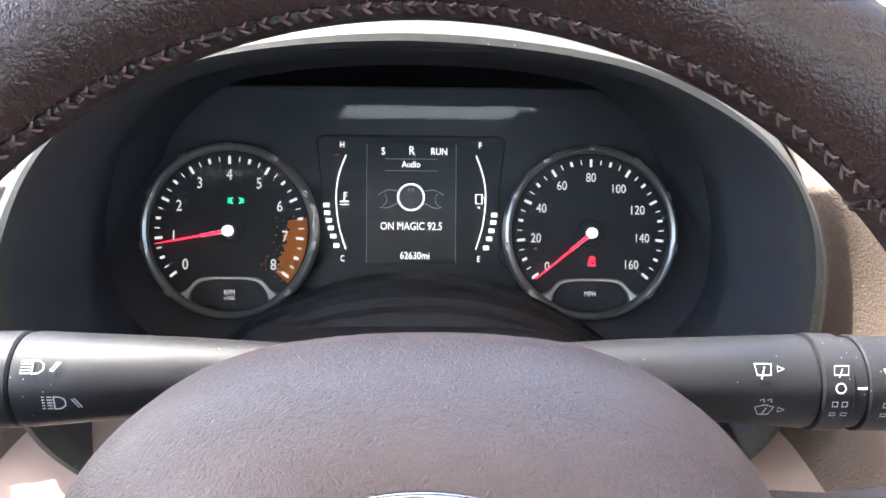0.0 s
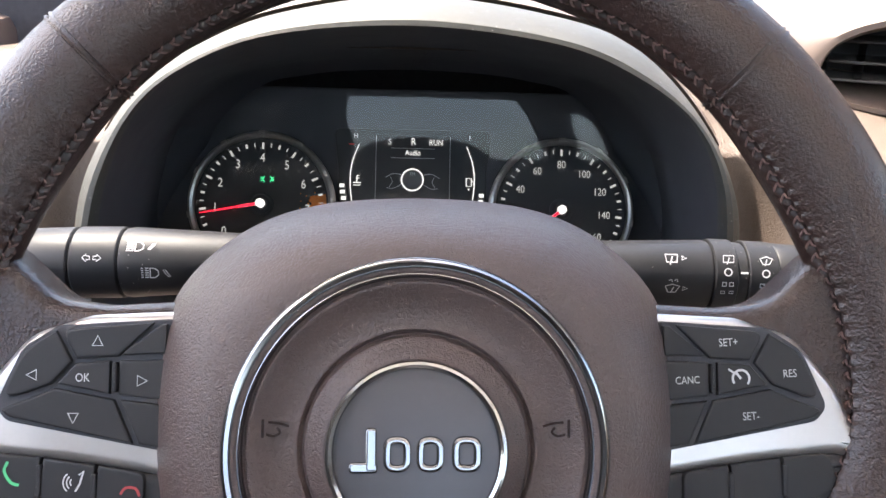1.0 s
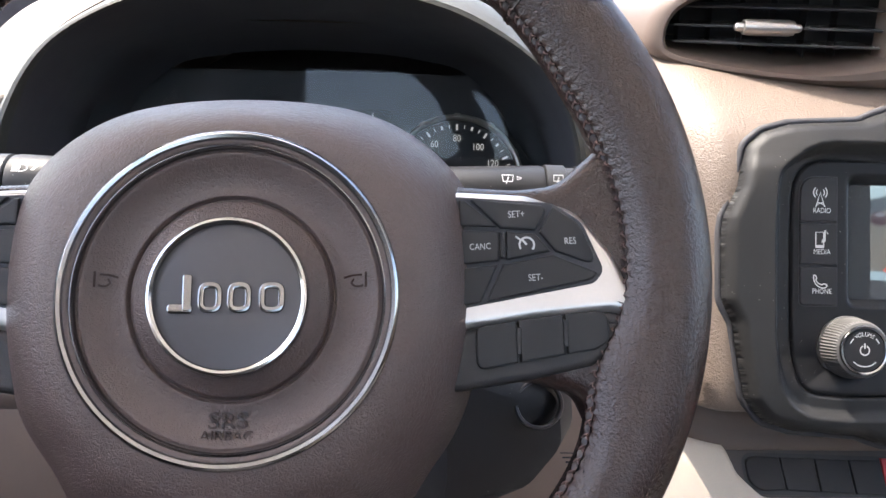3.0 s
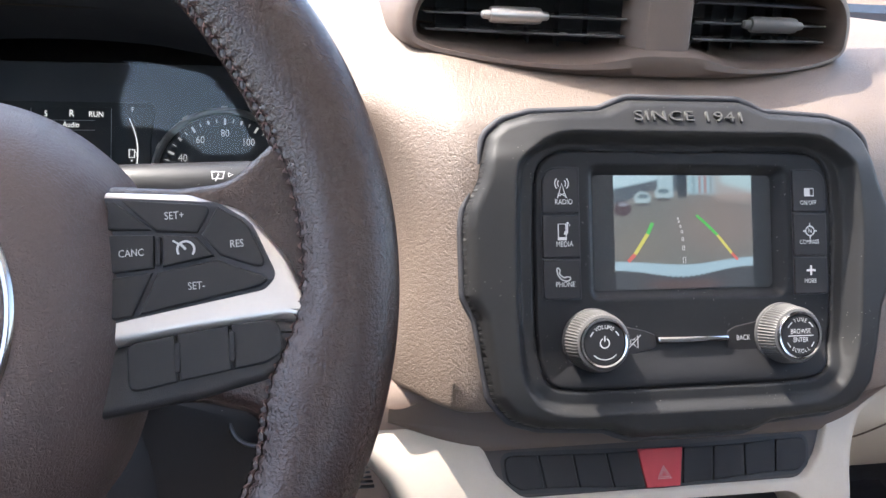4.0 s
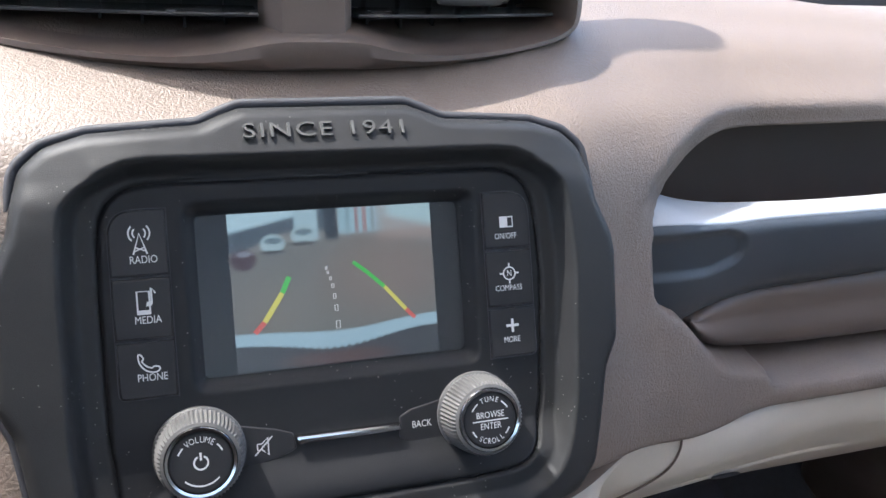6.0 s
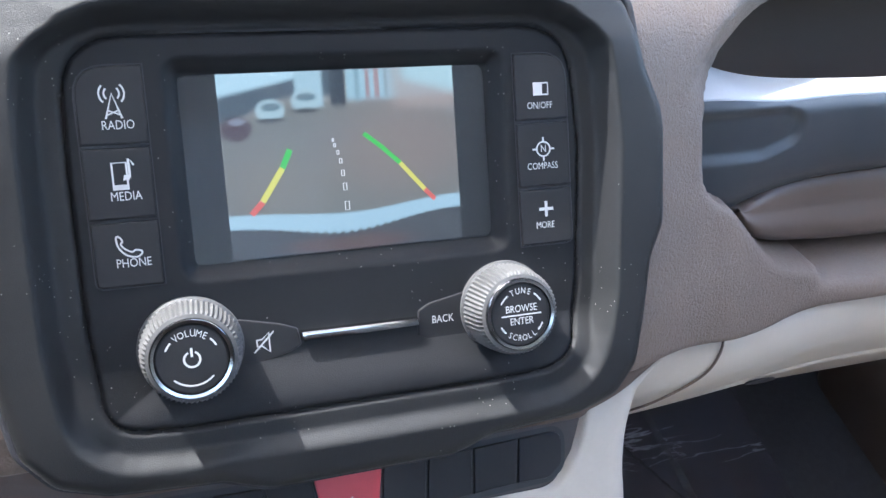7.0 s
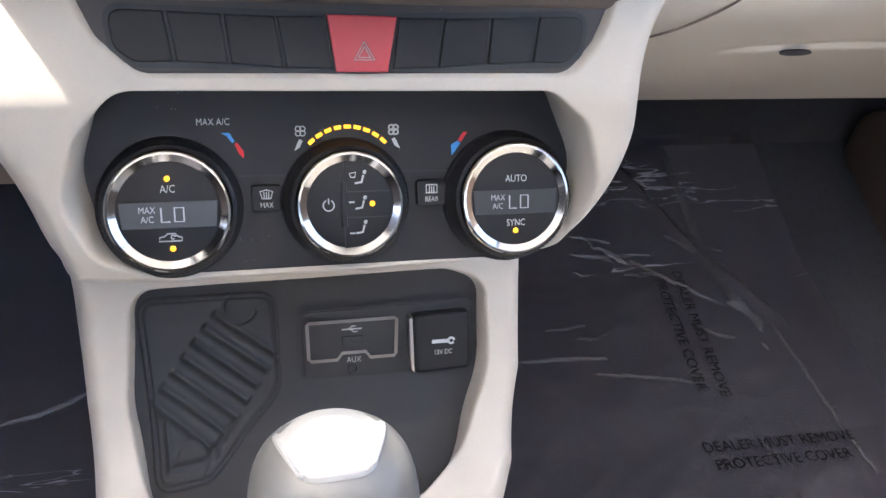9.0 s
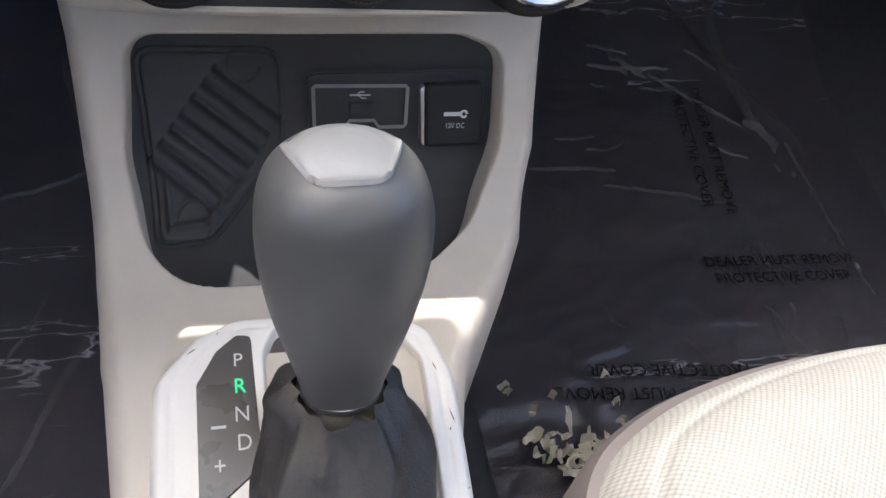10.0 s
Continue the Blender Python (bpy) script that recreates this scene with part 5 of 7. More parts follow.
    loft(bm, [at_h([(cu + r * c - w * s, -0.0105 + r * s + w * c), (cu + r * c + w * s, -0.0105 + r * s - w * c)], h) for r, w, h in ((-0.002, 0.0008, 0.0175), (0.012, 0.0008, 0.0172), (0.046, 0.0003, 0.0165))], closed=False)
    bmesh.ops.solidify(bm, geom=bm.faces[:], thickness=0.0008)
    part("needle", bm, M_GLOWR, g, "glowing red needle", F_DIAL)
    bm = bmesh.new()
    loft(bm, [at_h([(cu + r * c - w * s, -0.0105 + r * s + w * c), (cu + r * c + w * s, -0.0105 + r * s - w * c)], h) for r, w, h in ((0.003, 0.0014, 0.0168), (0.017, 0.0013, 0.0164))], closed=False)
    part("needle_root", bm, M_GREYPR, g, "pale needle root", F_DIAL)
    part("needle_hub", turned([(0.0034, 0.013), (0.0034, 0.0182), (0.0026, 0.0192)], 32, (cu, -0.0105)), M_GLOWW, g, "white needle hub", F_DIAL)
    return g


rpm = dial(-0.114, [str(k) for k in range(9)], "rev counter dial", 190.5, ("RPM", "x1000"))
mph = dial(0.1145, [str(20 * k) for k in range(9)], "speedometer dial", 219.5, ("MPH",))
# the splashed orange band of the rev counter
rng = random.Random(4)
bm = bmesh.new()
n = 40
ring_o = arc((-0.114, -0.0105), 0.0492, 10, -42, n)
ring_i = []
for k in range(n + 1):
    a = radians(10 - 52 * k / n)
    r = 0.0335 + 0.0035 * rng.random() + 0.003 * (k / n - 0.5) ** 2 * 4
    ring_i.append((-0.114 + r * math.cos(a), -0.0105 + r * math.sin(a)))
loft(bm, [at_h(ring_o, 0.01135), at_h(ring_i, 0.01135)], closed=False)
for k in range(60):
    a, r, w = radians(rng.uniform(-48, 16)), rng.uniform(0.0285, 0.046), rng.uniform(0.0002, 0.0007)
    if r > 0.036 and -40 < math.degrees(a) < 9:
        continue
    fill(bm, [(-0.114 + r * math.cos(a) + w * math.cos(t), -0.0105 + r * math.sin(a) + w * math.sin(t)) for t in (0, 1.3, 2.6, 3.9, 5.2)], 0.01135)
part("red_zone", bm, M_ORANGE, rpm, "splashed orange band", F_DIAL)
bm = bmesh.new()
for s_ in (-1, 1):
    stroke(bm, [(-0.110 + s_ * 0.0018 + 0.0016 * math.cos(t) * s_, 0.0085 + 0.0018 * math.sin(t)) for t in np.linspace(-1.6, 1.6, 8)], 0.0006, 0.0117)
    for v in (-1.4, 0, 1.4):
        stroke(bm, [(-0.110 + s_ * 0.0026, 0.0085 + v / 1000 * 0.6), (-0.110 + s_ * 0.0052, 0.0085 + v / 1000)], 0.0005, 0.0117)
part("lamp_telltale", bm, M_GLOWG, rpm, "green light telltale", F_DIAL)
bm = bmesh.new()
stroke(bm, [(0.1155 + x / 1000, -0.0285 + y / 1000) for x, y in ((-2.2, -2.6), (2.2, -2.6), (1.6, 0.4), (-1.6, 0.4))], 0.0009, 0.0117, closed=True)
stroke(bm, arc((0.1155, -0.0268), 0.0012, 0, 330, 10), 0.0009, 0.0117)
stroke(bm, [(0.1133, -0.0312), (0.1178, -0.0262)], 0.0007, 0.0117)
part("belt_telltale", bm, M_GLOWR, mph, "red belt telltale", F_DIAL)
LENS = rounded(mm([(-190, -90), (194, -90), (190, 0), (168, 44), (118, 66), (66, 76), (-66, 76), (-114, 66), (-164, 44), (-186, 0)]), 0.03)
lens_ob = polar_sheet("cluster_lens", LENS, lambda U, V: (U, V, -0.006 * (U / 0.2) ** 2, np.ones(U.shape, bool)), M_LENS, cluster, "clear lens over the dials", plane_frame((0.0017, 0.431, 0.655), 9.5), rings=np.linspace(0.02, 1, 12))
lens_ob.visible_shadow = False

# curved sill in steps between the dials and the column
def sill_row(y, crown, fall, half, dz=0.0):
    return [(x, y, crown + dz - fall * (abs(x - 0.006) / half) ** 2.1) for x in np.linspace(-0.125, 0.137, 60)]


bm = bmesh.new()
loft(bm, [sill_row(0.455, 0.627, 0.038, 0.110, -0.006), sill_row(0.432, 0.627, 0.038, 0.110), sill_row(0.428, 0.627, 0.038, 0.110, -0.0035), sill_row(0.404, 0.631, 0.024, 0.092, -0.001), sill_row(0.402, 0.631, 0.024, 0.092),
          sill_row(0.398, 0.631, 0.024, 0.092, -0.0035), sill_row(0.369, 0.641, 0.017, 0.078, -0.001), sill_row(0.366, 0.641, 0.017, 0.078), sill_row(0.360, 0.641, 0.017, 0.078, -0.003), sill_row(0.33, 0.641, 0.017, 0.078, -0.035)], closed=False)
part("cluster_sill", bm, M_BLACK, cluster, "stepped black sill below the dials")

# ---- steering column and stalks ----
column = thing("steering_column", "black steering column shroud below the instruments", "steering column")
bm = bmesh.new()
loops = []
for y, z, w, hgt in ((0.15, 0.640, 0.045, 0.045), (0.18, 0.648, 0.066, 0.055), (0.25, 0.650, 0.080, 0.062), (0.34, 0.625, 0.095, 0.055), (0.45, 0.590, 0.110, 0.040)):
    loops.append([(0.005 + w * (1 + 0.75 * max(0, -math.sin(a)) ** 0.5) * math.copysign(abs(math.cos(a)) ** 0.6, math.cos(a)), y, z - 0.01 + (hgt * 0.75 if math.sin(a) > 0 else hgt * 2.5) * math.copysign(abs(math.sin(a)) ** 0.7, math.sin(a)) - 0.012) for a in [2 * math.pi * i / 48 for i in range(48)]])
loft(bm, loops, cap0=True, cap1=True)
part("column_shroud", bm, M_BLACK, column)


# lower shroud, widened so that its black also stands for the shadow gap
bm = bmesh.new()
loops = []
for y, grow in ((0.185, 0.80), (0.192, 0.92), (0.215, 1.0), (0.27, 1.05), (0.34, 1.05)):
    loop = rounded([(-0.082, 0.600), (-0.080, 0.555), (-0.035, 0.512), (0.045, 0.498), (0.100, 0.506), (0.152, 0.530), (0.170, 0.556), (0.166, 0.590), (0.120, 0.606)], 0.02)
    loops.append([(0.04 + (p[0] - 0.04) * grow, y, 0.56 + (p[1] - 0.56) * grow) for p in loop])
loft(bm, loops, cap0=True, cap1=True)
part("lower_shroud", bm, M_BLACK, column, "black lower shroud with the ignition lock, widened over the shadow gap")
bm = turned([(0.0128, -0.004), (0.0128, 0.002), (0.0122, 0.003), (0.0112, 0.003), (0.0108, 0.002), (0.0108, -0.002)], 40, cap=False)
part("ignition_ring", bm, M_EMBLEM, column, "satin ring of the ignition lock", pose(0.145, 0.188, 0.583) @ plane_frame((0, 0, 0), 25))


def turned_x(profile, yz, n=36):
    bm = bmesh.new()
    loops = []
    for (d, r), (y, z) in zip(profile, yz):
        loops.append([(d, y + r * math.cos(2 * math.pi * i / n), z + r * math.sin(2 * math.pi * i / n)) for i in range(n)])
    loft(bm, loops, cap0=True, cap1=True)
    return bm


def stalk(side, name, label, segs):
    """A stalk out of the column: conical root and turned grip rings."""
    st = thing(name, label, "stalk")
    for nm, prof, m_ in segs:
        yz = [(0.2445 + (abs(x) - 0.06) * -0.01, 0.6800 + (abs(x) - 0.14) * -0.02) for x, r in prof]
        part(nm, turned_x([(side * x, r) for x, r in prof], yz), m_, st)
    return st


def front(x, dv, r):
    """A frame on the near face of a stalk, dv up its round face."""
    y, z = 0.2445 + (abs(x) - 0.06) * -0.01, 0.6800 + (abs(x) - 0.14) * -0.02
    a = 0.42 + dv / r
    nrm = Vector((0, -math.cos(a), math.sin(a)))
    v = Vector((0, math.sin(a), math.cos(a)))
    p = Vector((x, y, z)) + nrm * (r + 0.0003)
    return Matrix(((1, 0, 0, p.x), (0, v.y, nrm.y, p.y), (0, v.z, nrm.z, p.z), (0, 0, 0, 1)))


left_stalk = stalk(-1, "light_stalk", "black light stalk with white lamp symbols", (
    ("stalk_arm", [(0.04, 0.0110), (0.075, 0.0138), (0.129, 0.0171), (0.132, 0.0165)], M_STALK),
    ("stalk_ring", [(0.1325, 0.0165), (0.1335, 0.0173), (0.1540, 0.0173), (0.1550, 0.0165)], M_STALK),
    ("stalk_tip", [(0.1555, 0.0163), (0.1565, 0.0171), (0.178, 0.0165), (0.185, 0.0138), (0.187, 0.0066)], M_STALK)))
right_stalk = stalk(1, "wiper_stalk", "black wiper stalk with white wiper symbols", (
    ("stalk_arm", [(0.05, 0.0110), (0.085, 0.0138), (0.147, 0.0171), (0.149, 0.0165)], M_STALK),
    ("stalk_ring", [(0.1495, 0.0171), (0.1500, 0.0178), (0.1600, 0.0178), (0.1605, 0.0171)], M_STALK),
    ("stalk_spacer", [(0.1608, 0.0165), (0.1655, 0.0165)], M_STALK),
    ("stalk_ring", [(0.1660, 0.0171), (0.1665, 0.0176), (0.1800, 0.0174), (0.1805, 0.0165)], M_STALK),
    ("stalk_tip", [(0.1810, 0.0163), (0.1820, 0.0169), (0.203, 0.0161), (0.2065, 0.0132), (0.2072, 0.0066)], M_STALK)))


def lamp_symbol(bm, rays):
    stroke(bm, mm([(0, -2.4), (0, 2.4)]), 0.0005, 0)
    stroke(bm, mm([(0, 2.4), (2.2, 2.2), (3.8, 1.0), (3.8, -1.0), (2.2, -2.2), (0, -2.4)]), 0.0005, 0)
    for v in (-2.2, -1.1, 0, 1.1, 2.2):
        for a, b in rays:
            stroke(bm, mm([(a, v), (b, v)]), 0.0005, 0)


for dv, x, rays, up in ((0.0065, -0.124, ((-4, -0.6),), 1), (-0.0060, -0.1165, ((-2.4, -0.6), (-4.2, -3.2)), -1)):
    bm = bmesh.new()
    lamp_symbol(bm, rays)
    stroke(bm, mm([(7, -1.6 * up), (9.4, 1.6 * up), (8.2, 1.6 * up), (6, -1.4 * up)]), 0.0004, 0, closed=True)
    part("lamp_symbol", bm, M_GREYPR, left_stalk, "", front(x, dv, 0.0172))
bm = bmesh.new()
for s_ in (-1, 1):
    stroke(bm, mm([(s_ * 0.8, 0.8), (s_ * 2.4, 0.8), (s_ * 2.4, 1.7), (s_ * 4.4, 0), (s_ * 2.4, -1.7), (s_ * 2.4, -0.8), (s_ * 0.8, -0.8)]), 0.0004, 0, closed=True)
part("turn_symbol", bm, M_WHITE, left_stalk, "", front(-0.1435, 0.001, 0.0175))
bm = bmesh.new()
stroke(bm, mm([(-3, 2), (3, 2), (2.4, -2), (-2.4, -2)]), 0.0006, 0, closed=True)
stroke(bm, mm([(0.5, 1), (-1, -3.4)]), 0.0005, 0)
stroke(bm, mm([(5, 1.2), (7.4, 0.2), (5, -0.8)]), 0.0005, 0, closed=True)
part("wiper_symbol", bm, M_GREYPR, right_stalk, "", front(0.1285, 0.0062, 0.0169))
bm = bmesh.new()
stroke(bm, mm([(-3.4, 1.4), (0, 2.4), (3.4, 1.4), (1.8, -1.8), (-1.8, -1.8)]), 0.0005, 0, closed=True)
stroke(bm, mm([(0.8, 1), (-0.6, -2.2)]), 0.0005, 0)
stroke(bm, mm([(-2, 4.4), (-0.8, 5), (-0.4, 3.6)]), 0.0005, 0)
stroke(bm, mm([(0.6, 4.4), (1.8, 5), (2.2, 3.6)]), 0.0005, 0)
stroke(bm, mm([(5, 1.2), (7.4, 0.2), (5, -0.8)]), 0.0005, 0, closed=True)
part("washer_symbol", bm, M_GREYPR, right_stalk, "", front(0.1290, -0.0085, 0.0169))
for x, r in ((0.1550, 0.0179), (0.1732, 0.0177)):
    bm = bmesh.new()
    if x < 0.16:
        stroke(bm, mm([(-2.4, 8.4), (2.6, 8.4), (2.6, 5.2), (-2.4, 5.2)]), 0.0006, 0, closed=True)
    else:
        stroke(bm, mm([(-3, 7.6), (0, 8.6), (3, 7.6), (1.6, 5), (-1.6, 5)]), 0.0006, 0, closed=True)
    stroke(bm, mm([(0.4, 7.4), (-0.6, 4.2)]), 0.0005, 0)
    part("wiper_symbol", bm, M_WHITE, right_stalk, "", front(x, 0.0, r))
    bm = bmesh.new()
    stroke(bm, arc((0, 0), 0.0017, 0, 360, 16)[:-1], 0.0006, 0, closed=True)
    part("off_mark", bm, M_WHITE, right_stalk, "", front(x, 0.0005, r))
    bm = bmesh.new()
    for s_ in (-1, 1):
        stroke(bm, mm([(s_ * 0.8, 0.9), (s_ * 2.6, 0.9), (s_ * 2.6, -0.9), (s_ * 0.8, -0.9)]), 0.0005, 0, closed=True)
    part("speed_mark", bm, M_WHITE, right_stalk, "", front(x, -0.0052, r))
    bm = bmesh.new()
    for s_ in (-1, 1):
        stroke(bm, mm([(s_ * 1.0, 0.6), (s_ * 3, 0.6), (s_ * 3, -0.6), (s_ * 1.0, -0.6)]), 0.0004, 0, closed=True)
    part("speed_mark", bm, M_GREYPR, right_stalk, "", front(x, -0.0092, r))
part("index_mark", stroke(bmesh.new(), mm([(-1.8, 0), (1.8, 0)]), 0.0009, 0), M_WHITE, right_stalk, "", front(0.1632, 0.0005, 0.0169))
words("MIST", 0.0046, 0, 0, 0, front(0.190, -0.001, 0.0166), M_WHITE, right_stalk)

# ---- buttons of the steering wheel ----
M_DULLRED = mat("dull_red_print", (0.30, 0.035, 0.04), 0.6, var=0.1)
GROUP = ([(92.4, 42), (126, 39.7), (119.6, 28.8), (104.8, 29.6)], [(126.6, 39.2), (137.6, 32.6), (146.4, 13.4), (127.4, 20.2), (120.6, 28.2)], [(145.6, 11.6), (142.6, 8.6), (98.6, -0.6), (105.6, 15.2), (126.6, 19.2)],
         [(107.0, 28.8), (119.4, 27.8), (126.0, 20.2), (107.0, 16.4)], [(88, 29.2), (104.6, 28.8), (104.6, 16.2), (88, 14.4)], [(88, 41.6), (90.6, 41.6), (104, 30.4), (88, 30.4)], [(88, 13.4), (104.2, 15.2), (97, -0.8), (88, -2.2)])
for side in (1, -1):
    fm = F_WHEEL @ Matrix.Diagonal((side, 1, 1, 1))
    well = rounded(mm([(86, 43.2), (126.6, 40.8), (139, 33), (147.8, 12.6), (143.5, 7.4), (86, -3.6)]), [0.002, 0.008, 0.012, 0.006, 0.006, 0.002])
    part("button_well", plate(well, -0.030, -0.0234, 0.0004), M_BLACKM, wheel, "", fm)
    for k, g in enumerate(GROUP):
        rr = [0.0006] * len(g)
        if k == 0:
            rr[1] = 0.004
        elif k == 1:
            rr[1], rr[2] = 0.012, 0.004
        elif k == 2:
            rr[0], rr[1] = 0.002, 0.006
        lp = inset(rounded(mm(g), rr), 0.0003)
        bm = plate(lp, -0.030, -0.0216 + (0.0006 if k == 3 else 0), 0.0009)
        part("button", bm, M_BTN, wheel, "", fm)
    part("button_ridge", plate(mm(box_outline(104.9, 17.5, 106.6, 28, 0.7)), -0.028, -0.0208, 0.0005), M_BTN, wheel, "", fm)
    for g, rr in (([(94.5, -10.5), (110.8, -8), (111.8, -24.6), (95, -28)], [0.004, 0, 0, 0.004]), ([(111.8, -7.8), (129.8, -5.4), (130.8, -21.4), (112.8, -24.4)], [0] * 4), ([(130.8, -5.2), (148, -3.4), (149.2, -16), (143, -19.6), (131.8, -21.2)], [0, 0.005, 0.004, 0.004, 0])):
        part("lower_button", plate(rounded(mm(g), rr), -0.034, -0.0226, 0.0008), M_BTN, wheel, "", fm)
    for u0, v0 in ((111.9, -16), (131, -13)):
        part("button_ridge", plate(mm(box_outline(u0 - 1, v0 - 5.5, u0 + 1, v0 + 5.5, 0.8)), -0.030, -0.0219, 0.0005), M_BTN, wheel, "", fm)
for txt, u, v, size in (("SET+", 111.5, 35.5, 4.0), ("RES", 133.5, 24.5, 4.0), ("SET-", 119, 9.4, 4.0), ("CANC", 96.5, 22, 3.8)):
    words(txt, size / 1000, u / 1000, v / 1000, -0.02135, F_WHEEL, M_GREYPR, wheel, "button_text", turn=3)
bm = bmesh.new()
stroke(bm, arc((0.1155, 0.0228), 0.0030, -40, 215, 20), 0.0008, -0.0206)
stroke(bm, mm([(115.5, 22.8), (113.6, 25)]), 0.0009, -0.0206)
stroke(bm, mm([(111, 26.2), (113, 24.8)]), 0.0007, -0.0206)
part("cruise_symbol", bm, M_GREYPR, wheel, "", F_WHEEL)
words("OK", 0.0042, -0.1165, 0.0225, -0.0206, F_WHEEL, M_GREYPR, wheel, "button_text")
for u, v, a in ((-112, 35, 90), (-119.5, 9, -90), (-134, 23.5, 180), (-96.5, 21.5, 0)):
    bm = bmesh.new()
    stroke(bm, [(u / 1000 + 0.0022 * math.cos(radians(a + k)), v / 1000 + 0.0022 * math.sin(radians(a + k))) for k in (0, 125, 235)], 0.0005, -0.0213, closed=True)
    part("arrow_symbol", bm, M_GREYPR, wheel, "", F_WHEEL)
bm = bmesh.new()
stroke(bm, curve_through(mm([(-141.5, -6.4), (-142.6, -9.6), (-140.2, -13.4), (-137.4, -14.4)]), 6, False), 0.0010, -0.0223)
part("call_symbol", bm, M_GREENP, wheel, "green call symbol", F_WHEEL)
bm = bmesh.new()
stroke(bm, curve_through(mm([(-102.6, -17.6), (-100.8, -15.4), (-97.4, -15.6), (-96, -18.2)]), 6, False), 0.0009, -0.0223)
part("hang_up_symbol", bm, M_DULLRED, wheel, "red hang-up symbol", F_WHEEL)
bm = bmesh.new()
for k in range(3):
    stroke(bm, arc((-0.1185, -0.0135), 0.0014 + 0.0012 * k, 130, 230, 8), 0.0005, -0.0223)
stroke(bm, mm([(-117, -11), (-115.4, -9.6), (-116.6, -14), (-118, -16.6)]), 0.0007, -0.0223)
part("voice_symbol", bm, M_GREYPR, wheel, "", F_WHEEL)
# moulded writing and horn marks on the cover
words("SRS", 0.0088, 0.0003, -0.0462, -0.0084, F_WHEEL, M_LEATHER, wheel, "moulded_text", depth=0.0007, squeeze=1.15)
words("AIRBAG", 0.0052, 0.0003, -0.0515, -0.0066, F_WHEEL, M_LEATHER, wheel, "moulded_text", depth=0.0007, squeeze=1.1)
for s_ in (-1, 1):
    bm = bmesh.new()
    stroke(bm, mm([(s_ * 51, 10), (s_ * 51, 4)]), 0.0009, -0.0062)
    stroke(bm, curve_through(mm([(s_ * 50.5, 9), (s_ * 46, 8.6), (s_ * 42.5, 7.6)]), 5, False), 0.0008, -0.0074)
    stroke(bm, curve_through(mm([(s_ * 50.5, 5), (s_ * 47.5, 4.4), (s_ * 45.5, 5.6), (s_ * 46.5, 7.2)]), 5, False), 0.0008, -0.0074)
    bmesh.ops.solidify(bm, geom=bm.faces[:], thickness=0.0007)
    part("horn_mark", bm, M_LEATHER, wheel, "moulded horn mark", F_WHEEL)
# leather joints and thread
M_THREAD = mat("red_brown_thread", (0.085, 0.045, 0.039), 0.6, var=0.2)
for a in (44.5, 134.8, 318, 222):
    bm = bmesh.new()
    loops = []
    for k in range(41):
        t = 2 * math.pi * k / 40
        loops.append([rim_point(a + w, t, lift) for w, lift in ((-0.55, -0.0004), (-0.42, 0.0007), (-0.16, 0.0005), (-0.05, -0.0010), (0.05, -0.0010), (0.16, 0.0005), (0.42, 0.0007), (0.55, -0.0004))])
    loft(bm, loops, closed=False)
    part("rim_joint", bm, M_LEATHER, wheel, "folded seam across the rim leather", F_WHEEL)
bm = bmesh.new()
rng = random.Random(8)
for k in range(STITCHES):
    d = 360 / STITCHES * (k + rng.uniform(-0.06, 0.06))
    for way in (-1, 1):
        p = [rim_point(d + 0.95 * q, SEAM + way * 0.115 * (1 - q), lift) for q, lift in ((0.0, -0.0001), (0.3, 0.0006), (0.7, 0.0009), (1.0, 0.0006))]
        tube(bm, p, [0.0003, 0.00045, 0.00045, 0.0003], 5, up=(0.1, 0.2, 1))
tagged(part("stitching", bm, M_THREAD, wheel, "red-brown thread along the inner rim", F_WHEEL), kind="stuff")

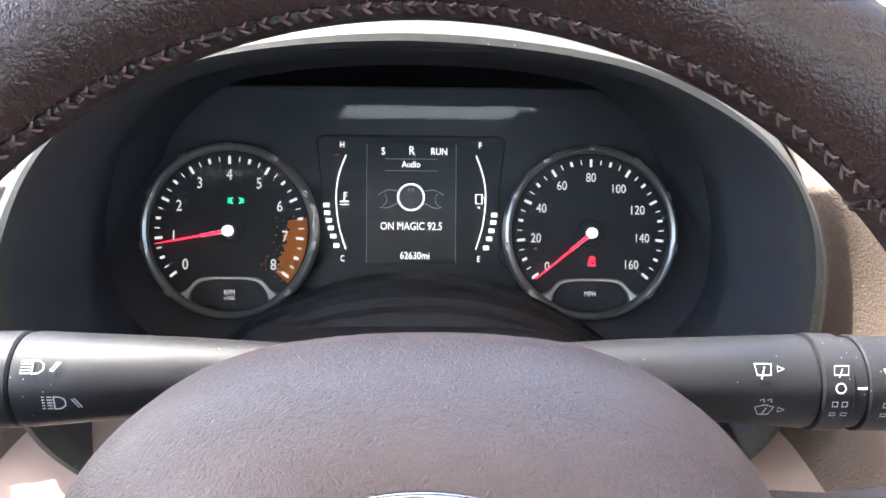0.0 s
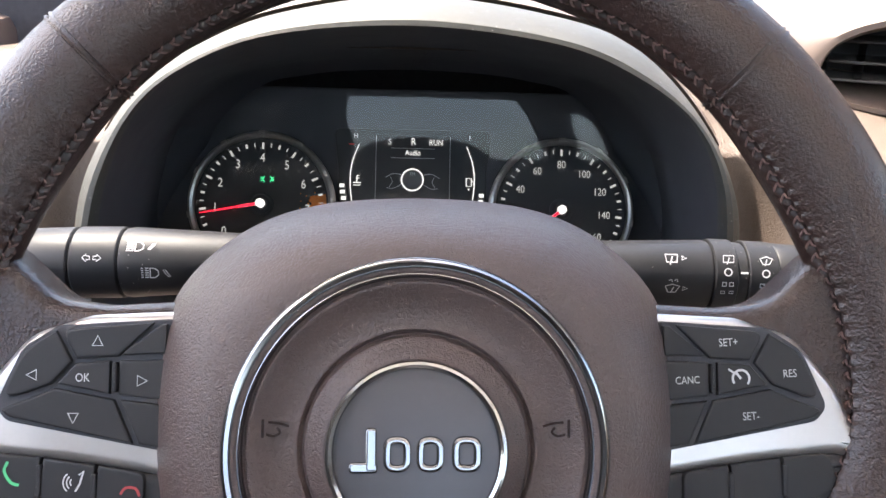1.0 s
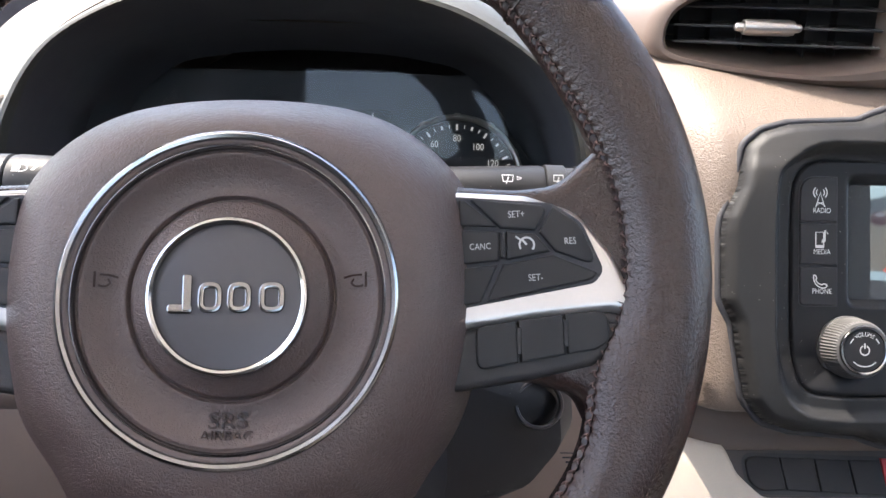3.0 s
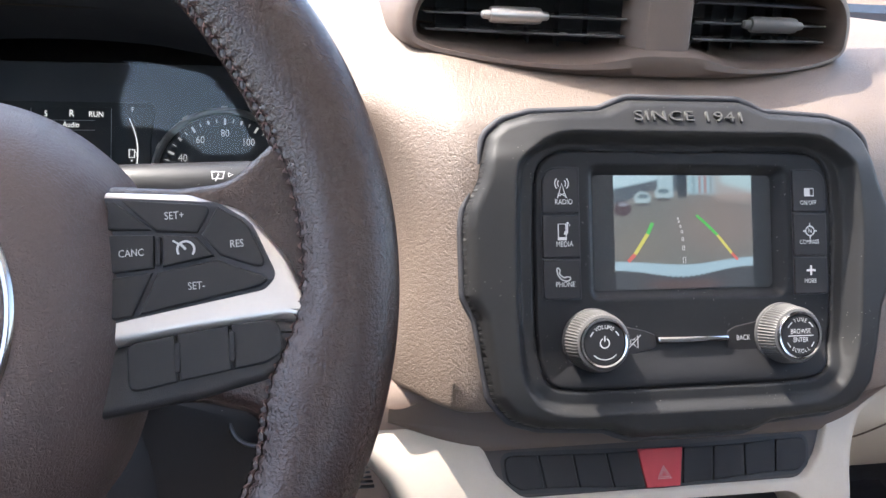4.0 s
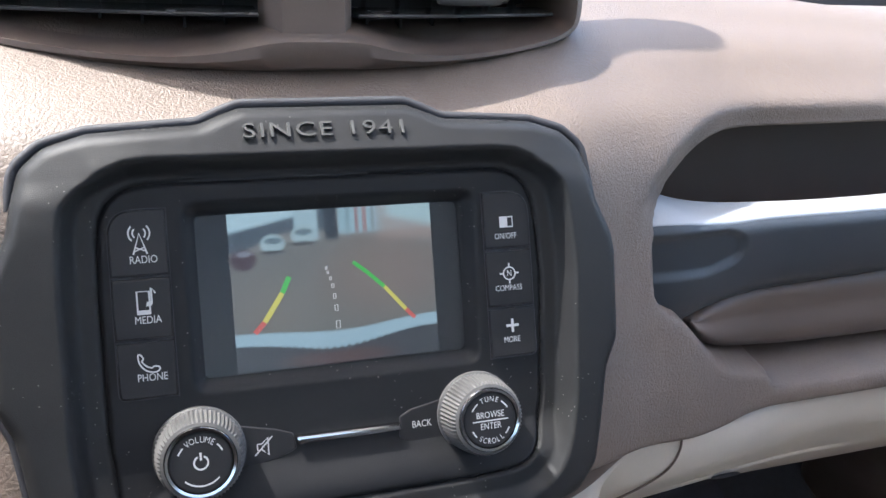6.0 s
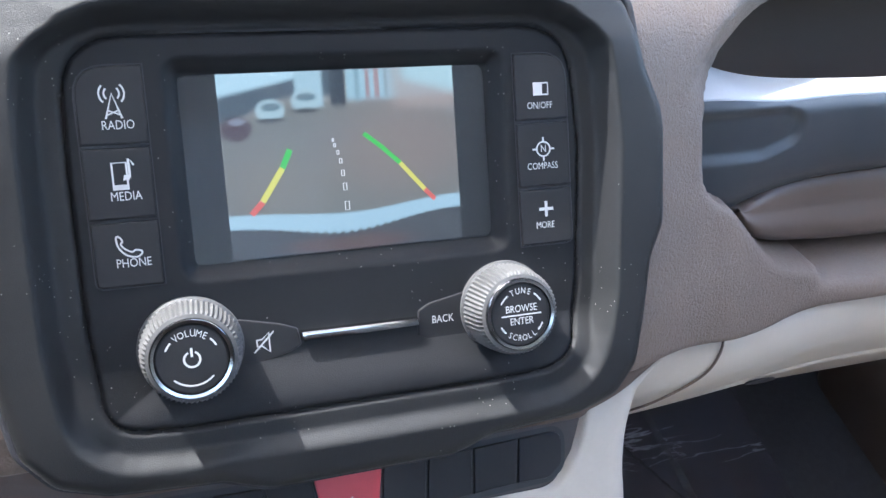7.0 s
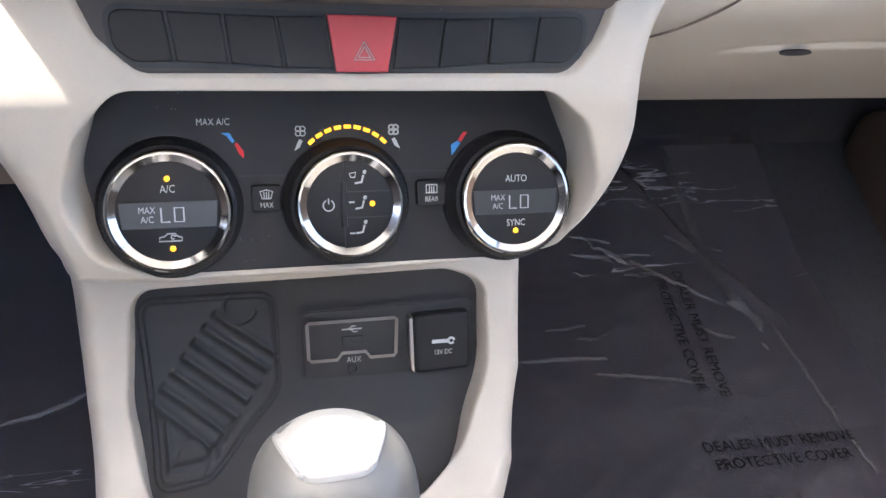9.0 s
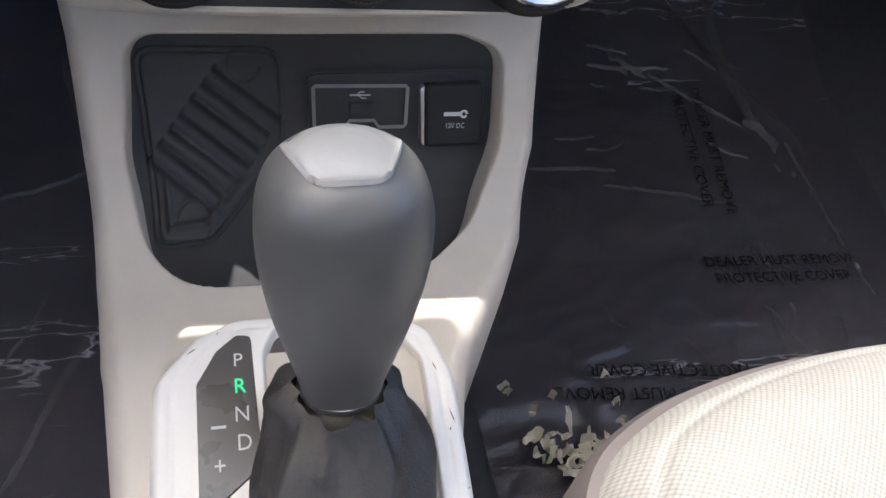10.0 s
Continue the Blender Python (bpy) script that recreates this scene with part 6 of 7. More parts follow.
# ---- radio buttons and print ----
for side, edges in ((-1, (39, 12.4, -12.6, -36)), (1, (38, 12, -14, -37))):
    for k in range(3):
        v1, v0 = edges[k] - (0.5 if k else 0), edges[k + 1]
        u0, u1 = (-89.5, -67) if side < 0 else (66.5, 89)
        lp = box_outline(u0 / 1000, v0 / 1000, u1 / 1000, v1 / 1000, 0)
        rr = [0.0008, 0.0008, 0.0008, 0.0008]
        if k == 0:
            rr[3 if side < 0 else 2] = 0.012
        if k == 2:
            rr[0 if side < 0 else 1] = 0.003
        lp = rounded([(u0 / 1000, v0 / 1000), (u1 / 1000, v0 / 1000), (u1 / 1000, v1 / 1000), (u0 / 1000, v1 / 1000)], rr)
        edge = bmesh.new()
        stroke(edge, lp, 0.0005, 0.0003, closed=True)
        b_ = part("radio_button", plate(inset(lp, 0.0004), -0.002, 0.0012, 0.0007), M_BTN, radio, "black radio button", F_RADIO)
        part("button_gap", edge, M_BLACKM, b_, "", F_RADIO)
        names = (("RADIO", "MEDIA", "PHONE"), ("ON/OFF", "COMPASS", "MORE"))[side > 0]
        cu = -77.5 if side < 0 else 77.5
        cv = ((24.0, 0.2, -22.5), (22.7, -0.7, -24.0))[side > 0][k]
        words(names[k], 0.0043 if side < 0 else 0.0037, (cu + (1 if side < 0 else -0.6)) / 1000, (cv - 5.0) / 1000, 0.0014, F_RADIO, M_WHITE, b_, "button_text", squeeze=0.80 if side < 0 else 0.80)
        bm = bmesh.new()
        X = lambda pts: [((cu + x) / 1000, (cv + y) / 1000) for x, y in pts]
        h = 0.0014
        if side < 0 and k == 0:
            stroke(bm, X([(-2.6, -2.8), (0, 5.5), (2.6, -2.8)]), 0.0007, h)
            stroke(bm, X([(-1.8, 0), (2.2, -1.6)]), 0.0005, h)
            stroke(bm, X([(1.8, 0), (-2.2, -1.6)]), 0.0005, h)
            for s_ in (0, 180):
                for r in (2.4, 4.0):
                    stroke(bm, [((cu + r * math.cos(radians(s_ + a))) / 1000, (cv + 5.5 + r * math.sin(radians(s_ + a))) / 1000) for a in range(-45, 46, 15)], 0.0006, h)
        elif side < 0 and k == 1:
            stroke(bm, X([(-2.6, 6.4), (2, 6.4), (2, -2.6), (-2.6, -2.6)]), 0.0007, h, closed=True)
            fill(bm, X([(-2.6, -1), (2, -1), (2, -2.6), (-2.6, -2.6)]), h)
            stroke(bm, X([(2.8, 1.2), (2.8, 7.6), (4.4, 5.4)]), 0.0008, h)
            fill(bm, X([(0.6, 0.4), (2.8, 0.6), (2.8, 2.4), (1.0, 2.2)]), h)
        elif side < 0:
            stroke(bm, curve_through(X([(-3.9, 4.0), (-2.9, 4.2), (-2.0, 2.6), (-2.6, 1.6), (-1.2, -0.2), (0.9, -1.2), (1.9, -0.6), (3.7, -1.0), (3.9, -2.0), (2.2, -3.0), (-1.0, -2.2), (-3.4, 0.6)]), 4), 0.0006, h, closed=True)
        elif k == 0:
            stroke(bm, X([(-3, 3.6), (3, 3.6), (3, -0.8), (-3, -0.8)]), 0.0007, h, closed=True)
            fill(bm, X([(-3, 3.6), (0.6, 3.6), (0.6, -0.8), (-3, -0.8)]), h)
        elif k == 1:
            stroke(bm, [((cu + 2.8 * math.cos(a)) / 1000, (cv + 1.6 + 2.8 * math.sin(a)) / 1000) for a in np.linspace(0, 6.1, 24)], 0.0006, h, closed=True)
            for a in range(0, 360, 90):
                stroke(bm, [((cu + r * math.cos(radians(a))) / 1000, (cv + 1.6 + r * math.sin(radians(a))) / 1000) for r in (2.8, 4.6)], 0.0007, h)
            words("N", 0.0040, cu / 1000, (cv + 1.6) / 1000, h, F_RADIO, M_WHITE, b_, "button_text")
        else:
            stroke(bm, X([(-3, 1.4), (3, 1.4)]), 0.0012, h)
            stroke(bm, X([(0, 4.4), (0, -1.6)]), 0.0012, h)
        part("button_symbol", bm, M_WHITE, b_, "", F_RADIO)
for lp, nm in ((mm([(-45, -51.5), (-30, -55), (-23.5, -57.5), (-22.5, -64), (-27, -66), (-46, -71)]), "mute_button"), (mm([(22.5, -57), (27, -54.5), (43, -51.5), (43, -71), (27, -69), (22, -66.5)]), "back_button")):
    b_ = part(nm, plate(rounded(lp, 0.0015), -0.002, 0.0008, 0.0005), M_BTN, radio, "", F_RADIO)
    bm = bmesh.new()
    stroke(bm, rounded(lp, 0.0015), 0.0005, 0.0002, closed=True)
    part("button_gap", bm, M_BLACKM, b_, "", F_RADIO)
    if nm == "back_button":
        words("BACK", 0.0042, 0.0320, -0.0612, 0.0011, F_RADIO, M_WHITE, b_, "button_text")
    else:
        bm = bmesh.new()
        stroke(bm, mm([(-38.4, -60), (-36.6, -60), (-34, -57.6), (-34, -64.8), (-36.6, -62.4), (-38.4, -62.4)]), 0.0006, 0.0011, closed=True)
        stroke(bm, mm([(-39.6, -64.6), (-32.2, -57.4)]), 0.0006, 0.0011)
        part("button_symbol", bm, M_GREYPR, b_, "", F_RADIO)
part("disc_slot_bar", plate(rounded(mm([(-22.5, -58.6), (22, -59.2), (22.5, -62.4), (-22, -62.6)]), 0.001), -0.001, 0.0030, 0.0012), M_CHROME, radio, "chrome bar", F_RADIO)
vk = next(o for o in radio.children if o.name.startswith("volume_knob"))
tk = next(o for o in radio.children if o.name.startswith("tune_knob"))
bm = bmesh.new()
stroke(bm, arc((-0.061, -0.0595), 0.0026, 115, 425, 20), 0.0007, 0.0187)
stroke(bm, mm([(-61, -58.6), (-61, -55.6)]), 0.0008, 0.0187)
for a0, a1 in ((25, 45), (135, 155), (225, 315)):
    stroke(bm, arc((-0.061, -0.0595), 0.0090, a0, a1, 10), 0.0006, 0.0187)
part("knob_symbol", bm, M_WHITE, vk, "", F_RADIO)
for k, ch in enumerate("VOLUME"):
    a = 122 - 12.8 * k
    words(ch, 0.0034, -0.061 + 0.0088 * math.cos(radians(a)), -0.0595 + 0.0088 * math.sin(radians(a)), 0.0187, F_RADIO, M_WHITE, vk, "knob_text", turn=a - 90)
for txt, v, size in (("BROWSE", -57.2, 3.9), ("ENTER", -62.0, 3.9)):
    words(txt, size / 1000, 0.0575, v / 1000, 0.0187, F_RADIO, M_WHITE, tk, "knob_text")
for word, base, stp, sgn in (("TUNE", 112, -14.6, 1), ("SCROLL", 237, 13, -1)):
    for k, ch in enumerate(word):
        a = base + stp * k
        words(ch, 0.0033, 0.0575 + 0.0090 * math.cos(radians(a)), -0.0595 + 0.0090 * math.sin(radians(a)), 0.0187, F_RADIO, M_WHITE, tk, "knob_text", turn=a - 90 if sgn > 0 else a + 90)
bm = bmesh.new()
stroke(bm, mm([(49.5, -59.6), (65.5, -59.6)]), 0.0005, 0.0187)
for a0, a1 in ((30, 55), (125, 150), (205, 225), (315, 335)):
    stroke(bm, arc((0.0575, -0.0595), 0.0092, a0, a1, 8), 0.0006, 0.0187)
part("knob_symbol", bm, M_WHITE, tk, "", F_RADIO)
# worn letters in the bezel's plastic, their lit edges painted as a paler tone
M_RAISED = mat("lightened_worn_letters", (0.062, 0.061, 0.058), 0.45, var=0.15)
F_SINCE = F_RADIO @ Matrix.Translation((-0.0012, 0.0670, 0.0077)) @ Matrix.Rotation(radians(-21.8), 4, "X")
words("SINCE 1941", 0.0094, 0, 0, 0, F_SINCE, M_RAISED, radio, "raised_text", depth=0.0008, squeeze=1.34, spacing=1.12)
# the reversing-camera picture on the screen
M_P = {n: mat("picture_" + n, c, 0.5, emit=0.115, var=v, var_scale=60) for n, c, v in (("green", (0.05, 0.40, 0.07), 0.05), ("yellow", (0.50, 0.47, 0.10), 0.05), ("red", (0.48, 0.09, 0.08), 0.05), ("white", (0.55, 0.57, 0.57), 0.05))}
screen_ob = next(o for o in radio.children if o.name.startswith("touchscreen"))


def soft(x, width):
    """From 0 to 1 across an edge of the given width."""
    return step01(x, -width / 2, width / 2)


def picture_colours(U, V):
    """What the reversing camera shows, blurred as on its small screen: U, V in millimetres."""
    def lin(r, g, b):
        return np.array([((c / 255 + 0.055) / 1.055) ** 2.4 for c in (r, g, b)])

    C = np.zeros(U.shape + (3,)) + lin(104, 106, 106)

    def lay(mask, colour):
        C[:] = C + (colour - C) * mask[..., None]

    def blob(u, v, ru, rv, edge=0.5):
        return 1 - soft(np.hypot((U - u) / ru, (V - v) / rv) - 1, edge)

    lay(blob(24, 6, 26, 16, 1.4) * 0.6, lin(128, 112, 108))
    lay(blob(-26, -6, 18, 12, 1.4) * 0.4, lin(118, 112, 104))
    far = 15 + 8 * step01(U, -44, -18) - 6 * step01(U, 25, 45)
    lay(soft(V - far, 6) * 0.8, lin(126, 124, 126))
    lay(soft(V - far - 3, 3) * soft(-U, 6), lin(62, 76, 90))
    lay(soft(V - 27 - 0.20 * (U + 43), 2.5) * soft(-14 - U, 3), lin(164, 192, 208))
    lay(soft(V - 24, 3) * soft(U - 3, 1), lin(142, 172, 186))
    lay(soft(V - 20, 6) * soft(U - 20, 8) * 0.75, lin(150, 136, 134))
    lay(soft(V - 29 + 0.25 * (U - 30), 5) * soft(U - 24, 6), lin(158, 184, 194))
    for u, w, c in ((7, 1.0, (112, 140, 154)), (11, 0.8, (140, 96, 100)), (14.5, 1.0, (146, 104, 106)), (18, 0.7, (120, 130, 140))):
        lay(soft(V - 24, 4) * (1 - soft(np.abs(U - u) - w, 0.8)) * 0.8, lin(*c))
    lay(soft(V - 22, 3) * (1 - soft(np.abs(U + 0.3) - 2.8, 1.0)), lin(34, 44, 56))
    lay(soft(V - 22, 3) * (1 - soft(np.abs(U + 11) - 5, 2)), lin(150, 176, 190))
    for u, v in ((-25.5, 21.5), (-12.5, 24.5)):
        lay(blob(u, v, 5.2, 4.0, 0.35), lin(150, 172, 182))
        lay(blob(u + 0.3, v + 1.2, 3.6, 1.4, 0.5), lin(90, 112, 126))
        lay(blob(u, v - 3.6, 5.0, 0.9, 0.6), lin(56, 62, 68))
    lay(blob(-38, 15.5, 5.4, 4.4, 0.4), lin(60, 40, 52))
    lay(blob(-37.5, 18, 3.0, 1.2, 0.5), lin(120, 124, 140))
    top = -15.2 - 2.4 * np.exp(-(U / 26) ** 2) + 1.6 * step01(U, 5, 45)
    low = -20.2 - 4.6 * np.exp(-((U + 2) / 24) ** 2) + 1.4 * step01(U, 10, 45) + 0.5 * np.sin(U * 1.9) * np.exp(-(U / 22) ** 2)
    lay(soft(top - V, 0.8), lin(150, 178, 196))
    lay(soft(low - V, 0.7), lin(58, 62, 70))
    lay(soft(low - V - 2, 2) * blob(0, -29, 24, 3, 0.8) * 0.6, lin(92, 62, 58))
    return C


M_PICTURE = bpy.data.materials.new("reversing_picture")
M_PICTURE.use_nodes = True
nt = M_PICTURE.node_tree
shown = nt.nodes.new("ShaderNodeAttribute")
shown.attribute_name = "picture"
nt.nodes["Principled BSDF"].inputs["Base Color"].default_value = (0.02, 0.02, 0.02, 1)
nt.nodes["Principled BSDF"].inputs["Emission Strength"].default_value = 0.118
nt.links.new(shown.outputs["Color"], nt.nodes["Principled BSDF"].inputs["Emission Color"])
pu, pv = np.linspace(-43.5, 44.5, 133), np.linspace(-31.5, 35, 101)
picture = sheet("camera_picture", pu, pv, lambda U, V: (U / 1000, V / 1000, 0 * U - 0.00645, np.ones(U.shape, bool)), M_PICTURE, screen_ob, "reversing camera picture", F_RADIO)
colours = picture_colours(*np.meshgrid(pu, pv)).reshape(-1, 3)
layer = picture.data.color_attributes.new("picture", "FLOAT_COLOR", "POINT")
layer.data.foreach_set("color", np.concatenate([colours, np.ones((len(colours), 1))], 1).ravel().tolist())
for pts, key in (([(-19.6, 7.2), (-22.9, 0.6)], "green"), ([(-22.9, 0.6), (-31, -11.1)], "yellow"), ([(-31, -11.1), (-35.3, -15.4)], "red"), ([(8.1, 11.4), (14.6, 6.0), (21.4, -0.5)], "green"), ([(21.4, -0.5), (30.5, -11.3)], "yellow"), ([(30.5, -11.3), (34.3, -15.4)], "red")):
    bm = stroke(bmesh.new(), mm(pts), 0.0022 if pts[0][0] < 0 else 0.0017, -0.0062)
    part("guide_line", bm, M_P[key], screen_ob, "", F_RADIO)
bm = bmesh.new()
for u, v, s_ in ((-0.1, -15.0, 2.0), (-0.4, -7.8, 1.6), (-0.8, -2.7, 1.3), (-1.3, 1.8, 1.1), (-2.1, 5.0, 0.9), (-3.1, 7.7, 0.8), (-3.6, 9.6, 0.7)):
    stroke(bm, mm([(u - s_ * 0.4, v - s_ * 0.8), (u + s_ * 0.4, v - s_ * 0.8), (u + s_ * 0.4, v + s_ * 0.8), (u - s_ * 0.4, v + s_ * 0.8)]), 0.0004, -0.0062, closed=True)
part("guide_marks", bm, M_P["white"], screen_ob, "", F_RADIO)
bm = fill(bmesh.new(), mm([(-57, -32), (57, -32), (57, 35), (-57, 35)]), -0.0058)
cover = part("screen_glass", bm, M_SCREEN, radio, "dusty screen glass", F_RADIO)
cover.visible_shadow = False

# ---- switch row ----
left_cells = [((-102, 16), (-79.8, 15.2), (-76.6, -5), (-92, -5.4), (-99.5, 0)), ((-79.2, 15.2), (-57.6, 14.4), (-55.2, -6), (-76, -5)), ((-57, 14.4), (-36.2, 13.8), (-33, -7.4), (-54.6, -6)), ((-35.6, 13.8), (-15.6, 14), (-12.6, -8), (-32.4, -7.4))]
gap = bmesh.new()
STRIP = rounded(mm([(-103.4, 17.4), (0, 14.6), (103.4, 17.4), (100.6, -2), (92, -6.6), (0, -9.2), (-92, -6.6), (-100.6, -2)]), [0.007, 0.05, 0.007, 0.008, 0.01, 0.05, 0.01, 0.008])
part("switch_recess", fill(gap, inset(STRIP, -0.0006), -0.0006), M_DIAL, switches, "dark gap round the switches", F_SWITCH)
for cells in left_cells:
    for s_ in (-1, 1):
        pts = mm([(u * -s_, v) for u, v in cells])
        rr = [0.007 if (abs(p[0]) > 0.085) else 0.0004 for p in pts]
        part("blank_switch", plate(inset(rounded(pts, rr), 0.0003), -0.003, 0.0010, 0.0007), M_BTN, switches, "blank black switch", F_SWITCH)
haz = part("hazard_button", plate(rounded(mm([(-15, 14.6), (15, 14.2), (10.6, -9), (-11.6, -9)]), 0.001), -0.003, 0.0010, 0.0006), M_HAZ, switches, "red hazard button", F_SWITCH)
bm = bmesh.new()
for r, w in ((5.0, 0.0006), (3.0, 0.0006)):
    stroke(bm, [(0.0005 + r / 1000 * math.cos(radians(a)), -0.0015 + r / 1000 * math.sin(radians(a))) for a in (90, 210, 330)], w, 0.0012, closed=True)
part("hazard_symbol", bm, M_WHITE, haz, "white double triangle", F_SWITCH)

# ---- climate print ----
ck = [o for o in climate.children if o.name.startswith("climate_knob")]
H = 0.0167
(u0, v0, r0), (u1, v1, r1), (u2, v2, _) = KNOBS


def chord(c, r, v):
    return math.sqrt(max(1e-9, r * r - v * v))


for (cu, cv, r), k_ob, w1, w2 in ((KNOBS[0], ck[0], "A/C", ""), (KNOBS[2], ck[2], "AUTO", "SYNC")):
    rr = r - 0.0052
    strip = [(cu + math.copysign(1, s) * chord(0, rr, v), cv + v) for s, v in ((-1, 0.0045), (-1, -0.0075), (1, -0.0075), (1, 0.0045))]
    part("climate_display", plate(strip, 0.0155, H, 0.0002), mat("display_glass", (0.040, 0.040, 0.042), 0.42, var=0.05), k_ob, "glossy display strip", F_CLIMATE)
    words("MAX", 0.0042, cu - 0.0095, cv + 0.0008, H + 0.0002, F_CLIMATE, M_GREYPR, k_ob, "knob_text")
    words("A/C", 0.0042, cu - 0.0095, cv - 0.0034, H + 0.0002, F_CLIMATE, M_GREYPR, k_ob, "knob_text")
    bm = bmesh.new()
    stroke(bm, [(cu - 0.0034, cv + 0.0020), (cu - 0.0034, cv - 0.0046), (cu + 0.0004, cv - 0.0046)], 0.0008, H + 0.0002)
    stroke(bm, [(cu + 0.0024, cv + 0.0018), (cu + 0.0064, cv + 0.0018), (cu + 0.0064, cv - 0.0046), (cu + 0.0024, cv - 0.0046)], 0.0008, H + 0.0002, closed=True)
    part("display_digits", bm, M_GREYPR, k_ob, "grey segment letters", F_CLIMATE)
    words(w1, 0.0050, cu, cv + 0.0102, H + 0.0002, F_CLIMATE, M_WHITE, k_ob, "knob_text")
    if w2:
        words(w2, 0.0048, cu, cv - 0.0120, H + 0.0002, F_CLIMATE, M_WHITE, k_ob, "knob_text")
    else:
        bm = bmesh.new()
        stroke(bm, [(cu + x / 1000, cv + y / 1000) for x, y in ((-5, -13.4), (-4.6, -11.6), (-2.6, -11.2), (-1.2, -10), (2, -10), (3.4, -11.4), (5, -11.8), (5, -13.4))], 0.0006, H + 0.0002, closed=True)
        stroke(bm, arc((cu + 0.0012, cv - 0.0116), 0.0009, 0, 300, 8), 0.0006, H + 0.0002)
        part("recirculation_symbol", bm, M_GREYPR, k_ob, "", F_CLIMATE)
for cu, cv, k_ob in ((u0, v0 + 0.0150, ck[0]), (u0 + 0.0008, v0 - 0.0170, ck[0]), (u2, v2 - 0.0160, ck[2]), (u1 + 0.0105, v1 + 0.0002, ck[1])):
    part("amber_lamp", turned([(0.0013, H - 0.0004), (0.0013, H + 0.0002), (0.0008, H + 0.0004)], 16, (cu, cv)), M_GLOWA, k_ob, "lit amber lamp", F_CLIMATE)
bm = bmesh.new()
rr = r1 - 0.0050
for pts in ([(u1 - 0.003, v1 + rr), (u1 - 0.003, v1 - rr)], [(u1 - 0.002, v1 + 0.0062), (u1 + chord(0, rr, 0.0062), v1 + 0.0062)], [(u1 - 0.002, v1 - 0.0062), (u1 + chord(0, rr, 0.0062), v1 - 0.0062)]):
    stroke(bm, pts, 0.0005, H - 0.0003)
part("button_gap", bm, M_BLACKM, ck[1], "", F_CLIMATE)
part("button_ridge", plate(box_outline(u1 - 0.0042, v1 - 0.0105, u1 - 0.0018, v1 + 0.0105, 0.001), 0.0155, H + 0.0008, 0.0005), M_BTN, ck[1], "", F_CLIMATE)
bm = bmesh.new()
stroke(bm, arc((u1 - 0.0105, v1), 0.0026, 115, 425, 18), 0.0006, H + 0.0002)
stroke(bm, [(u1 - 0.0105, v1 + 0.0006), (u1 - 0.0105, v1 + 0.0034)], 0.0006, H + 0.0002)
for dv, up, dn in ((0.0122, 1, 0), (0.0, 0, 0), (-0.0118, 0, 1)):
    x, y = u1 + 0.0040, v1 + dv
    stroke(bm, [(x + 0.0024, y + 0.0018), (x + 0.0014, y - 0.0016), (x - 0.0018, y - 0.0020)], 0.0010, H + 0.0002)
    stroke(bm, arc((x + 0.0030, y + 0.0032), 0.0006, 0, 330, 8), 0.0008, H + 0.0002)
    if up:
        stroke(bm, [(x - 0.0044, y + 0.0026), (x - 0.0012, y + 0.0032), (x - 0.0018, y + 0.0008), (x - 0.0036, y + 0.0008)], 0.0006, H + 0.0002, closed=True)
    else:
        stroke(bm, [(x - 0.0048, y + (-0.002 if dn else 0.0012)), (x - 0.0022, y + (-0.002 if dn else 0.0012))], 0.0008, H + 0.0002)
part("airflow_symbols", bm, M_GREYPR, ck[1], "", F_CLIMATE)
words("MAX A/C", 0.0046, -0.064, 0.0060, 0.0003, F_CLIMATE, M_WHITE, climate, "panel_text")
for pts, m_ in (([(-58, -0.6), (-60.5, 0.8), (-56.8, 1.0), (-54.4, -3), (-55.6, -4)], M_BLUE), ([(-54.6, -4.4), (-53.4, -3.6), (-50.4, -8), (-50.6, -11.4), (-53, -8.4)], M_RED), ([(60.4, -0.6), (58, -0.6), (55.2, -4.6), (57, -5.6)], M_RED), ([(55, -5), (56.8, -6), (54.6, -9), (52, -12.4), (51.6, -7)], M_BLUE)):
    part("temperature_arrow", fill(bmesh.new(), mm(pts), 0.0003), m_, climate, "", F_CLIMATE)
for k in range(9):
    a = radians(133 - 10.8 * k)
    c, s = math.cos(a), math.sin(a)
    cx, cy, rr = -0.0008, -0.0228, 0.0258
    part("fan_speed_bar", stroke(bmesh.new(), [(cx + rr * c + 0.0017 * s, cy + rr * s - 0.0017 * c), (cx + rr * c - 0.0017 * s, cy + rr * s + 0.0017 * c)], 0.0018, 0.0004), M_GLOWA, climate, "lit amber bar", F_CLIMATE)
for cu in (-0.0235, 0.0222):
    bm = bmesh.new()
    for a in (45, 135, 225, 315):
        stroke(bm, [(cu + 0.0015 * math.cos(radians(a)) + 0.0013 * math.cos(t), 0.0012 + 0.0015 * math.sin(radians(a)) + 0.0013 * math.sin(t)) for t in np.linspace(0, 5.5, 9)], 0.0005 if cu < 0 else 0.0009, 0.0003, closed=True)
    sg = -1 if cu < 0 else 1
    fill(bm, [(cu + sg * 0.0005, -0.0026), (cu - sg * 0.0010, -0.0034), (cu - sg * 0.0002 + sg * 0.0006, -0.0066), (cu + sg * 0.0032, -0.0082), (cu + sg * 0.0014, -0.0040)][::-sg], 0.0003)
    part("fan_symbol", bm, M_WHITE, climate, "", F_CLIMATE)
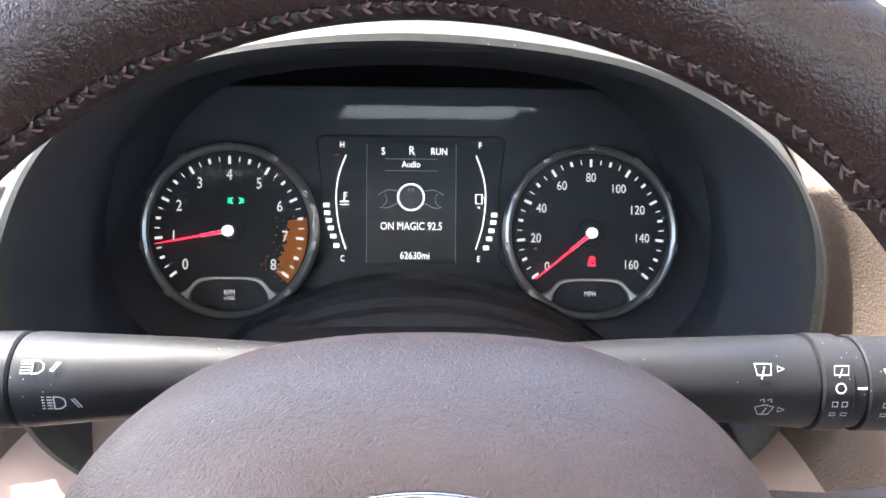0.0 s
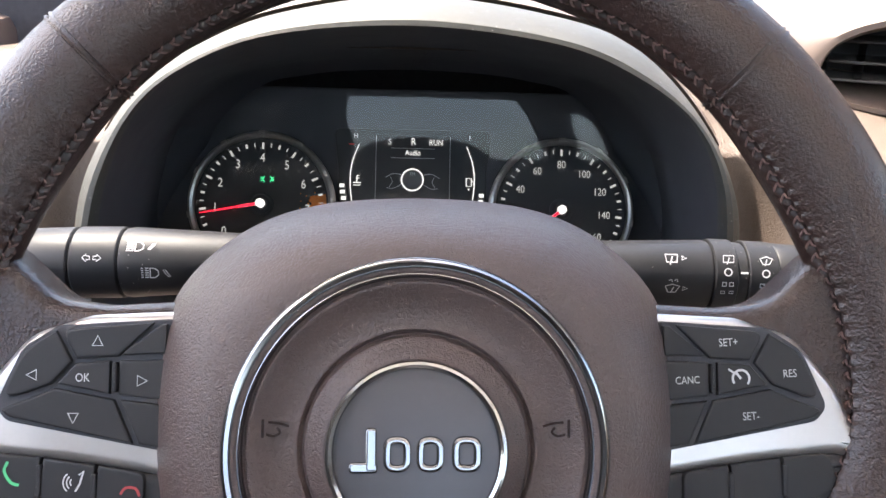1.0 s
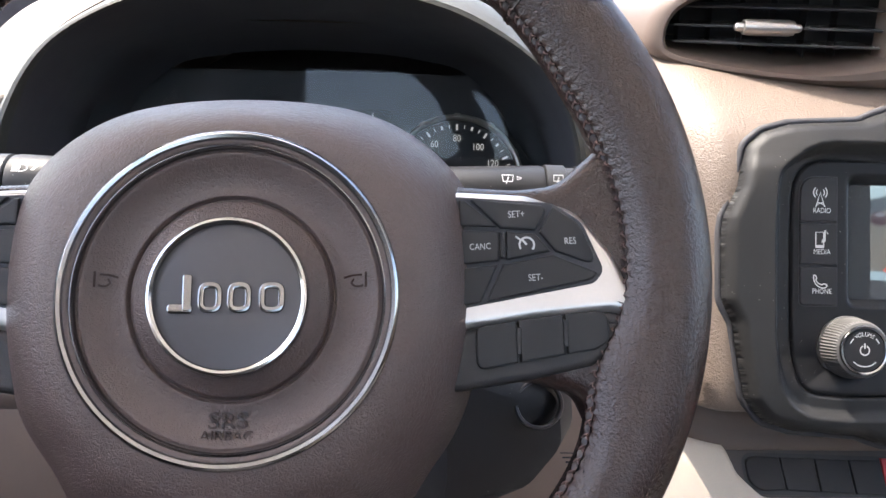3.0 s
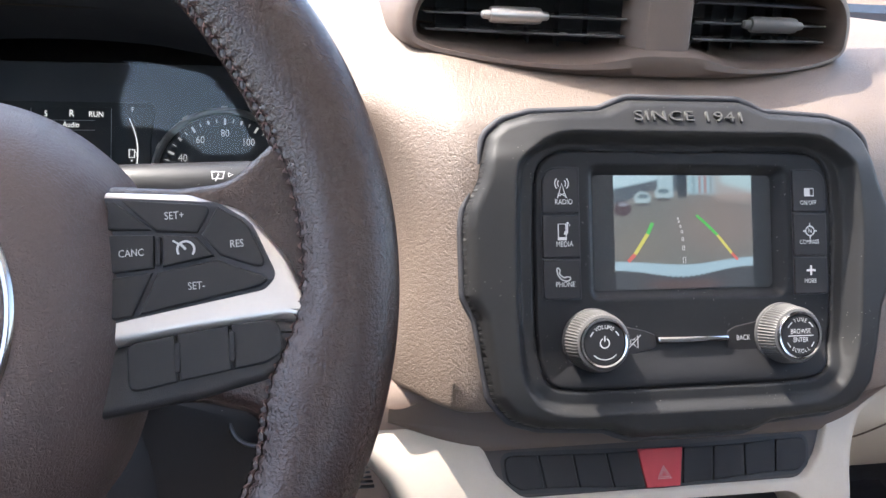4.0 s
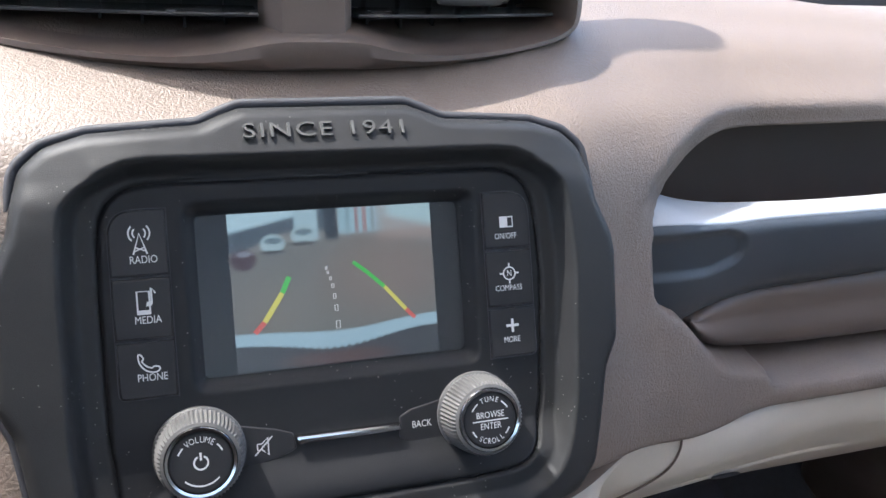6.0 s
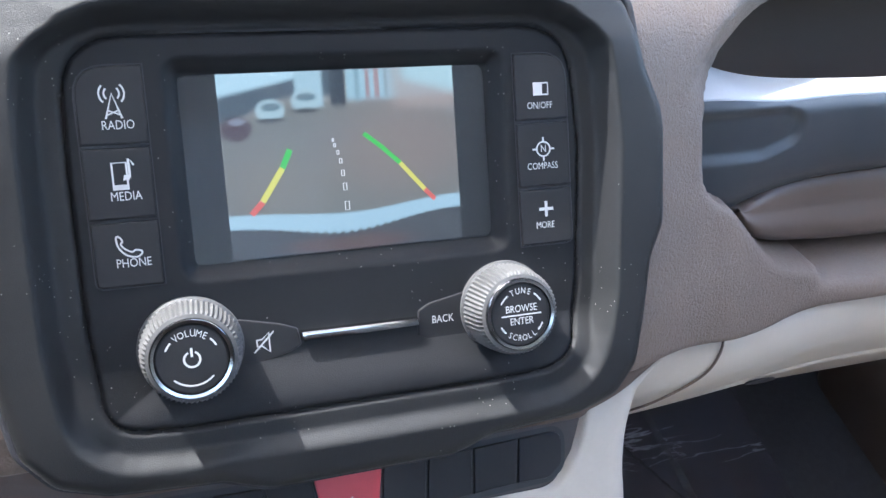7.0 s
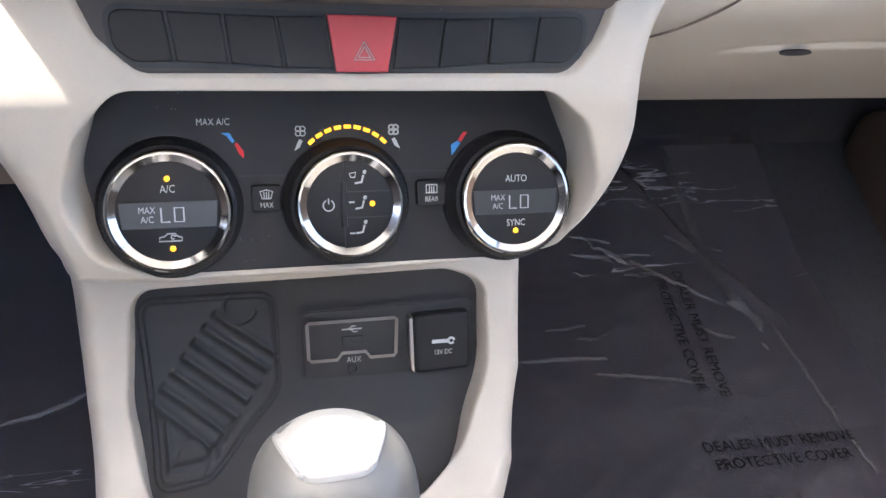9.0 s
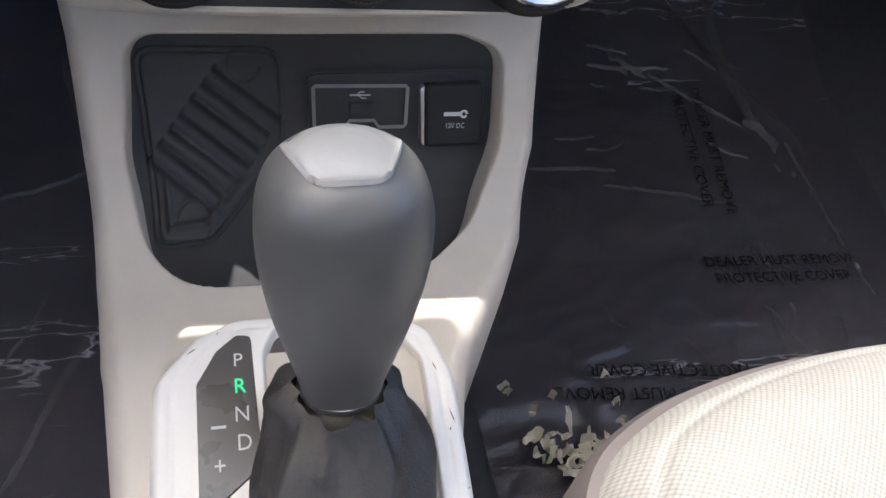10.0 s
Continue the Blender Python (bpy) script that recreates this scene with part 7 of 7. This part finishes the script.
for (a, b), txt in (((-48, -34), "MAX"), ((33, 48), "REAR")):
    lp = mm(box_outline(a, -37, b, -24, 2))
    b_ = part("defrost_button", plate(lp, -0.002, 0.0036, 0.001), M_BTN, climate, "black defrost button", F_CLIMATE)
    m_ = (a + b) / 2000
    words(txt, 0.0036, m_, -0.0338, 0.0038, F_CLIMATE, M_WHITE, b_, "button_text")
    bm = bmesh.new()
    if txt == "MAX":
        stroke(bm, [(m_ + x / 1000, -0.0285 + y / 1000) for x, y in ((-3, 1.4), (0, 2.2), (3, 1.4), (2, -2), (-2, -2))], 0.0006, 0.0038, closed=True)
    else:
        stroke(bm, [(m_ + x / 1000, -0.0285 + y / 1000) for x, y in ((-2.8, 2), (2.8, 2), (2.8, -2), (-2.8, -2))], 0.0007, 0.0038, closed=True)
    for x in (-1.1, 0, 1.1):
        stroke(bm, [(m_ + x / 1000, -0.0272), (m_ + x / 1000, -0.0308)], 0.0005, 0.0038)
    part("defrost_symbol", bm, M_WHITE, b_, "", F_CLIMATE)
for a, b in ((-57, -28), (24, 57)):
    bm = stroke(bmesh.new(), mm([(a, -19.5), (b, -20)]), 0.0006, 0.0002)
    part("panel_joint", bm, M_BLACKM, climate, "", F_CLIMATE)


# ---- passenger side: grab bar and shelf ----
grab = thing("grab_bar", "dark grab bar with a satin silver top edge", "grab handle")


def bar_y(x):
    return 0.280 + 0.009 * step01(x, 0.57, 0.66) + 0.03 * step01(x, 0.64, 1.1)


def bar_low(x):
    return 0.613 - 0.011 * np.exp(-(x - 0.594) / 0.03)


def bar_front(x):
    return 0.661 - 0.004 * step01(x, 0.565, 0.62) - 0.001 * step01(x, 0.62, 0.75)


def bar_back(x):
    return 0.658 + 0.017 * np.exp(-(x - 0.565) / 0.04)


FACET = rounded([(0.53, 0.6325), (0.600, 0.6320), (0.6215, 0.6380), (0.6235, 0.6490), (0.612, 0.6535), (0.53, 0.6535)], [0.001, 0.02, 0.008, 0.006, 0.006, 0.001])


def bar_face(X, T):
    """The bar's rounded front with the flat facet sunk into its root."""
    k = 2 * T - 1
    Z = bar_low(X) + (bar_front(X) - bar_low(X)) * T
    Y = bar_y(X) + 0.004 * np.abs(k) ** 8 + 0.007 * np.clip(-k, 0, 1) ** 3
    Y = Y + 0.0028 * step01(sdf(FACET, X, Z), 0.0030, -0.0030)
    return X, Y, Z, np.ones(X.shape, bool)


def bar_upper(X, T):
    """The silver top: from the front edge back and down into the shelf."""
    f, b = bar_front(X), bar_back(X)
    y = bar_y(X)
    Y = along([y + 0.0045, y + 0.0036, y + 0.006, y + 0.018, y + 0.026, y + 0.034], T)
    Z = along([f - 0.0030, f - 0.0004, f + 0.0022, b - 0.001, b, b - 0.012], T)
    return X, Y, Z, np.ones(X.shape, bool)


bar_xs = np.concatenate([np.linspace(0.548, 0.66, 110), np.linspace(0.664, 1.21, 60)])
sheet("bar_body", bar_xs, np.linspace(0, 1, 60), bar_face, mat("blue_black_plastic", (0.032, 0.037, 0.044), 0.46, var=0.1, grain=0.2, grain_scale=2000), grab, "blue-black bar")
sheet("bar_top", bar_xs, np.linspace(0, 5, 30), bar_upper, mat("grey_satin_paint", (0.36, 0.37, 0.385), 0.38, metal=0.25, var=0.05), grab, "satin silver top edge")


def shelf_roll(X, T):
    y = 0.252 + dash_set_back(X) * 0.9
    crease = 0.571 + 0.031 * np.exp(-(X - 0.592) / 0.025)
    top = np.maximum(bar_low(X) + 0.004, crease + 0.004)
    back = np.maximum(y, bar_y(X)) + 0.006
    Y = along([y + 0.03, y + 0.006, y - 0.001, y + 0.001, back, back + 0.04], T)
    Z = along([crease - 0.004, crease - 0.001, crease + 0.2 * (top - crease), crease + 0.5 * (top - crease), top - 0.003, top + 0.001], T)
    return X, Y, Z, np.ones(X.shape, bool)


sheet("shelf_roll", np.linspace(0.590, 1.21, 90), np.linspace(0, 5, 40), shelf_roll, M_PADSM, dashboard, "tan padded shelf edge")

bm = bmesh.new()
bm.faces.new([bm.verts.new((p[0], 0.446, p[1])) for p in inset(SHELF, -0.016)])
part("shelf_back", bm, M_PADSM, dashboard, "dark back of the open shelf")

# ---- rear-view mirror ----
mirror = thing("rear_view_mirror", "black rear-view mirror hung from the windscreen", "mirror")
bm = slab(-0.125, -0.012, -0.036, 0.125, 0.012, 0.036, 0.011, 3)
part("mirror_housing", bm, M_BLACK, mirror, "", pose(0.380, 0.425, 1.075, -12, 0, 14))
bm = slab(-0.116, -0.0135, -0.028, 0.116, -0.0125, 0.028, 0)
part("mirror_glass", bm, mat("mirror_glass", (0.9, 0.9, 0.9), 0.02, metal=1.0, var=0.0, rough_var=0.0), mirror, "mirror glass", pose(0.380, 0.425, 1.075, -12, 0, 14))
bm = bmesh.new()
tube(bm, [(0.380, 0.43, 1.09), (0.385, 0.45, 1.11), (0.388, 0.44, 1.13)], [0.012, 0.012, 0.022], 12)
part("mirror_mount", bm, M_BLACK, mirror)

# ---- plastic film on the carpet ----
def film_material():
    """Thin cloudy plastic: see-through, glossy, light on its creases painted as whitish streaks."""
    m = bpy.data.materials.new("clear_plastic_film")
    m.use_nodes = True
    nt = m.node_tree
    link = nt.links.new
    b = nt.nodes["Principled BSDF"]
    co = nt.nodes.new("ShaderNodeTexCoord")
    masks = []
    for turn, sx, sy, scale, thin in ((0.1, 0.16, 1.0, 60.0, 0.035), (-0.3, 0.12, 1.0, 80.0, 0.03), (0.5, 0.25, 1.0, 44.0, 0.025)):
        mp = nt.nodes.new("ShaderNodeMapping")
        mp.inputs["Rotation"].default_value[2] = turn
        mp.inputs["Scale"].default_value = (sx, sy, 1)
        nz = nt.nodes.new("ShaderNodeTexNoise")
        nz.inputs["Scale"].default_value, nz.inputs["Detail"].default_value, nz.inputs["Distortion"].default_value = scale, 3.0, 0.25
        sub, ab = (nt.nodes.new("ShaderNodeMath") for _ in range(2))
        rg = nt.nodes.new("ShaderNodeMapRange")
        sub.operation, ab.operation = "SUBTRACT", "ABSOLUTE"
        sub.inputs[1].default_value = 0.5
        rg.inputs["From Max"].default_value, rg.inputs["To Min"].default_value, rg.inputs["To Max"].default_value = thin, 1.0, 0.0
        pt = nt.nodes.new("ShaderNodeTexNoise")
        pt.inputs["Scale"].default_value, pt.inputs["Detail"].default_value = scale * 0.22, 2.0
        pr = nt.nodes.new("ShaderNodeMapRange")
        pr.inputs["From Min"].default_value, pr.inputs["From Max"].default_value = 0.62, 0.80
        mul = nt.nodes.new("ShaderNodeMath")
        mul.operation = "MULTIPLY"
        link(co.outputs["Object"], mp.inputs["Vector"])
        link(mp.outputs[0], nz.inputs["Vector"])
        link(mp.outputs[0], pt.inputs["Vector"])
        link(nz.outputs["Fac"], sub.inputs[0])
        link(sub.outputs[0], ab.inputs[0])
        link(ab.outputs[0], rg.inputs[0])
        link(pt.outputs["Fac"], pr.inputs["Value"])
        link(rg.outputs[0], mul.inputs[0])
        link(pr.outputs[0], mul.inputs[1])
        masks.append(mul)
    top = masks[0]
    for other in masks[1:]:
        mx = nt.nodes.new("ShaderNodeMath")
        mx.operation = "MAXIMUM"
        link(top.outputs[0], mx.inputs[0])
        link(other.outputs[0], mx.inputs[1])
        top = mx
    mix = nt.nodes.new("ShaderNodeMix")
    mix.data_type = "RGBA"
    mix.inputs["A"].default_value, mix.inputs["B"].default_value = (0.088, 0.080, 0.094, 1), (0.42, 0.42, 0.44, 1)
    link(top.outputs[0], mix.inputs["Factor"])
    link(mix.outputs["Result"], b.inputs["Base Color"])
    al = nt.nodes.new("ShaderNodeMapRange")
    al.inputs["To Min"].default_value, al.inputs["To Max"].default_value = 0.62, 0.95
    link(top.outputs[0], al.inputs["Value"])
    link(al.outputs[0], b.inputs["Alpha"])
    b.inputs["Roughness"].default_value = 0.17
    bump = nt.nodes.new("ShaderNodeBump")
    bump.inputs["Strength"].default_value, bump.inputs["Distance"].default_value = 0.6, 0.006
    wr = nt.nodes.new("ShaderNodeTexNoise")
    wr.inputs["Scale"].default_value, wr.inputs["Detail"].default_value = 34.0, 5.0
    link(co.outputs["Object"], wr.inputs["Vector"])
    link(wr.outputs["Fac"], bump.inputs["Height"])
    link(bump.outputs[0], b.inputs["Normal"])
    return m


M_FILM = film_material()


def film_base(Y):
    return np.where(Y < 0.34, 0.043, np.where(Y < 0.56, 0.043 + (Y - 0.34) * 0.16, 0.078 + (Y - 0.56) * 0.42))


def film(X, Y):
    h = np.zeros_like(X)
    for i in range(X.shape[0]):
        for j in range(X.shape[1]):
            p = Vector((X[i, j] * 6 + Y[i, j] * 2, Y[i, j] * 13 - X[i, j] * 3, 0.3))
            r = 1 - abs(noise.noise(p))
            q = 1 - abs(noise.noise(p * 2.6 + Vector((3, 1, 0))))
            h[i, j] = 0.0032 * r ** 6 + 0.0022 * q ** 8
    fold = np.abs((X - 0.80) * 0.85 + (Y - 0.66) * 0.53)
    on = step01(Y, 0.44, 0.50) * step01(Y, 0.72, 0.66)
    h = h + 0.012 * np.exp(-(fold / 0.003) ** 2) * on
    near = np.exp(-(((X - 0.565) / 0.05) ** 2 + ((Y - 0.13) / 0.06) ** 2))
    return X, Y, film_base(Y) + h * (1 + 4.5 * near) + 0.001, np.ones(X.shape, bool)


film_1 = sheet("plastic_film", np.linspace(0.50, 0.99, 150), np.linspace(-0.15, 0.74, 230), film, M_FILM)
tagged(film_1, "wrinkled clear protective film over the passenger carpet", "plastic film", kind="")
film_2 = sheet("plastic_film", np.linspace(-0.20, 0.245, 70), np.linspace(-0.15, 0.74, 110), film, M_FILM)
tagged(film_2, "wrinkled clear protective film over the driver's carpet", "plastic film", kind="")
M_INK = mat("black_ink", (0.004, 0.004, 0.0045), 0.9, spec=0.1)
for txt, x, y, turn in (("DEALER MUST REMOVE", 0.838, 0.328, -2), ("PROTECTIVE COVER", 0.832, 0.308, -2), ("PROTECTIVE COVER", 0.676, 0.220, 174), ("DEALER MUST REMOVE", 0.650, 0.200, 174)):
    words(txt, 0.0168, x, y, float(film_base(np.array(y))) + 0.0062, IDENT, M_INK, film_1, "film_text", turn=turn, squeeze=0.95)
for txt, x in (("DEALER MUST REMOVE", 0.812), ("PROTECTIVE COVER", 0.788)):
    words(txt, 0.0168, 0, 0, 0, pose(x, 0.465, float(film_base(np.array(0.465))) + 0.0066, 9.1, 0, 0), M_INK, film_1, "film_text", turn=-94, squeeze=0.95)
# pale colour that stands for the light caught on folds and sparkles
M_CREASE = mat("film_highlight", (0.42, 0.42, 0.43), 0.3, var=0.2, var_scale=90)
M_CREASE.node_tree.nodes["Principled BSDF"].inputs["Alpha"].default_value = 0.26
rng = random.Random(31)


def crease(sheet_ob, a, b, width, lift=0.004, bend=0.006):
    """A thin raised fold in the film from a to b, its highlight painted whitish."""
    d = Vector((b[0] - a[0], b[1] - a[1]))
    q = Vector((-d.y, d.x)).normalized()
    n = max(5, int(d.length / 0.006))
    rows = []
    off = rng.uniform(-bend, bend)
    for i in range(n + 1):
        t = i / n
        p = Vector(a) + d * t + q * (off * math.sin(math.pi * t) + rng.uniform(-0.0012, 0.0012))
        w = width * (0.25 + math.sin(math.pi * t)) * rng.uniform(0.5, 1.0)
        z = float(film_base(np.array(p.y))) + 0.004
        rows.append([(p.x - q.x * w, p.y - q.y * w, z), (p.x, p.y, z + lift * rng.uniform(0.6, 1.0)), (p.x + q.x * w, p.y + q.y * w, z)])
    bm = bmesh.new()
    loft(bm, rows, closed=False)
    part("crease", bm, M_CREASE, sheet_ob, "film crease with a painted whitish highlight")


crease(film_1, (0.852, 0.709), (0.867, 0.516), 0.0030, 0.012, 0.001)
crease(film_1, (0.853, 0.700), (0.869, 0.505), 0.0016, 0.014, 0.001)
crease(film_1, (0.867, 0.520), (0.888, 0.462), 0.0045, 0.010)
crease(film_1, (0.862, 0.500), (0.884, 0.492), 0.0040, 0.010)
crease(film_1, (0.602, 0.445), (0.695, 0.441), 0.0026)
crease(film_1, (0.678, 0.423), (0.820, 0.392), 0.0017)
crease(film_1, (0.700, 0.577), (0.778, 0.572), 0.0040)
crease(film_1, (0.770, 0.566), (0.858, 0.494), 0.0028)
crease(film_1, (0.735, 0.585), (0.765, 0.560), 0.0050)
crease(film_1, (0.902, 0.470), (0.918, 0.280), 0.0014)
crease(film_2, (0.130, 0.431), (0.200, 0.456), 0.0030)
crease(film_2, (0.173, 0.585), (0.188, 0.520), 0.0040)
crease(film_2, (0.150, 0.140), (0.225, 0.340), 0.0030, 0.008)
for k in range(34):
    if k < 12:
        x, y, a, L = rng.uniform(0.60, 0.88), rng.uniform(0.46, 0.60), rng.uniform(-0.7, 0.2), rng.uniform(0.015, 0.05)
    elif k < 26:
        x, y, a, L = rng.uniform(0.56, 0.86), rng.uniform(0.17, 0.30), rng.uniform(0.8, 2.2), rng.uniform(0.02, 0.07)
    else:
        x, y, a, L = rng.uniform(0.88, 0.925), rng.uniform(0.28, 0.48), rng.uniform(0, 3), rng.uniform(0.004, 0.012)
    crease(film_1, (x, y), (x + L * math.cos(a), y + L * math.sin(a)), rng.uniform(0.0006, 0.0016))
for k in range(12):
    x, y, a, L = rng.uniform(0.08, 0.22), rng.uniform(0.10, 0.34), rng.uniform(0.9, 1.9), rng.uniform(0.02, 0.09)
    crease(film_2, (x, y), (x + L * math.cos(a), y + L * math.sin(a)), rng.uniform(0.0008, 0.0020), 0.006)
# crumpled scraps of film beside the seat
rng = random.Random(12)
M_SCRAP = mat("bright_crumpled_film", (0.46, 0.42, 0.33), 0.4, var=0.1, rough_var=0.1)
for k in range(34):
    x, y = rng.gauss(0.556, 0.016), rng.gauss(0.146, 0.012)
    if k > 23:
        x, y = rng.uniform(0.515, 0.640), rng.uniform(0.16, 0.21)
    bm = bmesh.new()
    a, L = rng.uniform(0, 3.1), rng.uniform(0.010, 0.026) if k < 24 else rng.uniform(0.005, 0.013)
    rows = []
    for i in range(5):
        t = i / 4 - 0.5
        c = Vector((x + L * t * math.cos(a), y + L * t * math.sin(a), 0.066 + rng.uniform(0, 0.012)))
        w = rng.uniform(0.0016, 0.0045) * (1 - abs(t))
        rows.append([tuple(c + Vector((-math.sin(a) * w, math.cos(a) * w, rng.uniform(-0.003, 0.003)))), tuple(c), tuple(c - Vector((-math.sin(a) * w, math.cos(a) * w, rng.uniform(-0.003, 0.003))))])
    loft(bm, rows, closed=False)
    solo("film_scrap", bm, M_SCRAP, "small crumpled scrap of clear film on the floor", "film scrap", group="film scraps on the floor")

# ---- outside: parked cars ----
def parked_car(at, paint, label):
    car = thing("parked_car", label, "car", group="parked cars outside")
    body = bmesh.new()
    prof = curve_through([(-2.2, 0.35), (-2.2, 0.75), (-2.1, 0.95), (-1.3, 1.02), (-0.7, 1.05), (0.9, 1.03), (1.9, 0.95), (2.15, 0.75), (2.15, 0.35)], 5, False)
    loft(body, [[(w * (1 - 0.04 * abs(p.x)), p.x, p.y) for p in prof] for w in (-0.88, -0.80, 0.0, 0.80, 0.88)], closed=False)
    bmesh.ops.solidify(body, geom=body.faces[:], thickness=0.03)
    part("body", body, paint, car, "", at)
    cab = bmesh.new()
    loft(cab, [[(s * w, y, z) for y, z in ((-1.75, 1.0), (-1.25, 1.42), (0.15, 1.46), (0.95, 1.02))] for s, w in ((-1, 0.74), (-0.9, 0.66), (0.9, 0.66), (1, 0.74))], closed=False)
    bmesh.ops.solidify(cab, geom=cab.faces[:], thickness=0.02)
    part("cabin", cab, mat("dark_car_glass", (0.03, 0.035, 0.04), 0.08), car, "dark glazed cabin", at)
    part("bumper", slab(-0.85, -2.28, 0.30, 0.85, -2.15, 0.62, 0.05, 3), M_BLACK, car, "dark rear bumper", at)
    for s in (-1, 1):
        part("tail_lamp", slab(s * 0.84 - 0.12, -2.24, 0.70, s * 0.84 + 0.04, -2.05, 0.92, 0.03, 2), mat("red_lamp_lens", (0.6, 0.02, 0.03), 0.15), car, "red tail lamp", at)
        for y in (-1.35, 1.35):
            w = turned([(0.33, -0.1), (0.34, -0.08), (0.34, 0.08), (0.33, 0.1), (0.22, 0.11), (0.20, 0.09)], 32)
            bmesh.ops.transform(w, matrix=Matrix.Translation((s * 0.82, y, 0.33)) @ Matrix.Rotation(radians(90 * s), 4, "Y"), verts=w.verts)
            part("wheel", w, M_BLACKM, car, "black tyre and rim", at)
    return car


P_BLUE = mat("pale_blue_car_paint", (0.15, 0.19, 0.20), 0.35, metal=0.2, coat=0.5)
parked_car(pose(-4.6, 5.2, -0.45, 0, 0, -40), P_BLUE, "pale blue parked car with red tail lamps on the lot")
P_SILVER = mat("silver_car_paint", (0.5, 0.51, 0.52), 0.25, metal=0.5, coat=0.8)
P_GREY = mat("grey_car_paint", (0.10, 0.11, 0.12), 0.25, metal=0.4, coat=0.8)
parked_car(pose(4.6, 7.9, -0.45, 0, 0, 18), P_GREY, "dark grey parked car with red tail lamps on the lot")
parked_car(pose(1.6, 9.5, -0.45, 0, 0, 4), P_SILVER, "silver parked car with red tail lamps on the lot")
parked_car(pose(-2.4, 9.0, -0.45, 0, 0, -6), P_SILVER, "silver parked car with red tail lamps on the lot")

# black band along the foot of the windscreen
bm = bmesh.new()
rows = [[(x, 0.845 + dy, 0.795 - 0.045 * float(step01(np.array(x), 0.55, 1.05)) - 0.018 * float(step01(np.array(x), -0.1, -0.4)) + dz) for x in np.linspace(-0.5, 1.26, 40)] for dy, dz in ((0, -0.01), (0, 0.012), (0.02, 0.012))]
loft(bm, rows, closed=False)
solo("windscreen_band", bm, M_BLACKM, "black band along the foot of the windscreen", "trim", "structure")

# scuffs on the gate surround
rng = random.Random(21)
M_SCUFF = mat("brown_scuff", (0.10, 0.07, 0.06), 0.7)
for x, s_, turn, L in ((0.303, 0.2175, 35, 3.2), (0.309, 0.206, 20, 1.2), (0.314, 0.2085, 80, 0.9), (0.4095, 0.236, 100, 2.6), (0.4125, 0.262, 98, 4.2), (0.4105, 0.268, 60, 1.0), (0.296, 0.300, 10, 0.8), (0.298, 0.318, 70, 0.9), (0.413, 0.295, 30, 0.7)):
    bm = fill(bmesh.new(), mm([(-L, -0.1), (-L * 0.3, -0.35), (L, 0.05), (L * 0.2, 0.4)]), 0)
    part("scuff", bm, M_SCUFF, gear, "small brown scuff", console_frame(x, s_ + 0.009, 0.00875) @ Matrix.Rotation(radians(turn), 4, "Z"))
